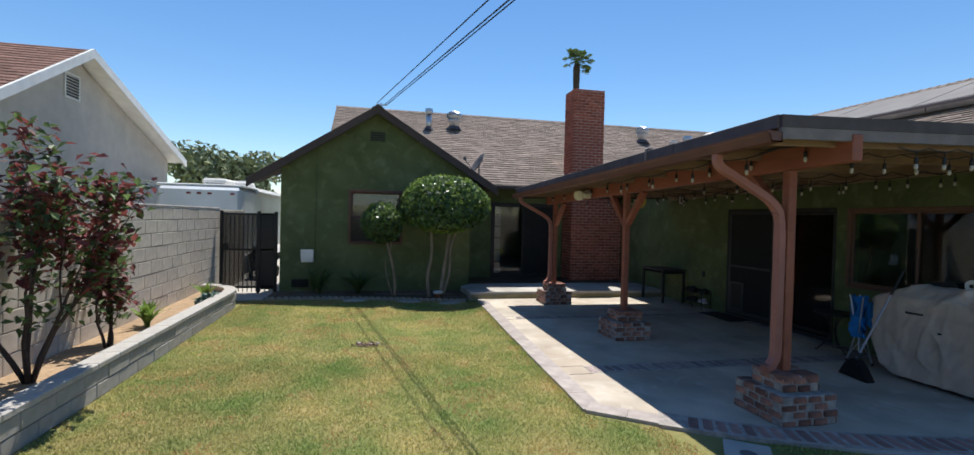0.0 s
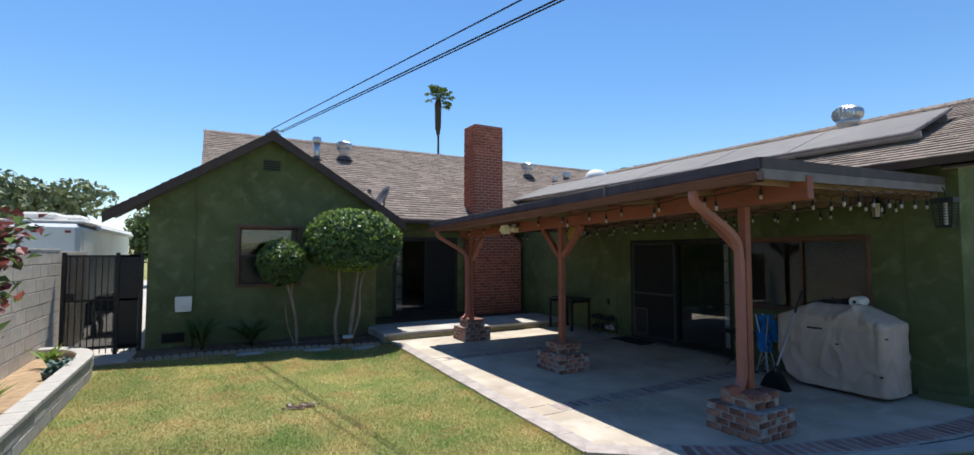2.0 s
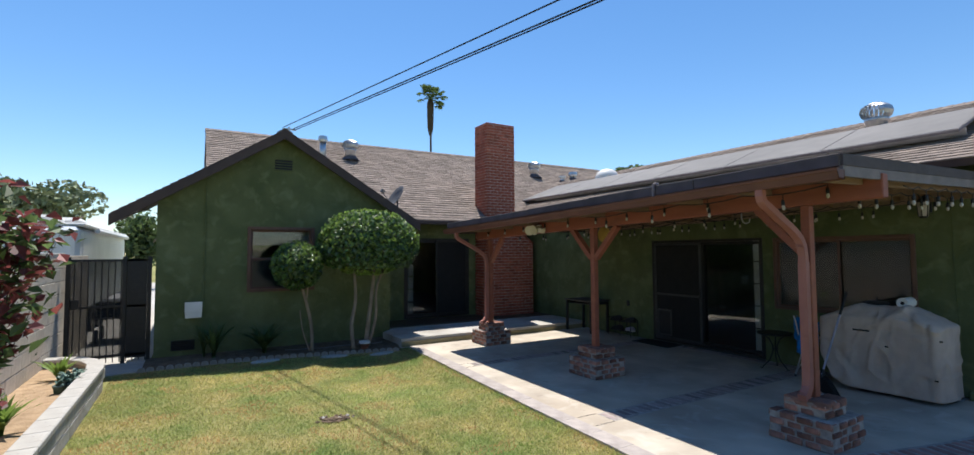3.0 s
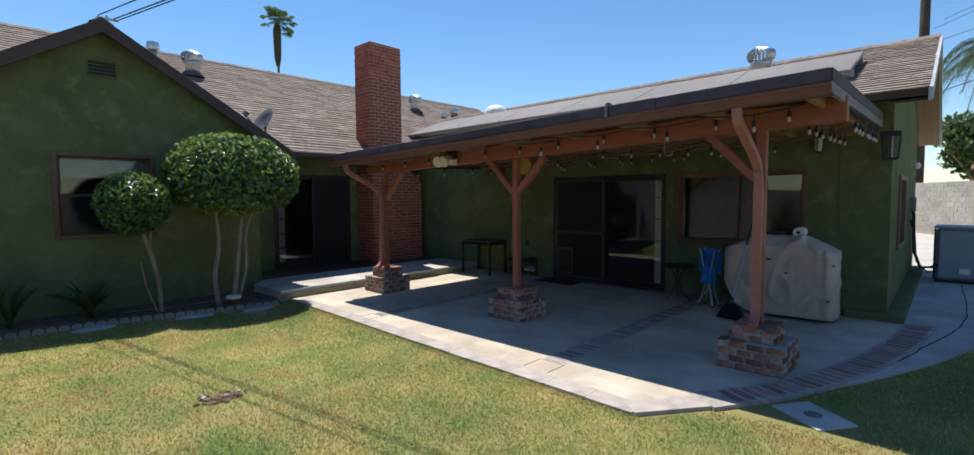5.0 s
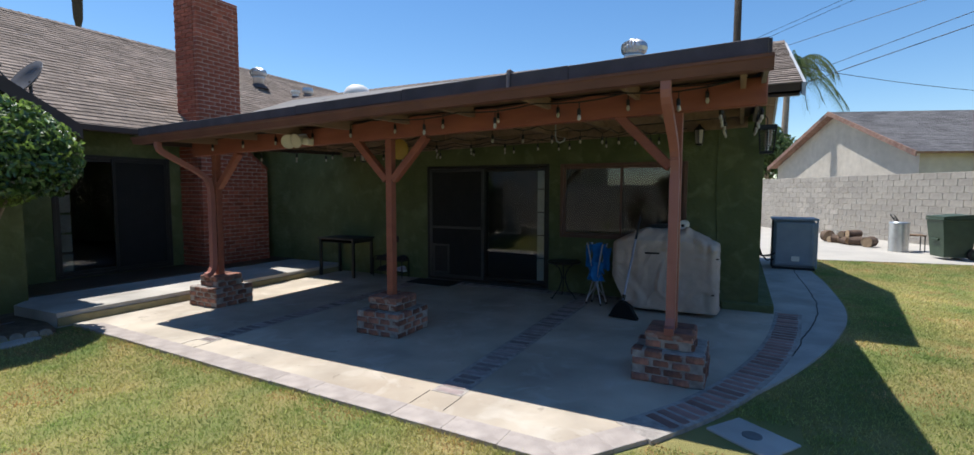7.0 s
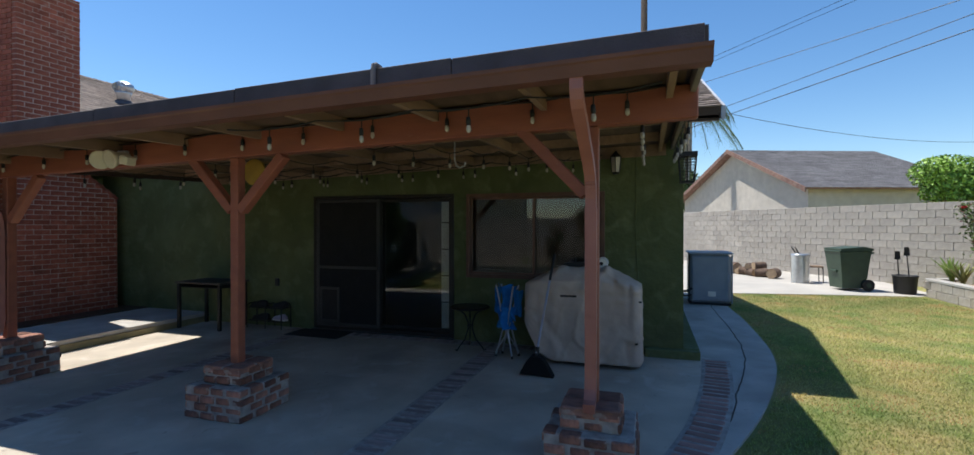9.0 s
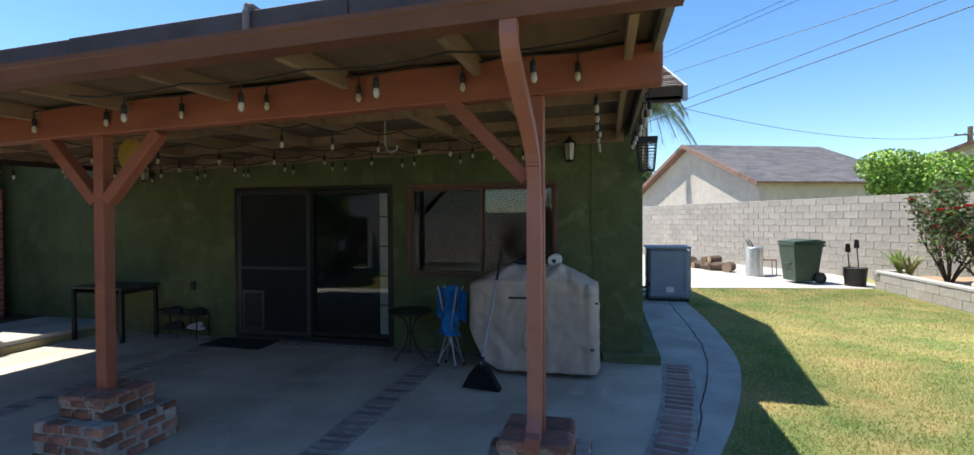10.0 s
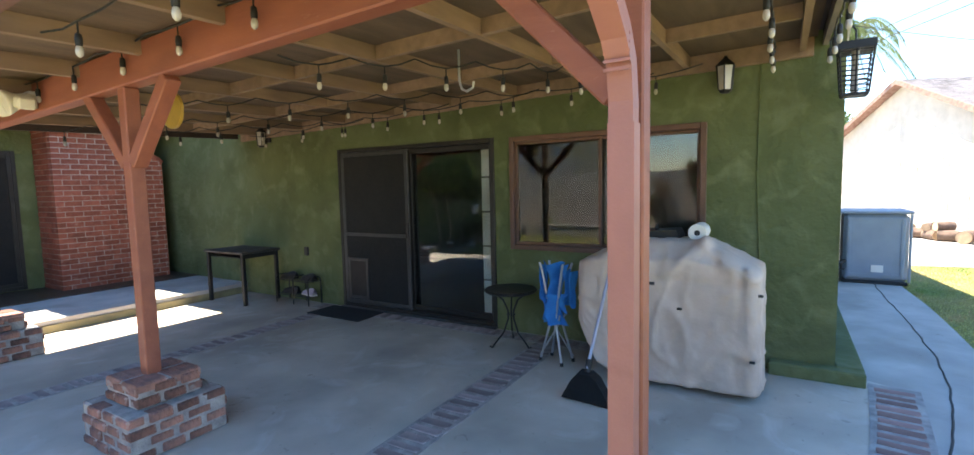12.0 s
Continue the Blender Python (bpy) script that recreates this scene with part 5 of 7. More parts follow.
ln = thing("refrigerant_lines", "black insulated pipes from the wall to the unit", "pipes")
part("pipe", MB().tube([(11.0, 3.27, 1.45), (11.0, 3.22, 1.3), (11.02, 3.2, 0.6), (11.05, 3.1, 0.3), (11.15, 2.95, 0.3), (11.2, 2.86, 0.35)], 0.025, 8), BLACKP, ln)
part("pipe", MB().tube([(11.08, 3.27, 1.2), (11.08, 3.2, 0.9), (11.1, 3.16, 0.4), (11.15, 3.0, 0.2), (11.2, 2.87, 0.22)], 0.015, 8), BLACKP, ln)
part("shutoff_box", MB().box(10.85, 11.02, 3.19, 3.279, 1.35, 1.62, c=0.01), GREYB, ln, "grey disconnect box")
wl = thing("security_lamp", "white security lamp on the gable wall", "lamp", at=Matrix.Translation((10.9, 3.2, 2.2)))
part("head", MB().lathe([(0.03, -0.06), (0.06, 0.0), (0.04, 0.06)], n=14), WHITEP, wl, smooth=True)
part("arm", MB().tube([(0, 0, 0), (0, 0.078, 0.03)], 0.015, 8), WHITEP, wl)

bn = thing("wheelie_bin", "dark green wheeled trash bin on the driveway", "trash bin", at=Matrix.Translation((14.95, -1.0, 0.015)) @ Matrix.Rotation(radians(194), 4, "Z"))
bd = MB()
vs = []
for z, hx, hy in ((0.06, 0.25, 0.27), (0.5, 0.28, 0.31), (0.93, 0.31, 0.36)):
    vs += [(-hx, -hy, z), (hx, -hy, z), (hx, hy, z), (-hx, hy, z)]
bd.add(vs, [(0, 1, 2, 3)] + [(k * 4 + i, k * 4 + (i + 1) % 4, k * 4 + 4 + (i + 1) % 4, k * 4 + 4 + i) for k in (0, 1) for i in range(4)] + [(8, 9, 10, 11)])
part("body", bd, BINGREEN, bn)
part("rim", MB().box(-0.33, 0.33, -0.38, 0.38, 0.935, 0.975, c=0.012), BINGREEN, bn)
part("lid", MB().prism([(-0.36, 0.98), (0.4, 0.98), (0.4, 1.03), (0.2, 1.075), (-0.36, 1.03)], -0.34, 0.34, "x"), BINGREEN, bn)
part("handle", MB().tube([(-0.25, 0.36, 0.9), (-0.25, 0.46, 0.93), (0.25, 0.46, 0.93), (0.25, 0.36, 0.9)], 0.018, 8), BINGREEN, bn)
for x in (-0.3, 0.27):
    wh = part("wheel", MB().tube([(x, 0.3, 0.14), (x + 0.05, 0.3, 0.14)], 0.14, 20), BLACKP, bn, "black rubber wheel")
    part("hub", MB().tube([(x - 0.006, 0.3, 0.14), (x + 0.056, 0.3, 0.14)], 0.06, 16), BINGREEN, wh)
part("axle", MB().tube([(-0.28, 0.3, 0.14), (0.3, 0.3, 0.14)], 0.014, 8), IRON, bn)
for z, w_ in ((0.82, 0.07), (0.78, 0.05)):
    part("marking", MB().box(-0.305, -0.297, 0.05, 0.05 + w_ * 2, z, z + 0.02), WHITEP, bn, "white printed bar")
part("front_ledge", MB().box(-0.12, 0.12, -0.345, -0.3, 0.45, 0.5, c=0.008), BINGREEN, bn)

bk = thing("bucket", "black plastic bucket by the block wall", "bucket", at=Matrix.Translation((14.5, -2.0, 0.015)))
part("pail", MB().lathe([(0.2, 0.0), (0.21, 0.02), (0.24, 0.4), (0.255, 0.41), (0.25, 0.43), (0.23, 0.42), (0.2, 0.05)], n=24), BLACKP, bk, smooth=True)
for k, (dx, dy, L) in enumerate(((0.05, 0.08, 0.95), (-0.05, -0.08, 1.05))):
    tl = thing("garden_tool", "long-handled garden tool standing in the bucket", "garden tool")
    o_ = Vector((14.5 + dx, -2.0 + dy, 0.1))
    part("shaft", MB().tube([o_, o_ + Vector((0.15, 0.02 * k, L - 0.1))], 0.014, 8), BLACKP, tl)
    part("blade", MB().prism([(-0.06, 0), (0.06, 0), (0.045, 0.2), (-0.045, 0.2)], -0.006, 0.006, "x"), BLACKP, tl).matrix_basis = Matrix.Translation(o_ + Vector((0.13, 0.02 * k, L - 0.25)))

cn = thing("metal_can", "tall galvanised trash can by the wall", "can", at=Matrix.Translation((16.3, -0.32, 0.015)))
part("drum", MB().lathe([(0.22, 0.0), (0.22, 0.02), (0.215, 0.05)] + [(0.215 + 0.006 * (k % 2), 0.06 + k * 0.06) for k in range(12)] + [(0.23, 0.78), (0.22, 0.8)], n=28), GALV, cn, smooth=True)
ch = thing("old_chair", "old metal chair with a worn wooden seat", "chair", at=Matrix.Translation((16.6, -0.72, 0.015)))
part("seat", MB().box(-0.2, 0.2, -0.2, 0.2, 0.42, 0.46, c=0.01), WOODT, ch)
for x in (-0.18, 0.18):
    for y in (-0.18, 0.18):
        part("leg", MB().tube([(x * 1.05, y * 1.05, 0.0), (x, y, 0.43)], 0.013, 8), IRON, ch)
part("back_frame", MB().tube([(0.18, 0.18, 0.45), (0.22, 0.5, 0.98), (-0.18, 0.5, 0.98), (-0.18, 0.18, 0.45)], 0.013, 8), IRON, ch)
part("back_cross", MB().tube([(0.19, 0.25, 0.6), (-0.18, 0.48, 0.95)], 0.009, 6), IRON, ch)
part("back_cross", MB().tube([(-0.18, 0.25, 0.6), (0.2, 0.48, 0.95)], 0.009, 6), IRON, ch)
r = random.Random(11)
for i, (x, y, z, rad, L, yaw) in enumerate(((17.3, 0.12, 0.15, 0.15, 0.42, 150), (17.65, 0.38, 0.13, 0.13, 0.36, 75), (17.95, 0.6, 0.12, 0.12, 0.4, 20), (17.8, 0.42, 0.34, 0.11, 0.36, 110), (18.3, 0.72, 0.13, 0.13, 0.35, 60), (18.75, 0.95, 0.18, 0.18, 0.26, 15), (18.5, 0.8, 0.1, 0.1, 0.4, 130), (18.1, 0.66, 0.3, 0.09, 0.3, 160))):
    lg_ = thing("firewood_log", "cut firewood log with a pale sawn end", "log", "firewood by the wall", at=Matrix.Translation((x, y, z + 0.015)) @ Matrix.Rotation(radians(yaw), 4, "Z"))
    mb = MB().tube([(-L / 2, 0, 0), (-L / 4, 0.01, 0.01), (L / 4, -0.01, 0), (L / 2, 0, 0)], [rad, rad * 1.03, rad * 0.97, rad], 14, cap=False)
    part("bark", mb, LOGW, lg_, smooth=True)
    for s in (-1, 1):
        part("sawn_end", MB().tube([(s * (L / 2 - 0.004), 0, 0), (s * (L / 2 + 0.002), 0, 0)], rad * 0.97, 14), mat("sawn_wood", (0.45, 0.32, 0.2), (0.33, 0.23, 0.14), rough=0.85, scale=12, bump=0.1) if i == 0 and s < 0 else bpy.data.materials["sawn_wood"], lg_)


# ---- block walls and planters ----
BL, BH, BT = 0.405, 0.203, 0.15


def block_mesh(w, material, name, h=BH, t=BT):
    return MB().box(0.004, w - 0.004, 0, t, 0.004, h - 0.004, c=0.006).mesh(name, material)


def block_wall(name, p0, p1, height, material, label, near):
    """A running-bond block wall from p0 to p1; blocks for which near() holds are pieces of their own."""
    a_, b_ = Vector((*p0, 0)), Vector((*p1, 0))
    L = (b_ - a_).length
    m = Matrix.Translation(a_) @ Matrix.Rotation(math.atan2(b_.y - a_.y, b_.x - a_.x), 4, "Z")
    w = structure(name, MB().box(0, L, 0.012, BT - 0.012, -0.1, height - 0.004, m), JOINT, label)
    full, half = block_mesh(BL, material, "block"), block_mesh(BL / 2, material, "block")
    rest = MB()
    rows = round(height / BH)
    for j in range(rows):
        z = height - (rows - j) * BH
        x = 0.0
        first = j % 2
        while x < L - 0.05:
            me, ww = (half, BL / 2) if first else (full, BL)
            first = 0
            if x + ww > L + 0.01:
                me, ww = half, BL / 2
                if x + ww > L + 0.12:
                    break
            wob = rng.uniform(-0.002, 0.002)
            q = m @ Matrix.Translation((x, wob, z))
            if near(q.translation):
                piece("block", me, w, q)
            else:
                rest.box(0.004, ww - 0.004, 0, BT, 0.004, BH - 0.004, q, 0.006)
            x += ww
    if rest.v:
        o_ = part("blocks", rest, material, w)
        o_["kind"] = "stuff"
    return w


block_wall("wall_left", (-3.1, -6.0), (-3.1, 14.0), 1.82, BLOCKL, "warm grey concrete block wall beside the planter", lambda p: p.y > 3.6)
D = Vector((0.85, 0.53)).normalized()
W0 = Vector((16.9, -2.75))
q0, q1 = W0 - D * 4.6, W0 + D * 30
block_wall("wall_right", (q1.x, q1.y), (q0.x, q0.y), 2.2, BLOCKW, "pale concrete block wall behind the driveway", lambda p: p.x < 22.0 and p.z > 0.15)
block_wall("wall_back", (q0.x, q0.y), (q0.x, -6.0), 2.0, BLOCKW, "concrete block wall", lambda p: False)
block_wall("wall_rear", (q0.x, -6.0), (-3.1, -6.0), 2.0, BLOCKW, "concrete block wall at the end of the yard", lambda p: False)
capm = MB()
y = 11.95
while y > -5.9:
    capm.box(-3.255, -3.095, y - 0.4, y - 0.006, 1.822, 1.86, c=0.008)
    y -= 0.406
structure("trim_wall_cap", capm, BLOCK, "flat cap blocks on the wall")

# left planter: straight front with a rounded end
line = [Vector((-2.3, -5.9 + 0.405 * i)) for i in range(40)]
cx, cy, rr = -3.1, line[-1].y, 0.8
for k in range(1, 6):
    a_ = k * math.pi / 2 / 5
    line.append(Vector((cx + rr * math.cos(a_), cy + 1.1 * math.sin(a_))))


def planter(name, pts, height, material, label, near, inner, soil, soil_mat, side):
    """A low block planter wall along pts with cap stones and a soil bed."""
    w = structure(name, MB().prism([(p.x + 0.06 * q.x, p.y + 0.06 * q.y) for p, q in zip(pts, [Vector((-(b - a).y, (b - a).x)).normalized() * side for a, b in zip(pts, pts[1:] + [pts[-1] * 2 - pts[-2]])])] + inner, -0.1, height - 0.13), soil_mat, label)
    rest, caps = MB(), MB()
    rows = 2
    bh = (height - 0.06) / rows
    for i in range(len(pts) - 1):
        a_, b_ = pts[i], pts[i + 1]
        d_ = b_ - a_
        L = d_.length
        base = Matrix.Translation((a_.x, a_.y, 0)) @ Matrix.Rotation(math.atan2(d_.y, d_.x), 4, "Z")
        for j in range(rows):
            off = (L / 2) * (j % 2)
            me = MB().box(0.004, L - 0.004, 0.0, 0.15 * side, 0.003, bh - 0.004, c=0.006)
            q = base @ Matrix.Translation((off if i + 2 < len(pts) - 3 else 0, rng.uniform(-0.003, 0.003), j * bh))
            if near(a_):
                piece("block", me.mesh("block", material), w, q)
            else:
                rest.add([q @ Vector(p) for p in me.v], me.f)
        me = MB().box(0.002, L - 0.002, -0.012 * side, 0.185 * side, 0, 0.056, c=0.008)
        q = base @ Matrix.Translation((0, 0, height - 0.06))
        if near(a_):
            piece("cap_stone", me.mesh("cap_stone", CONC2), w, q)
        else:
            caps.add([q @ Vector(p) for p in me.v], me.f)
    for nm, mb, mm in (("blocks", rest, material), ("cap_stones", caps, CONC2)):
        if mb.v:
            part(nm, mb, mm, w)["kind"] = "stuff"
    return w


planter("planter_left", line, 0.34, BLOCK, "low curved grey block planter with sandy soil", lambda p: p.y > 3.2, [(-3.1, -5.9)][::1], 0, SAND, 1)
line2 = [Vector((14.15 - 0.405 * i, -2.25 + (-0.0) * i)) for i in range(22)]
endl = [Vector((14.35, -3.0)), Vector((14.33, -2.62)), Vector((14.27, -2.36))]
planter("planter_right", endl + line2, 0.42, BLOCKW, "low pale block planter with rose bushes", lambda p: p.x > 9, [(5.2, -4.5), (14.3, -4.5)], 0, SAND, 1)

# ---- iron gate ----
gt_ = thing("iron_gate", "black wrought-iron side gate with vertical bars", "gate")
for x in (-3.02, -2.28, -1.93):
    part("post", MB().box(x - 0.03, x + 0.03, 11.76, 11.82, 0.02, 1.80, c=0.004), IRON, gt_)
for z in (0.14, 0.95, 1.72):
    part("rail", MB().box(-3.0, -1.95, 11.775, 11.805, z, z + 0.035), IRON, gt_)
for k in range(12):
    x = -2.94 + k * 0.088
    part("bar", MB().box(x - 0.007, x + 0.007, 11.783, 11.797, 0.05, 1.74), IRON, gt_)
# Added sheet behind the bars: stands in for the dimness beyond the gate.
part("screen", MB().box(-2.99, -1.96, 11.807, 11.809, 0.12, 1.74), DIMSHEET, gt_, "added half-clear dark sheet that dims the view through the gate")
part("side_sheet", MB().box(-2.245, -1.965, 11.775, 11.781, 0.1, 1.76), IRON, gt_, "solid black sheet beside the gate leaf")
part("lock_box", MB().box(-2.98, -2.88, 11.75, 11.83, 0.95, 1.1, c=0.005), IRON, gt_)


# ---- plants ----
def leaf_cloud(name, centre, rad, n, size, material, parent, seed, shape=None, shell=0.35, label=""):
    """Many small bent leaves through a lumpy ellipsoid."""
    R = np.random.RandomState(seed)
    d = R.normal(size=(n, 3))
    d /= np.linalg.norm(d, axis=1)[:, None]
    rr_ = (1 - shell * R.rand(n) ** 1.6)
    lump = np.array([1 + 0.06 * noise.noise(Vector(q * 3.1) + Vector((seed, 0, 0))) for q in d])
    if shape is not None:
        rr_ *= np.array([shape(q) for q in d])
    P = d * (rr_ * lump)[:, None] * np.array(rad) + np.array(centre)
    nrm = d * 0.7 + R.normal(size=(n, 3)) * 0.55
    nrm /= np.linalg.norm(nrm, axis=1)[:, None]
    t1 = np.cross(nrm, R.normal(size=(n, 3)))
    t1 /= np.linalg.norm(t1, axis=1)[:, None]
    t2 = np.cross(nrm, t1)
    s = size * (0.65 + 0.7 * R.rand(n))[:, None]
    V = np.stack([P - t1 * s, P + t2 * s * 0.5 + nrm * s * 0.15, P + t1 * s, P - t2 * s * 0.5 + nrm * s * 0.15], 1).reshape(-1, 3)
    me = bpy.data.meshes.new(name)
    me.from_pydata(V.tolist(), [], [f for i in range(n) for f in ((4 * i, 4 * i + 1, 4 * i + 2), (4 * i, 4 * i + 2, 4 * i + 3))])
    me.materials.append(material)
    ob = new(name, me)
    ob.parent = parent
    if label:
        ob["label"] = label
    return ob


def topiary(label, stems, centre, rad, n, size, seed, shape, light):
    t = thing("topiary_tree", label, "tree", "clipped trees by the wall")
    for pts, r0 in stems:
        part("trunk", MB().tube(spline(pts, 4), [r0 * (1 - 0.35 * i / (4 * (len(pts) - 1))) for i in range(4 * (len(pts) - 1) + 1)], 9), BARK, t, smooth=True)
    # Solid core, near black: the shade inside the crown is put into its colour.
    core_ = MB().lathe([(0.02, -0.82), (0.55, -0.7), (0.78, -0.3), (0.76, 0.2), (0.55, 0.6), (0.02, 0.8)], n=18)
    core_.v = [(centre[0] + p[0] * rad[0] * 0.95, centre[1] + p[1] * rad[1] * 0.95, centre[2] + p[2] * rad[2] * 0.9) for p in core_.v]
    part("inner_mass", core_, mat("painted_crown_shade", (0.03, 0.045, 0.015), (0.02, 0.03, 0.012), rough=1.0, scale=20, bump=1.0), t)
    leaf_cloud("crown", centre, rad, n, size, LEAFD, t, seed, shape)
    leaf_cloud("new_growth", (centre[0], centre[1], centre[2] + 0.03), (rad[0] * 1.02, rad[1] * 1.02, rad[2] * 1.02), light, size * 0.9, LEAFL, t, seed + 1, lambda q: shape(q) if q[2] > -0.1 else 0.9, 0.06, "pale young leaves")
    return t


def mushroom(q):
    """A dome that is flat below."""
    return 1.0 if q[2] > -0.35 else min(1.0, 0.62 / max(-q[2], 0.05) if q[2] < -0.62 else 1.0)


topiary("large clipped dome tree with three pale bare stems", (
    ([(1.34, 10.85, 0.04), (1.3, 10.86, 0.5), (1.38, 10.88, 0.95), (1.36, 10.92, 1.5)], 0.04),
    ([(1.6, 10.95, 0.04), (1.66, 10.95, 0.6), (1.72, 10.98, 1.0), (1.78, 11.0, 1.5)], 0.045),
    ([(1.64, 10.92, 0.04), (1.78, 10.9, 0.6), (1.8, 10.95, 1.1), (1.95, 11.0, 1.5)], 0.03)),
    (1.66, 10.95, 1.98), (0.97, 0.78, 0.67), 13000, 0.042, 3, mushroom, 2600)
topiary("small clipped ball tree with a slanting pale stem", (
    ([(0.62, 11.0, 0.04), (0.6, 11.0, 0.5), (0.5, 10.97, 0.95), (0.38, 10.95, 1.35)], 0.034),
    ([(0.58, 11.02, 0.04), (0.45, 11.02, 0.45), (0.4, 11.0, 0.8)], 0.014),
    ([(0.5, 10.98, 0.95), (0.52, 10.95, 1.2), (0.5, 10.95, 1.4)], 0.016)),
    (0.33, 10.92, 1.6), (0.44, 0.42, 0.42), 4200, 0.036, 9, lambda q: 1.0, 900)


def sword_plant(name, x, y, z, n, L, material, seed, label, wide=0.028, spread=0.6):
    """A tuft of strap leaves that bend over."""
    p_ = thing(name, label, "plant", at=Matrix.Translation((x, y, z)))
    R = random.Random(seed)
    for i in range(n):
        mb = MB()
        a_, out, h = R.uniform(0, 6.28), R.uniform(0.15, spread), L * R.uniform(0.6, 1.0)
        d_, s_ = Vector((math.cos(a_), math.sin(a_), 0)), Vector((-math.sin(a_), math.cos(a_), 0))
        vs = []
        for k in range(6):
            t_ = k / 5
            c_ = d_ * (out * h * t_ ** 1.6) + Vector((0, 0, h * (t_ - 0.35 * out * t_ ** 2.5)))
            w_ = wide * (0.8 + 0.5 * t_) * (1 - t_ ** 3)
            vs += [c_ + s_ * w_, c_ - s_ * w_ + Vector((0, 0, 0.004))]
        mb.add(vs, [(2 * k, 2 * k + 1, 2 * k + 3, 2 * k + 2) for k in range(5)])
        part("leaf", mb, material, p_)
    return p_


sword_plant("bed_plant", -0.95, 11.3, 0.05, 40, 0.72, LEAFG, 2, "dark strap-leaved plant in the bed", 0.03, 0.7)
sword_plant("bed_plant", -0.15, 11.3, 0.05, 52, 0.66, LEAFG, 4, "dark spreading strap-leaved plant in the bed", 0.04, 1.05)
sword_plant("bed_plant", -1.1, 11.5, 0.05, 9, 0.7, LEAFG, 5, "thin upright plant in the bed", 0.02, 0.4)
sword_plant("planter_plant", -2.75, 7.6, 0.2, 40, 0.42, LEAFL, 6, "bright green leafy plant in the planter", 0.035, 0.9)
sword_plant("planter_plant", -2.75, 9.9, 0.2, 16, 0.4, LEAFL, 8, "yellow-green strap plant at the planter's end", 0.035, 1.1)
TEAL = mat("teal_plastic_pot", (0.1, 0.17, 0.16), (0.07, 0.125, 0.12), rough=0.6, bump=0.05)
for i in range(8):
    pot_ = thing("plant_pot", "small teal plastic pot in the planter", "plant pot", "teal pots in the planter", at=Matrix.Translation((-2.62 + 0.06 * (i % 3), 9.1 + 0.09 * i, 0.205)))
    part("pot", MB().lathe([(0.035, 0.0), (0.048, 0.08), (0.054, 0.08), (0.054, 0.1), (0.046, 0.1), (0.042, 0.07)], n=14), TEAL, pot_, smooth=True)
    sword_plant("succulent", -2.62 + 0.06 * (i % 3), 9.1 + 0.09 * i, 0.28, 9, 0.12, mat("blue_green_leaf", (0.12, 0.2, 0.16), rough=0.6, bump=0.0) if i == 0 else bpy.data.materials["blue_green_leaf"], 20 + i, "small blue-green succulent in the planter", 0.03, 1.2)
sword_plant("strap_plant", 13.9, -2.6, 0.28, 36, 0.75, LEAFL, 12, "clump of yellow-green sword leaves in the planter", 0.03, 0.6)
sword_plant("strap_plant", 13.5, -2.6, 0.28, 30, 0.7, mat("straw_green_leaf", (0.24, 0.24, 0.08), rough=0.6, bump=0.0, island=0.3), 13, "clump of yellowing sword leaves in the planter", 0.03, 0.7)


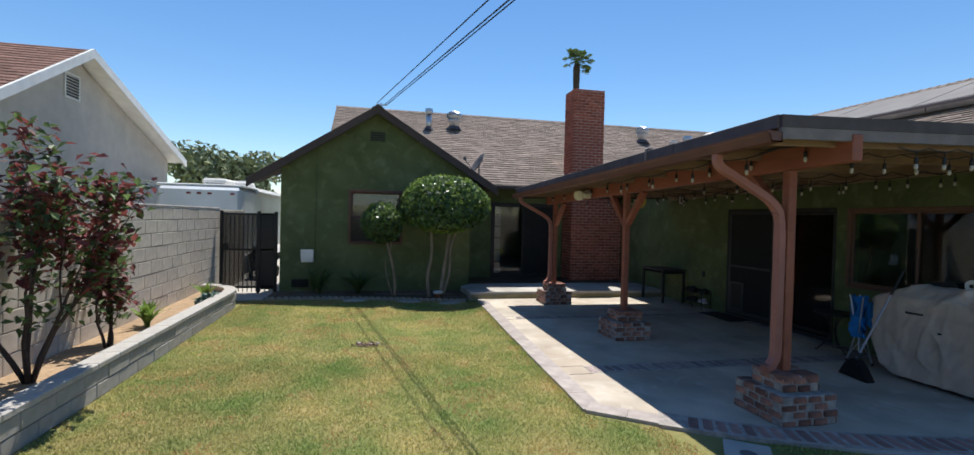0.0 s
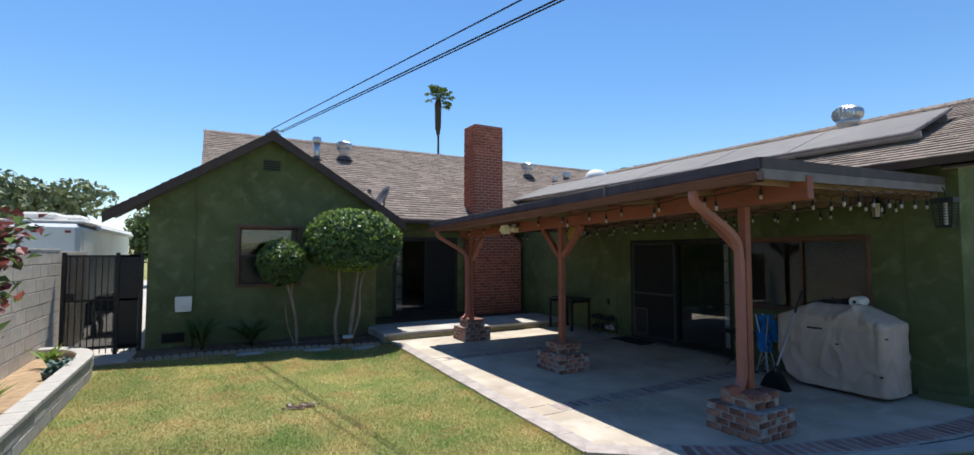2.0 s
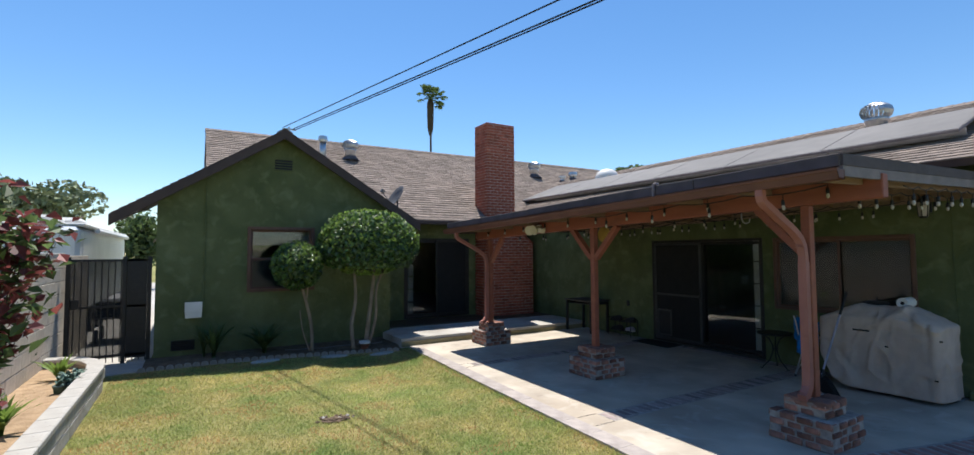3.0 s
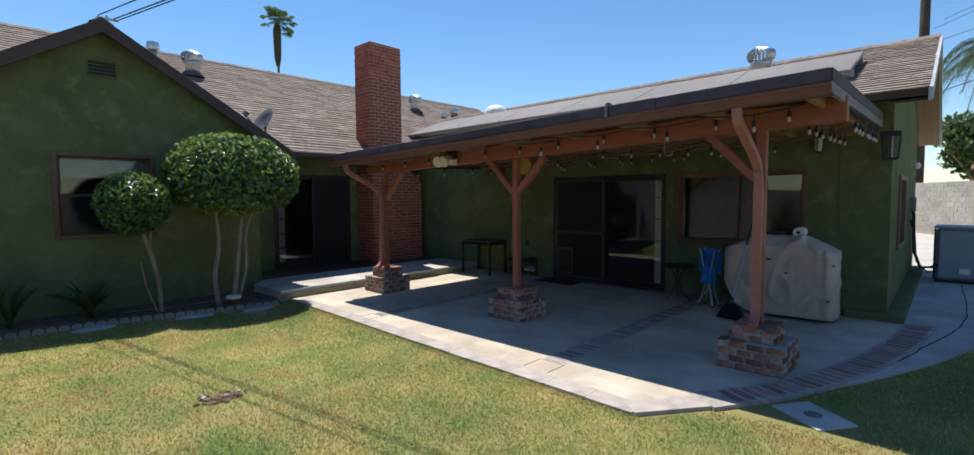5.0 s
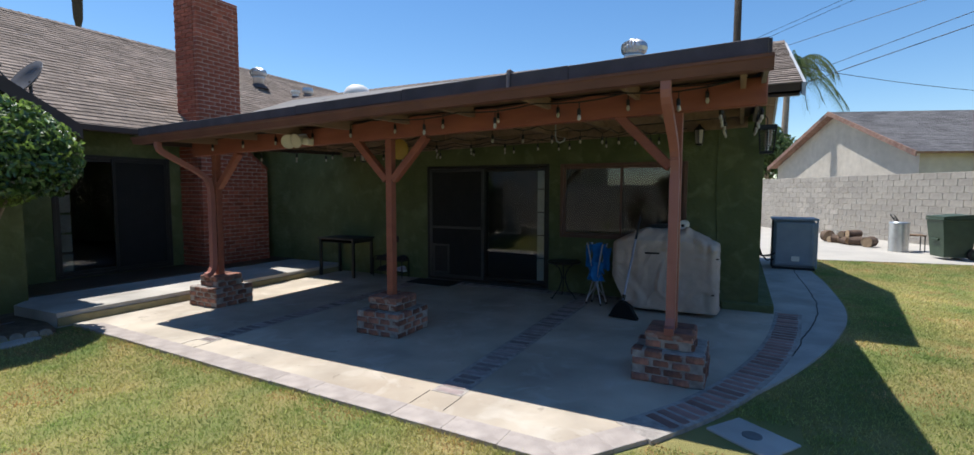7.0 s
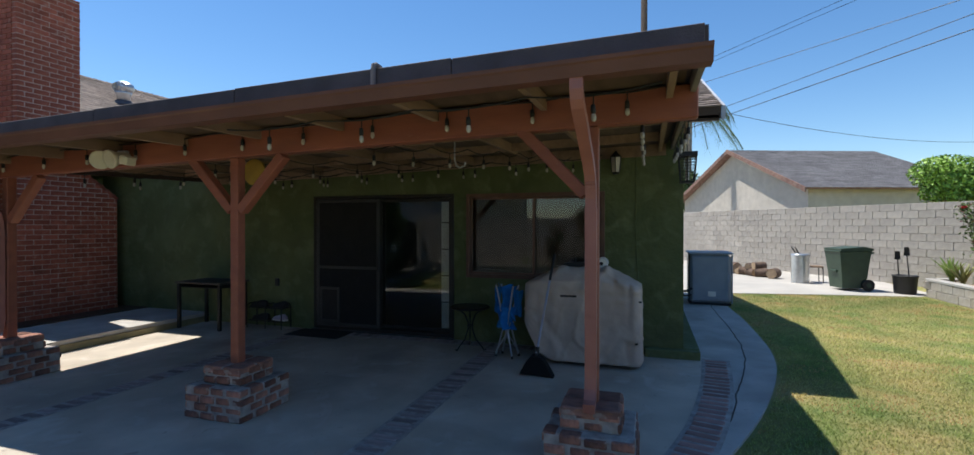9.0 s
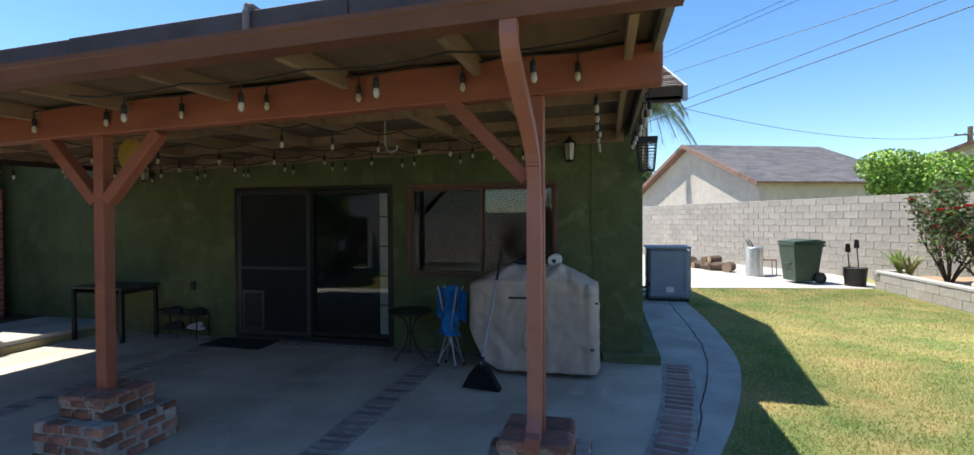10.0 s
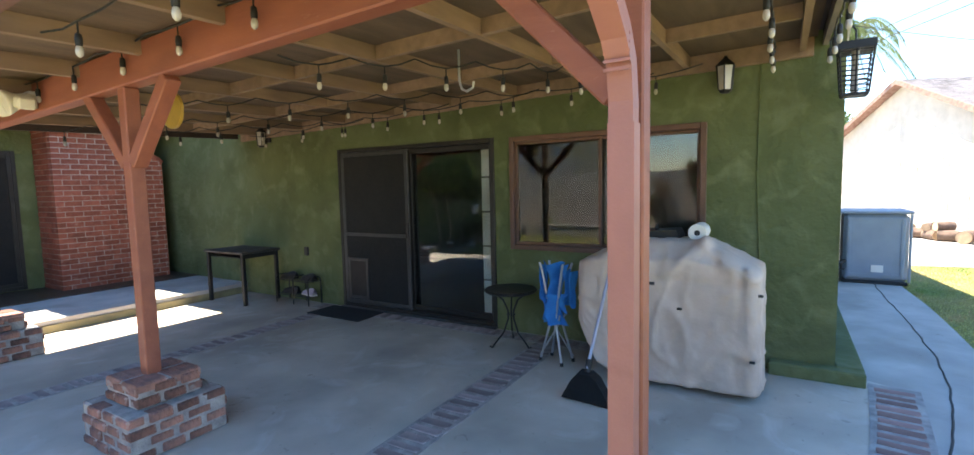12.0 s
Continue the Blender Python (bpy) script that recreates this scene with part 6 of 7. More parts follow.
def rose_bush(x, y, z, height, spread, stems, leaves, seed, label, red, bloom, reach):
    """A leggy rose: branching woody canes with loose leaves at their ends."""
    t = thing("rose_bush", label, "rose bush", at=Matrix.Translation((x, y, z)))
    R = random.Random(seed)
    tips = []
    trunk = MB()

    def grow(p, d, L, r0, depth):
        pts, q = [p], p
        dd = d.copy()
        for k in range(4):
            dd = (dd + Vector((R.uniform(-0.28, 0.28), R.uniform(-0.28, 0.28), R.uniform(-0.05, 0.22)))).normalized()
            q = q + dd * L / 4
            pts.append(q)
            if depth < 2 or k > 1:
                tips.append((q.copy(), depth))
        trunk.tube(pts, [r0 * (1 - 0.13 * i) * (1.0 if depth == 0 else 0.75) for i in range(5)], 7 if depth < 2 else 5)
        if depth < 3:
            for i in range(2 if depth else 3):
                e = Vector((R.uniform(-1, 1), R.uniform(-1, 1), R.uniform(0.2, 1.0))).normalized()
                grow(pts[R.choice((2, 3, 4))], (dd + e * 0.8).normalized(), L * R.uniform(0.55, 0.8), r0 * 0.55, depth + 1)
    for i in range(stems):
        a_ = 2 * math.pi * i / stems + R.uniform(-0.4, 0.4)
        grow(Vector((0.04 * math.cos(a_), 0.04 * math.sin(a_), 0)), Vector((math.cos(a_) * spread, math.sin(a_) * spread, 1)).normalized(), height * R.uniform(0.42, 0.6), 0.036 * height / 1.9, 0)
    zs = max(q.z for q, _ in tips)
    k_ = height / zs
    kh = reach / max(math.hypot(q.x, q.y) for q, _ in tips)
    trunk.v = [(p[0] * kh, p[1] * kh, p[2] * k_) for p in trunk.v]
    part("woody_stem", trunk, BARKD, t, smooth=True)
    low = [q for q, d_ in tips if d_ >= 1]
    for nm, material, share, cut in (("leaves", LEAFG, 1 - red, 0.0), ("young_leaves", LEAFR, red, 0.35)):
        n = int(leaves * share)
        mb = MB()
        pool = [q for q in low if q.z / zs >= cut]
        for i in range(n):
            q = R.choice(pool)
            c_ = Vector((q.x * kh, q.y * kh, q.z * k_)) + Vector((R.gauss(0, 0.07), R.gauss(0, 0.07), R.gauss(0, 0.07)))
            m = Matrix.Translation(c_) @ Euler((R.uniform(-0.9, 0.9), R.uniform(-0.9, 0.9), R.uniform(0, 6.28))).to_matrix().to_4x4()
            s_ = R.uniform(0.032, 0.062)
            mb.add([m @ Vector(v_) for v_ in ((-s_, 0, 0), (-s_ * 0.2, s_ * 0.6, 0.25 * s_), (s_ * 1.1, 0, -0.1 * s_), (-s_ * 0.2, -s_ * 0.6, 0.25 * s_))], [(0, 1, 2), (0, 2, 3)])
        if n:
            part(nm, mb, material, t)
    for i in range(bloom):
        q = R.choice([q for q in low if q.z / zs > 0.5])
        c_ = Vector((q.x * kh, q.y * kh, q.z * k_ + 0.04))
        mb = MB()
        for k in range(14):
            a_, rr2 = k * 2.4, 0.012 + 0.003 * k
            m = Matrix.Translation(c_) @ Matrix.Rotation(a_, 4, "Z") @ Matrix.Translation((rr2, 0, 0.02)) @ Matrix.Rotation(0.25 + 0.05 * k, 4, "Y")
            mb.add([m @ Vector(v_) for v_ in ((0, -0.028, -0.02), (0, 0.028, -0.02), (0.012, 0.03, 0.025), (0.018, 0, 0.035), (0.012, -0.03, 0.025))], [(0, 1, 2, 3, 4)])
        part("bloom", mb, PETAL, t, "red rose bloom")
    return t


rose_bush(-2.78, 5.35, 0.2, 2.25, 0.42, 5, 2300, 21, "leggy rose bush with dark red young leaves", 0.5, 0, 0.88)
rose_bush(-2.72, 6.55, 0.2, 1.4, 0.2, 3, 700, 22, "slender rose cane with red young leaves", 0.5, 0, 0.42)
rose_bush(12.9, -2.95, 0.28, 2.1, 0.6, 7, 2300, 23, "large rose bush with a few red blooms", 0.12, 9, 0.95)
rose_bush(11.8, -2.95, 0.28, 1.9, 0.6, 6, 1700, 24, "rose bush with red blooms", 0.12, 6, 0.85)
st_ = thing("garden_statue", "small pale stone garden figure on the planter", "statue")
part("figure", MB().lathe([(0.09, 0.0), (0.1, 0.03), (0.07, 0.1), (0.085, 0.17), (0.05, 0.22), (0.06, 0.27), (0.05, 0.31), (0.01, 0.335)], (11.4, -2.52, 0.28), 16), CREAMW, st_, smooth=True)

# ---- small things at the bed ----
R = random.Random(2)
pts = edge
path = []
for i in range(len(pts) - 1):
    n = max(1, int((pts[i + 1] - pts[i]).length / 0.02))
    path += [pts[i].lerp(pts[i + 1], j / n) for j in range(n)]
one = MB()
prof_ = [(-0.055, 0.0), (0.055, 0.0), (0.055, 0.05)] + [(0.055 * math.cos(a_ * math.pi / 6), 0.06 + 0.045 * math.sin(a_ * math.pi / 6)) for a_ in range(7)] + [(-0.055, 0.05)]
one.prism(prof_, -0.025, 0.025, "y")
one_me = one.mesh("scallop", mat("grey_cast_concrete", (0.4, 0.355, 0.3), (0.27, 0.24, 0.205), rough=0.95, scale=15, bump=0.4, rand=0.12))
edg = tagged(thing("bed_edging", "scalloped grey concrete edging along the bed", "edging"), kind="structure")
last = None
for i, p_ in enumerate(path):
    if last is None or (p_ - last).length >= 0.113:
        nx = path[min(i + 3, len(path) - 1)] - path[max(i - 3, 0)]
        piece("scallop", one_me, edg, Matrix.Translation((p_.x, p_.y - 0.03, -0.035)) @ Matrix.Rotation(math.atan2(nx.y, nx.x), 4, "Z"))
        last = p_
po = thing("flower_pot", "small terracotta and white flower pot at the bed's edge", "flower pot", at=Matrix.Translation((1.52, 10.75, 0.05)))
part("pot", MB().lathe([(0.07, 0.0), (0.09, 0.1), (0.1, 0.1), (0.1, 0.13), (0.085, 0.13), (0.075, 0.06)], n=20), TERRA, po, smooth=True)
part("band", MB().lathe([(0.092, 0.085), (0.103, 0.1), (0.103, 0.132), (0.098, 0.133)], n=20), WHITEP, po, smooth=True)
for x, y, a_ in ((-0.2, 10.72, 0.1), (0.9, 10.5, -0.2), (1.7, 10.28, 0.2)):
    stn = MB().lathe([(0.2, 0.0), (0.2, 0.012), (0.185, 0.02)], (0, 0, 0), 14)
    o_ = tagged(part("stepping_stone", stn, CONC2), "flat grey stepping stone in the grass", "stone")
    o_.matrix_basis = Matrix.Translation((x, y, 0.0)) @ Matrix.Rotation(a_, 4, "Z") @ Matrix.Diagonal((1.2, 0.6, 1, 1))
ho = thing("garden_hose", "thin pale hose lying along the bed", "hose")
part("hose", MB().tube(spline([(0.2, 11.3, 0.06), (0.8, 11.15, 0.062), (1.2, 11.2, 0.06), (1.7, 11.1, 0.06), (2.0, 11.15, 0.06)], 6), 0.008, 6), GREYB, ho, smooth=True)
# lawn hole with stones, and the drain paver
hl = thing("sprinkler_hole", "bare soil hollow with stones in the lawn", "hole")
pit = MB()
N = 18
vs = [(0.1 + 0.15 * (1 + 0.7 * noise.noise((math.cos(k), math.sin(k), 5))) * math.cos(2 * math.pi * k / N), 7.1 + 0.1 * (1 + 0.7 * noise.noise((math.cos(k), math.sin(k), 9))) * math.sin(2 * math.pi * k / N), 0.012) for k in range(N)]
pit.add(vs + [(0.1, 7.1, 0.004)], [(k, (k + 1) % N, N) for k in range(N)])
part("soil", pit, SOIL, hl)
for i in range(46):
    a_, rr2, s_ = R.uniform(0, 6.28), R.uniform(0, 0.24) ** 1.1, R.uniform(0.008, 0.03)
    mb = MB().lathe([(0.2 * s_, -0.4 * s_), (0.9 * s_, -0.1 * s_), (s_, 0.2 * s_), (0.6 * s_, 0.55 * s_), (0.05 * s_, 0.65 * s_)], (0.1 + rr2 * math.cos(a_), 7.1 + rr2 * 0.65 * math.sin(a_), 0.01), 7)
    part("clod", mb, CONC2 if i % 9 == 0 else SOIL, hl)
dr = thing("drain_paver", "square concrete paver with a round drain beside the patio", "drain", at=Matrix.Translation((2.99, 3.42, 0.0)) @ Matrix.Rotation(radians(-36), 4, "Z"))
part("paver", MB().box(-0.17, 0.17, -0.22, 0.22, -0.05, 0.014, c=0.006), CONC2, dr)
part("grate", MB().lathe([(0.062, 0.012), (0.062, 0.017), (0.05, 0.019), (0.015, 0.016)], n=22), mat("grey_grate", (0.16, 0.16, 0.16), rough=0.6), dr)

# ---- neighbours and distance ----
def gable_house(name, label, origin, turn, hw0, hw1, L, z_e, z_r, wall_m, roof_m, fascia_m, over=0.45, tab=0.5, step=0.2):
    """A plain gabled house: ridge along its own +y, gable face at y = 0, slopes to x = -hw0 and +hw1."""
    h = thing(name, label, "house", at=Matrix.Translation((*origin, 0)) @ Matrix.Rotation(radians(turn), 4, "Z"))
    k0, k1 = (z_r - z_e) / hw0, (z_r - z_e) / hw1
    poly = [(-hw0 + over, -0.2), (hw1 - over, -0.2), (hw1 - over, z_e + k1 * over - 0.15), (0, z_r - 0.15), (-hw0 + over, z_e + k0 * over - 0.15)]
    part("wall", MB().prism(poly, 0.0, L, "y"), wall_m, h, "rough stucco wall")
    for s, hw in ((-1, hw0), (1, hw1)):
        k = (z_r - z_e) / hw
        o_, u_ = ((-hw, L + 0.3, z_e), (0, -1, 0)) if s < 0 else ((hw, -0.4, z_e), (0, 1, 0))
        roof_plane("roof", o_, u_, (-s, 0, k), L + 0.7, math.hypot(hw, z_r - z_e), roof_m, "shingle roof slope", parent=h, tab=tab, step=step, under=fascia_m)
        vs = [(x_, y_, z_ - dz) for y_ in (-0.47, -0.41) for x_, z_ in ((0, z_r + 0.03), (s * hw, z_e + 0.02)) for dz in (0, 0.22)]
        part("barge_board", MB().add(vs, [(0, 1, 3, 2), (4, 6, 7, 5), (0, 4, 5, 1), (2, 3, 7, 6), (0, 2, 6, 4), (1, 5, 7, 3)]), fascia_m, h)
    return h


OCHRE = mat("worn_red_fascia", (0.2, 0.1, 0.075), (0.3, 0.2, 0.155), rough=0.8, scale=6, bump=0.2)
gable_house("neighbour_house", "cream stucco house with a grey shingle roof behind the block wall", (31.1, -0.86), 200.5, 6.8, 6.4, 7.7, 3.25, 5.8, CREAMW, SHINGLE2, OCHRE)
gable_house("far_house", "distant pale house with a grey roof", (33.0, -15.5), 250, 6.5, 6.5, 12.0, 3.2, 5.8, CREAMW, SHINGLE2, OCHRE, tab=0.8, step=0.4)
lh = gable_house("next_house", "cream stucco neighbour house with white barge boards and an attic vent", (-6.9, 13.9), 90, 3.6, 6.0, 9.0, 3.55, 5.55, CREAMW, SHINGLE3, WHITEP, over=0.4)
part("attic_vent", frame_mb("y", -0.03, -0.001, -0.3, 0.3, 4.35, 4.95, 0.04), WHITEP, lh)
for k in range(7):
    part("vent_slat", MB().box(-0.26, 0.26, -0.02, -0.004, 4.41 + k * 0.07, 4.44 + k * 0.07), BLACKP, lh)

rv = thing("travel_trailer", "white travel trailer parked behind the block wall", "trailer", at=Matrix.Translation((0.38, 0, 0)))
RVW = mat("white_fibreglass", (0.72, 0.74, 0.77), (0.66, 0.68, 0.71), rough=0.4, scale=3, bump=0.02)
part("body", MB().box(-5.7, -3.7, 14.5, 22.0, 0.6, 2.42, c=0.08), RVW, rv)
for k in range(22):
    part("corrugation", MB().box(-3.698, -3.686, 14.8, 21.9, 0.7 + k * 0.072, 0.74 + k * 0.072), RVW, rv)
part("roof", MB().box(-5.75, -3.64, 14.6, 22.1, 2.425, 2.5, c=0.03), WHITEP, rv)
part("roof_vent", MB().box(-4.8, -4.2, 15.0, 16.0, 2.505, 2.68, c=0.06), WHITEP, rv)
part("air_unit", MB().box(-4.7, -4.1, 17.0, 18.0, 2.505, 2.75, c=0.08), WHITEP, rv)
part("awning", MB().tube([(-3.62, 16.0, 2.38), (-3.62, 21.8, 2.38)], 0.06, 10), WHITEP, rv)
for x in (-5.0, -4.75, -4.5, -3.95):
    part("marker_lamp", MB().box(x, x + 0.1, 14.485, 14.499, 2.22, 2.27), mat("red_lens", (0.25, 0.03, 0.03), rough=0.3, bump=0) if x == -5.0 else bpy.data.materials["red_lens"], rv)
for y in (16.6, 17.5):
    for x in (-5.6, -3.86):
        wh = part("wheel", MB().tube([(x, y, 0.36), (x + 0.14, y, 0.36)], 0.36, 20), BLACKP, rv)
        part("rim", MB().tube([(x - 0.006, y, 0.36), (x + 0.146, y, 0.36)], 0.2, 18), WHITEP, wh)
ct = thing("utility_cart", "dark metal utility cart standing behind the gate", "cart", at=Matrix.Translation((-2.72, 14.6, 0.02)))
part("tray", MB().box(-0.3, 0.3, -0.55, 0.55, 0.5, 0.53, c=0.008).box(-0.3, -0.28, -0.55, 0.55, 0.53, 0.66).box(0.28, 0.3, -0.55, 0.55, 0.53, 0.66), IRON, ct)
part("crate", MB().box(-0.24, 0.22, -0.4, 0.3, 0.532, 0.86, c=0.02), BLACKP, ct, "black crate on the tray")
for cx_ in (-0.25, 0.25):
    for cy_ in (-0.48, 0.48):
        part("leg", MB().tube([(cx_, cy_, 0.5), (cx_ * 0.8, -cy_ * 0.4, 0.1)], 0.015, 6), IRON, ct)
    part("wheel", MB().tube([(cx_ - 0.03, -0.4, 0.14), (cx_ + 0.03, -0.4, 0.14)], 0.14, 18), BLACKP, ct)
    part("wheel", MB().tube([(cx_ - 0.03, 0.4, 0.14), (cx_ + 0.03, 0.4, 0.14)], 0.14, 18), BLACKP, ct)


def tree(x, y, z, rx, rz, n, size, seed, label, material, trunk_r=0.2):
    t = thing("tree", label, "tree", at=Matrix.Translation((x, y, 0)))
    part("trunk", MB().tube([(0, 0, -0.1), (0.1, 0, z * 0.4), (0, 0.1, z)], [trunk_r, trunk_r * 0.8, trunk_r * 0.4], 9), BARK, t, smooth=True)
    R = random.Random(seed)
    for k in range(6):
        a_ = k * 1.05
        part("limb", MB().tube([(0, 0, z * 0.55), (rx * 0.3 * math.cos(a_), rx * 0.3 * math.sin(a_), z * 0.8), (rx * 0.7 * math.cos(a_), rx * 0.7 * math.sin(a_), z + rz * 0.3 * R.uniform(-1, 1))], [trunk_r * 0.5, trunk_r * 0.3, 0.03], 7), BARK, t)
    for k in range(9):
        a_, q = R.uniform(0, 6.28), R.uniform(0.2, 0.62)
        c_ = (rx * q * math.cos(a_), rx * q * math.sin(a_), z + rz * R.uniform(-0.45, 0.55))
        f = R.uniform(0.38, 0.6)
        leaf_cloud("crown", c_, (rx * f, rx * f, rz * f), n // 9, size, material, t, seed * 10 + k, None, 0.7)
    return t


tree(-10.5, 39, 4.0, 4.5, 2.4, 7000, 0.22, 31, "broad dusty green tree beyond the trailer", mat("dusty_leaf", (0.24, 0.27, 0.14), (0.17, 0.2, 0.1), rough=0.7, bump=0.0, island=0.4), 0.3)
tree(-3.6, 33, 2.6, 1.6, 1.5, 2000, 0.16, 37, "small green tree beyond the side path", LEAFG, 0.12)
tree(31.5, 33.5, 8.0, 2.6, 1.6, 3000, 0.22, 32, "dark tree top beyond the roof", LEAFG, 0.25)
tree(43.5, 1.6, 4.6, 2.8, 2.3, 4000, 0.22, 33, "dark green tree beyond the neighbour's roof", LEAFG, 0.25)
tree(18.3, -5.2, 2.75, 1.6, 0.95, 26000, 0.06, 34, "bright green leafy tree behind the block wall", mat("lime_leaf", (0.27, 0.42, 0.06), (0.18, 0.3, 0.04), rough=0.5, bump=0.0, island=0.4), 0.12)
tree(-6.2, 1.5, 3.6, 2.0, 1.8, 5000, 0.12, 35, "leafy tree behind the side wall", LEAFG, 0.15)

fp = thing("fan_palm", "very tall thin fan palm with a shaggy skirt", "palm", at=Matrix.Translation((27.9, 67.0, 0)))
part("trunk", MB().tube([(0.3, 0, -0.1), (0.1, 0, 12), (0, 0, 24)], [0.2, 0.16, 0.14], 10), PALMT, fp, smooth=True)
part("skirt", MB().lathe([(0.2, 18.9), (0.42, 20), (0.48, 22), (0.5, 23.6), (0.3, 24.3)], n=14), PALMT, fp, "brown skirt of dead fronds")
R = random.Random(41)
for i in range(34):
    a_, el = R.uniform(0, 6.28), R.uniform(-0.5, 1.2)
    if 1.4 < a_ < 2.2:
        continue
    L = R.uniform(1.2, 1.9)
    d_ = Vector((math.cos(a_) * math.cos(el), math.sin(a_) * math.cos(el), math.sin(el)))
    c_ = Vector((0, 0, 24.4)) + d_ * L
    mb = MB().tube([(0, 0, 24.3), c_], 0.03, 4)
    s_ = d_.cross(Vector((0, 0, 1))).normalized()
    u_ = s_.cross(d_).normalized()
    for k in range(12):
        b_ = (k / 11 - 0.5) * 3.6
        e = d_ * math.cos(b_) + s_ * math.sin(b_)
        tip = c_ + e * 0.85 - Vector((0, 0, 0.2))
        mb.add([c_, c_ + e * 0.45 + u_ * 0.07 + s_ * 0.08, tip, c_ + e * 0.45 - s_ * 0.08], [(0, 1, 2), (0, 2, 3)])
    part("frond", mb, PALMF, fp)

qp = thing("feather_palm", "tall palm with drooping feathery fronds", "palm", at=Matrix.Translation((43.5, 0.6, 0)))
part("trunk", MB().tube([(0, 0, -0.1), (0, 0.1, 5), (0, 0, 10.6)], [0.3, 0.24, 0.2], 10), BARK, qp, smooth=True)
for i in range(32):
    a_, el = i * 2.4, R.uniform(0.1, 1.2)
    L = R.uniform(3.8, 5.4)
    h_ = Vector((math.cos(a_), math.sin(a_), 0))
    rach = [Vector((0, 0, 10.6)) + h_ * L * math.cos(el) * t_ + Vector((0, 0, L * (math.sin(el) * t_ - 0.95 * t_ ** 2.2))) for t_ in [k / 10 for k in range(11)]]
    mb = MB().tube(rach, 0.025, 4)
    s_ = Vector((-h_.y, h_.x, 0))
    for k in range(2, 46):
        t_ = k / 46 * 10
        p_ = rach[int(t_)].lerp(rach[min(int(t_) + 1, 10)], t_ % 1)
        for sd in (-1, 1):
            tip = p_ + s_ * sd * 0.38 + h_ * 0.2 + Vector((0, 0, -0.75 - 0.4 * R.random()))
            mb.add([p_ + h_ * 0.016, p_ - h_ * 0.016, tip], [(0, 1, 2)])
    part("frond", mb, PALMF, qp)


def utility_pole(x, y, h, label):
    p_ = thing("utility_pole", label, "utility pole", at=Matrix.Translation((x, y, 0)))
    part("pole", MB().tube([(0, 0, -0.1), (0, 0, h)], [0.24, 0.19], 12), PALMT, p_, smooth=True)
    part("crossarm", MB().box(-0.05, 0.05, -1.2, 1.2, h - 0.8, h - 0.68), LOGW, p_)
    for y_ in (-1.1, -0.4, 0.4, 1.1):
        part("insulator", MB().lathe([(0.04, h - 0.68), (0.05, h - 0.62), (0.03, h - 0.55)], (0, y_, 0), 8), BLACKP, p_)


utility_pole(32.7, 4.0, 19.0, "dark brown wooden utility pole")
utility_pole(55.2, -28.3, 9.9, "distant wooden utility pole with a crossarm")


def wire(a_, b_, sag, r_, label):
    a_, b_ = Vector(a_), Vector(b_)
    w = thing("overhead_wire", label, "wire", "overhead wires")
    part("line", MB().tube([a_.lerp(b_, k / 20) - Vector((0, 0, 4 * sag * (k / 20) * (1 - k / 20))) for k in range(21)], r_, 5), BLACKP, w)


EYE9 = Vector((0.78, 3.66, 1.6))
for da, db, la, lb, r_ in (((0.965, -0.117, 0.233), (0.885, -0.385, 0.26), 28, 60, 0.012), ((0.951, -0.095, 0.295), (0.883, -0.305, 0.356), 28, 26, 0.01),
                          ((0.951, -0.095, 0.287), (0.87, -0.335, 0.354), 28, 26, 0.01), ((0.96, -0.106, 0.261), (0.841, -0.436, 0.319), 28, 23, 0.014), ((0.977, -0.096, 0.188), (0.842, -0.46, 0.282), 28, 22, 0.018),
                          ((0.974, -0.103, 0.205), (0.842, -0.44, 0.297), 28, 22, 0.014)):
    A_, B_ = EYE9 + Vector(da) * la, EYE9 + Vector(db) * lb
    if lb == 60:
        A_, B_ = EYE9 + Vector((0.968, -0.127, 0.216)) * 30, Vector((55.2, -28.3, 9.2))
        wire(A_ - (B_ - A_) * 0.1, B_, 1.2, 0.016, "thin black service wire")
        continue
    wire(A_ - (B_ - A_) * 0.42, B_ + (B_ - A_) * 1.6, 0.0, r_, "black overhead power wire")
for o_, d_, r_ in (((0.16, 11.62, 4.28), (0.167, -0.9849, -0.0452), 0.008), ((0.34, 11.62, 4.27), (0.1585, -0.9859, -0.0533), 0.009), ((0.37, 11.62, 4.25), (0.1621, -0.9855, -0.0496), 0.008)):
    o2 = Vector(o_) + Vector(d_) * 11
    wire(o_, o2, 0.0, r_, "black service wire dropping to the house")
    wire(o2, o2 + Vector((1.6, -14, 2.6)), 0.0, r_, "black service wire above the yard")
mast = thing("service_mast", "short grey service bracket at the gable ridge", "mast")
part("pipe", MB().tube([(0.26, 11.64, 4.1), (0.26, 11.64, 4.3)], 0.02, 10), GALV, mast)
part("bracket", MB().box(0.14, 0.39, 11.62, 11.65, 4.24, 4.27), GALV, mast)

# ---- small pieces: bricks, kerb, paving strips ----
def brick_mesh(name, l, d, h, material, c=0.005):
    return MB().box(-l / 2, l / 2, -d / 2, d / 2, 0, h, c=c).mesh(name, material)


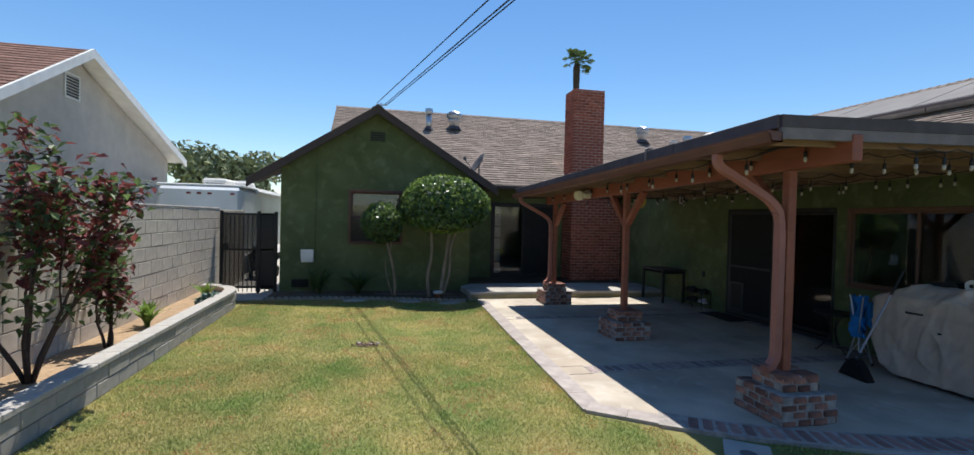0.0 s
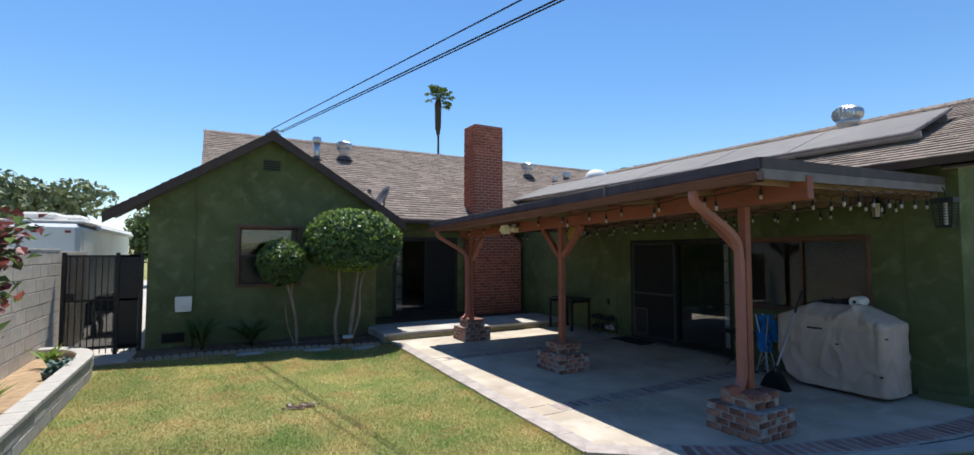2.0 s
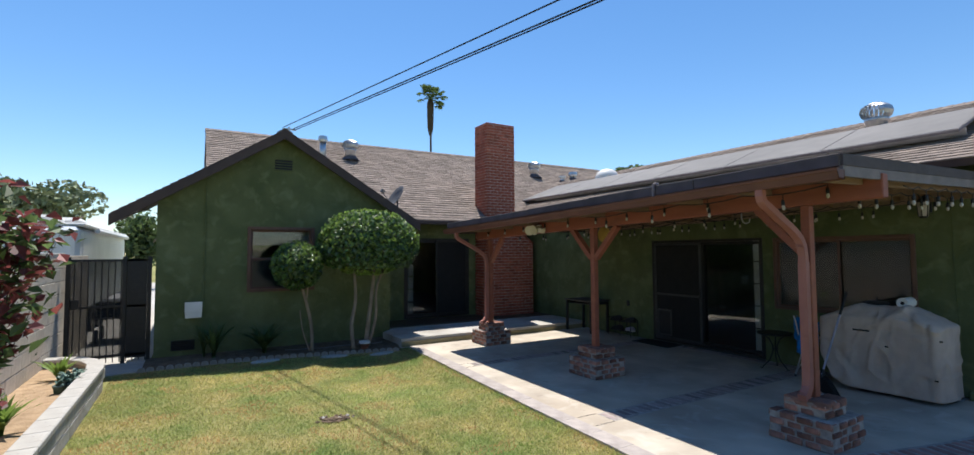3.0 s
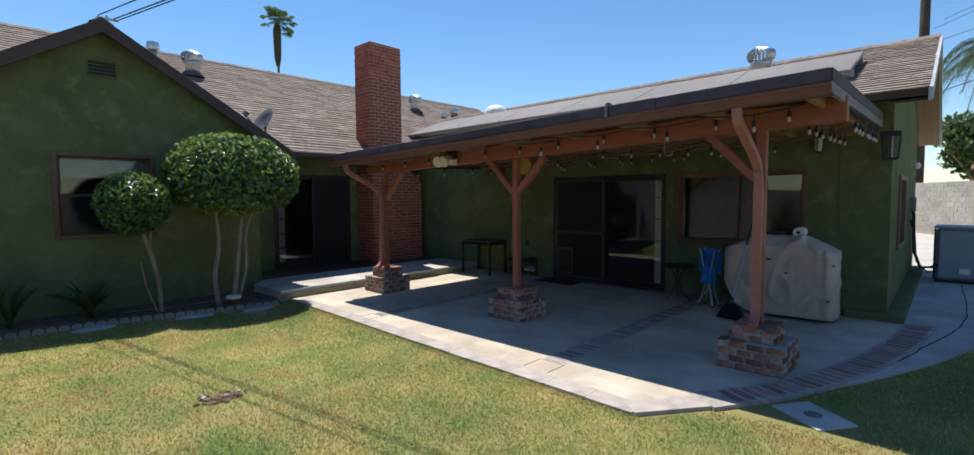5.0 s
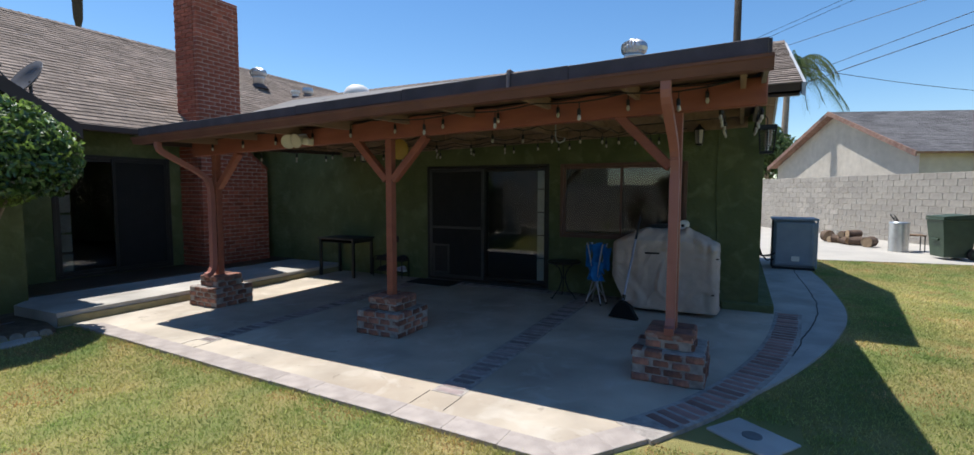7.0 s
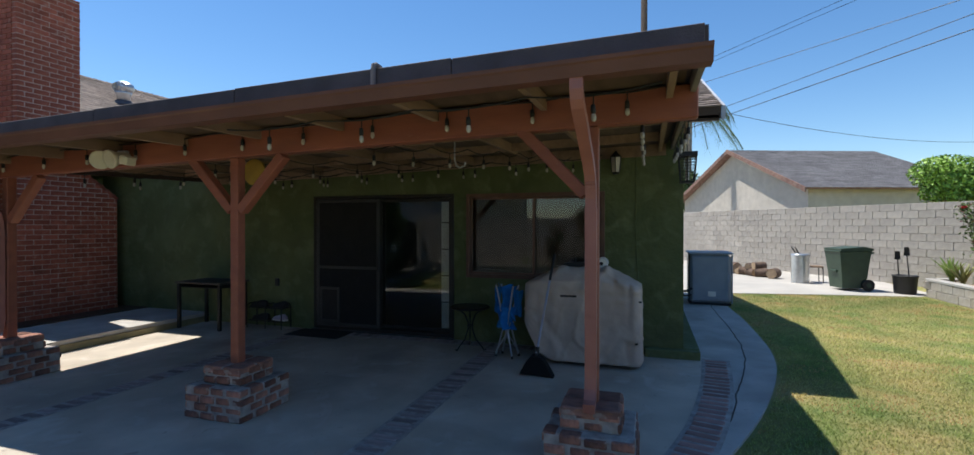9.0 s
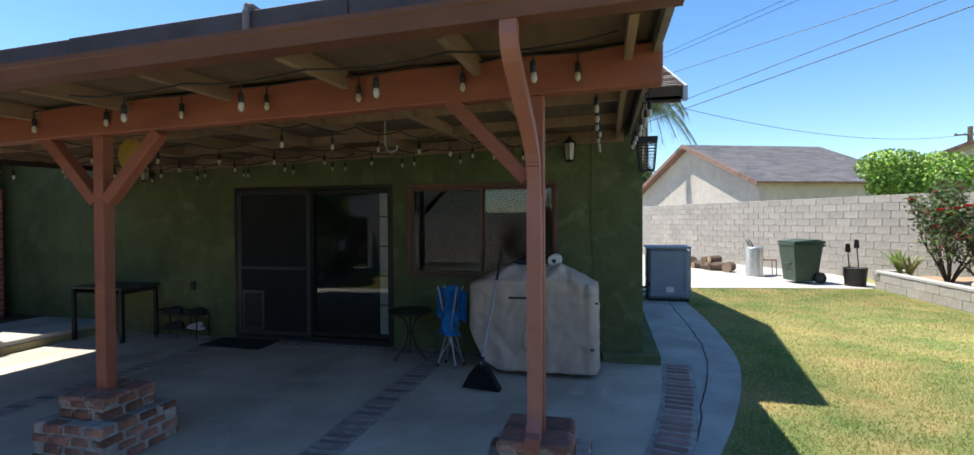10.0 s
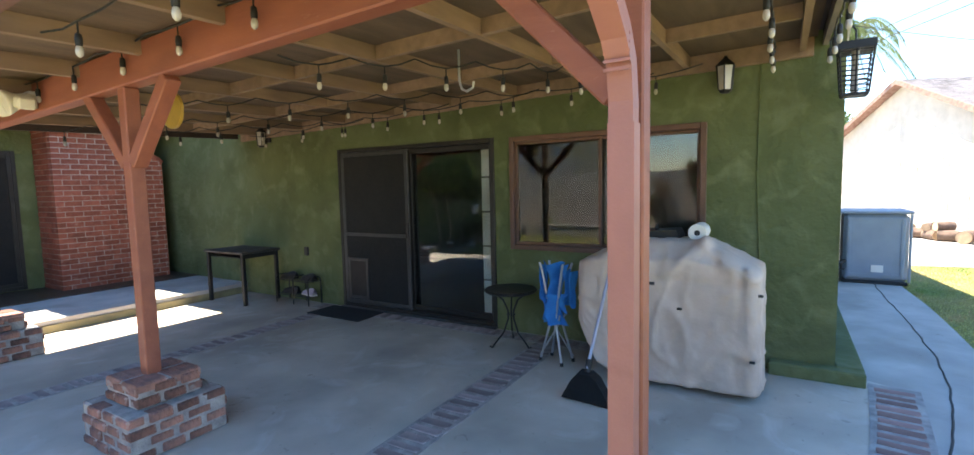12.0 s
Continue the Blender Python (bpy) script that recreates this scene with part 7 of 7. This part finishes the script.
# chimney bricks: front and both side faces
CH = 0.076
bf, bs = brick_mesh("brick", 0.202, 0.09, 0.063, BRICK, 0.004), brick_mesh("brick", 0.096, 0.09, 0.063, BRICK, 0.004)
rest = MB()
count = 0


def chim_brick(x, y, z, l, along, j):
    global count
    m = Matrix.Translation((x, y, z)) @ (Matrix.Rotation(math.pi / 2, 4, "Z") if along == "y" else Matrix.Identity(4))
    if 1.7 < z < 4.4 and count < 298 and along == "x":
        piece("brick", bf if l > 0.15 else bs, chim, m)
        count += 1
    else:
        rest.box(-l / 2, l / 2, -0.045, 0.045, 0, 0.066, m, 0.004)


for j in range(int((CT - 0.175) / CH)):
    z = 0.18 + j * CH
    xr = CX1 if z > 2.5 else (CX2 if z < 2.06 else CX2 - (z - 2.06) / 0.44 * (CX2 - CX1))
    x = CX0 + (0.0 if j % 2 else -0.108)
    while x < xr - 0.02:
        a0, a1 = max(x, CX0), min(x + 0.216, xr)
        if a1 - a0 > 0.03:
            l = a1 - a0 - 0.01
            if abs(l - 0.206) < 0.012:
                l = 0.206
            elif 0.09 < l < 0.11:
                l = 0.1
            else:
                l = -l
            if l > 0:
                chim_brick((a0 + a1) / 2, CY0 + 0.04 + rng.uniform(-0.003, 0.003), z, l, "x", j)
            else:
                rest.box(-(-l) / 2, (-l) / 2, -0.045, 0.045, 0, 0.066, Matrix.Translation(((a0 + a1) / 2, CY0 + 0.04, z)), 0.004)
        x += 0.216
    for xs_ in (CX0 + 0.042, xr - 0.042):
        y_, first = CY0 + 0.086, 0.108 if j % 2 else 0.216
        while y_ < CY1 - 0.05:
            a1 = min(y_ + first, CY1)
            m = Matrix.Translation((xs_, (y_ + a1) / 2, z)) @ Matrix.Rotation(math.pi / 2, 4, "Z")
            rest.box(-(a1 - y_ - 0.01) / 2, (a1 - y_ - 0.01) / 2, -0.045, 0.045, 0, 0.066, m, 0.004)
            y_, first = a1, 0.216
rest.box(CX0 - 0.0, CX1 + 0.0, CY0 - 0.0, CY1, CT + 0.0, CT + 0.035, c=0.01)
part("bricks", rest, BRICK, chim)["kind"] = "stuff"
sl = MB()
for k in range(7):
    t_ = k / 7
    sl.box(-0.055, 0.055, -0.3, 0.32, -0.02, 0.03, Matrix.Translation((CX2 - 0.04 - t_ * (CX2 - CX1), CY0 + 0.29, 2.09 + t_ * 0.44)) @ Matrix.Rotation(radians(37), 4, "Y"), 0.006)
part("shoulder_bricks", sl, BRICK, chim, "brick-on-edge shoulder cap")

# brick feet of the posts
me_s, me_h = brick_mesh("brick", 0.196, 0.094, 0.06, OLDBRICK, 0.009), brick_mesh("brick", 0.094, 0.094, 0.06, OLDBRICK, 0.009)
for py in POSTS:
    bs_ = thing("brick_footing", "stepped footing of rough used bricks under the post", "footing", "brick footings", at=Matrix.Translation((3.885, py, 0.03)))
    part("mortar", MB().box(-0.284, 0.284, -0.284, 0.284, 0, 0.262, c=0.012).box(-0.187, 0.187, -0.187, 0.187, 0.256, 0.404, c=0.012), OLDMORTAR, bs_)
    for h0, rows, hw in ((0.004, 4, 0.29), (0.27, 2, 0.195)):
        for j in range(rows):
            z = h0 + j * 0.067
            n = 3 if hw > 0.25 else 2
            for side in range(4):
                rm = Matrix.Rotation(side * math.pi / 2, 4, "Z")
                span = 2 * hw - 0.1
                for i in range(n):
                    full = span / n
                    x_ = -hw + (0.1 if j % 2 else 0.0) + full * (i + 0.5)
                    me = me_s
                    m = rm @ Matrix.Translation((x_ + rng.uniform(-0.004, 0.004), -hw + 0.047 + rng.uniform(-0.012, 0.006), z)) @ Matrix.Rotation(rng.uniform(-0.03, 0.03), 4, "Z") @ Matrix.Diagonal(((full - rng.uniform(0.012, 0.034)) / 0.196, 1, rng.uniform(0.84, 1.02), 1))
                    piece("brick", me, bs_, m)
    for x_, y_ in ((-0.1, -0.1), (0.1, -0.1), (-0.1, 0.1), (0.1, 0.1)):
        piece("brick", me_s, bs_, Matrix.Translation((x_, y_, 0.352)) @ Matrix.Diagonal((0.95, 1.9, 1, 1)))

# paving strips
pav = brick_mesh("brick", 0.2, 0.092, 0.03, PAVERB, 0.006)
strip_bed = MB()


def strip(p0, p1, w, n_across):
    """A strip of paving bricks on edge from p0 to p1."""
    a_, b_ = Vector(p0), Vector(p1)
    L = (b_ - a_).length
    ang = math.atan2(b_.y - a_.y, b_.x - a_.x)
    base = Matrix.Translation((a_.x, a_.y, 0)) @ Matrix.Rotation(ang, 4, "Z")
    strip_bed.box(0, L, -w / 2, w / 2, 0.0, 0.033, base)
    x = 0.0
    while x < L - 0.1:
        piece("brick", pav, patio, base @ Matrix.Translation((x + 0.055, rng.uniform(-0.006, 0.006), 0.0075 + rng.uniform(-0.002, 0.001))) @ Matrix.Rotation(math.pi / 2 + rng.uniform(-0.03, 0.03), 4, "Z") @ Matrix.Diagonal((w * rng.uniform(0.68, 0.86) / 0.2, rng.uniform(0.6, 0.95), 1, 1)))
        x += 0.108


strip((2.62, 5.54), (6.6, 5.54), 0.27, 1)
strip((2.62, 8.53), (6.6, 8.53), 0.22, 1)
strip((6.72, 3.75), (6.72, 8.9), 0.22, 1)
for i in range(len(arc) - 1):
    d_ = (arc[i + 1] - arc[i]).normalized()
    n_ = Vector((-d_.y, d_.x))
    q = [arc[i] - n_ * 0.15, arc[i + 1] - n_ * 0.15, arc[i + 1] + n_ * 0.15, arc[i] + n_ * 0.15]
    strip_bed.prism([tuple(p_) for p_ in q], 0.0, 0.0335)
walkp = []
for i in range(len(arc) - 1):
    n = max(1, int((arc[i + 1] - arc[i]).length / 0.01))
    walkp += [(arc[i].lerp(arc[i + 1], k / n), (arc[i + 1] - arc[i])) for k in range(n)]
pavr = brick_mesh("brick", 0.2, 0.092, 0.03, PAVERR, 0.006)
last = None
for p_, d_ in walkp:
    if p_.x > 2.9 and (last is None or (p_ - last).length >= 0.106):
        piece("brick", pavr, patio, Matrix.Translation((p_.x, p_.y, 0.0085 + rng.uniform(-0.002, 0.001))) @ Matrix.Rotation(math.atan2(d_.y, d_.x) + math.pi / 2 + rng.uniform(-0.03, 0.03), 4, "Z") @ Matrix.Diagonal((rng.uniform(0.215, 0.24) / 0.2, rng.uniform(0.7, 0.9), 1, 1)))
        last = p_
part("strip_mortar", strip_bed, OLDMORTAR, patio, "grey mortar round the paving bricks")

# kerb pavers along the lawn
kp = [Vector((2.33, 10.35)), Vector((2.2, 7.4)), Vector((2.1, 4.42)), Vector((2.68, 3.98))]
for i in range(len(kp) - 1):
    a_, b_ = kp[i], kp[i + 1]
    L = (b_ - a_).length
    n = max(1, round(L / 0.4))
    base = Matrix.Translation((a_.x, a_.y, 0)) @ Matrix.Rotation(math.atan2((b_ - a_).y, (b_ - a_).x), 4, "Z")
    me = MB().box(0.0012, L / n - 0.0012, -0.02, 0.19, -0.05, 0.0325, c=0.003).mesh("kerb_paver", KERB)
    for k in range(n):
        piece("kerb_paver", me, patio, base @ Matrix.Translation((k * L / n, rng.uniform(-0.004, 0.004), rng.uniform(-0.001, 0.0015))))
cj = MB()
for x0, y0, x1, y1 in ((2.35, 5.4, 2.62, 5.4), (2.35, 5.69, 2.62, 5.69), (2.4, 8.42, 2.62, 8.42), (2.4, 8.65, 2.62, 8.65)):
    cj.tube([(x0, y0, 0.0295), (x1, y1, 0.0295)], 0.004, 5)
part("joint", cj, bpy.data.materials["dark_joint"], patio, "thin joint in the concrete")


# ---- grass blades ----
def inside(x, y):
    """Where the lawn lies."""
    bx = np.array([1.9, 2.06, 2.66, 3.05] + [p_.x for p_ in outer if p_.x > 3.3])
    by = np.array([4.42, 4.36, 3.92, 3.62] + [p_.y - 0.03 for p_ in outer if p_.x > 3.3])
    west = (x > -2.29) & (x < 2.082 + (y - 4.42) * 0.039) & (y >= 4.36) & (y < 10.9 - np.clip((x + 1) * 0.16, 0, 0.6))
    south = (x > -2.29) & (x < 13.4 - 0.18 * (y - 1.9)) & (y > -2.15) & (y < np.interp(x, bx, by)) & (y < 4.4)
    return west | south


RG_ = np.random.RandomState(5)


def blades(name, n, boxes, material, h0, h1, dens=None):
    X = []
    tot = sum((b[1] - b[0]) * (b[3] - b[2]) * b[4] for b in boxes)
    for b in boxes:
        k = int(n * (b[1] - b[0]) * (b[3] - b[2]) * b[4] / tot)
        X.append(np.stack([RG_.uniform(b[0], b[1], k), RG_.uniform(b[2], b[3], k)], 1))
    P = np.concatenate(X)
    P = P[inside(P[:, 0], P[:, 1])]
    P = P[(P[:, 0] - 0.1) ** 2 / 0.028 + (P[:, 1] - 7.1) ** 2 / 0.012 > 1]
    P = P[~((abs(P[:, 0] - 2.98) < 0.3) & (abs(P[:, 1] - 3.42) < 0.3))]
    if dens is not None:
        P = P[dens(P)]
    n = len(P)
    a_ = RG_.uniform(0, 6.28, n)
    h = RG_.uniform(h0, h1, n)
    w = RG_.uniform(0.003, 0.006, n)
    lean_ = RG_.uniform(0.2, 1.1, n) * h
    b_ = RG_.uniform(0, 6.28, n)
    z0 = np.zeros(n)
    sw = np.where(np.cos(a_) * np.sin(b_) - np.sin(a_) * np.cos(b_) < 0, 1.0, -1.0)
    w = -w * sw
    V = np.stack([np.stack([P[:, 0] + w * np.cos(a_), P[:, 1] + w * np.sin(a_), z0], 1),
                  np.stack([P[:, 0] - w * np.cos(a_), P[:, 1] - w * np.sin(a_), z0], 1),
                  np.stack([P[:, 0] + lean_ * np.cos(b_), P[:, 1] + lean_ * np.sin(b_), h], 1)], 1).reshape(-1, 3)
    me = bpy.data.meshes.new(name)
    me.vertices.add(3 * n)
    me.vertices.foreach_set("co", V.ravel())
    me.loops.add(3 * n)
    me.loops.foreach_set("vertex_index", np.arange(3 * n))
    me.polygons.add(n)
    me.polygons.foreach_set("loop_start", np.arange(0, 3 * n, 3))
    me.update()
    me.validate()
    me.materials.append(material)
    return tagged(new(name, me), "short mown lawn grass", "grass", "", "stuff")


def dry(P):
    return np.array([noise.noise((p_[0] * 1.3, p_[1] * 1.3, 7)) + 0.6 * noise.noise((p_[0] * 3.7, p_[1] * 3.7, 2)) > 0.28 or (10.3 < p_[1] < 11 and p_[0] > -2.2 and noise.noise((p_[0] * 2, p_[1] * 2, 3)) > -0.1) or (xk_(p_) < 0.12 + 0.3 * noise.noise((p_[1] * 1.7, 4, 1)) and noise.noise((p_[1] * 2.2, 1, 3)) > -0.05) for p_ in P])


def xk_(p_):
    return abs(2.06 + (p_[1] - 4.42) * 0.039 - p_[0]) if 4 < p_[1] < 10.4 else 9


blades("dry_grass", 190000, [(-2.4, 2.6, 1.6, 11.0, 1.2), (2.3, 14.2, -2.2, 3.7, 0.6)], STRAW, 0.008, 0.028, dry)


def living(P):
    """Green grass: thin where the dead patches lie."""
    return ~dry(P) | (RG_.rand(len(P)) < 0.4)


blades("grass", 430000, [(-2.42, 2.6, 1.6, 6.5, 1.5), (-2.4, 2.6, 6.5, 11.0, 1.0), (2.6, 8.0, -2.2, 3.7, 1.0), (8.0, 14.2, -2.2, 2.4, 0.6)], BLADE, 0.008, 0.03, living)
blades("edge_grass", 9000, [(1.9, 2.36, 4.3, 10.4, 1.0)], BLADE, 0.022, 0.048, lambda P: np.array([xk_(p_) < 0.07 for p_ in P]))
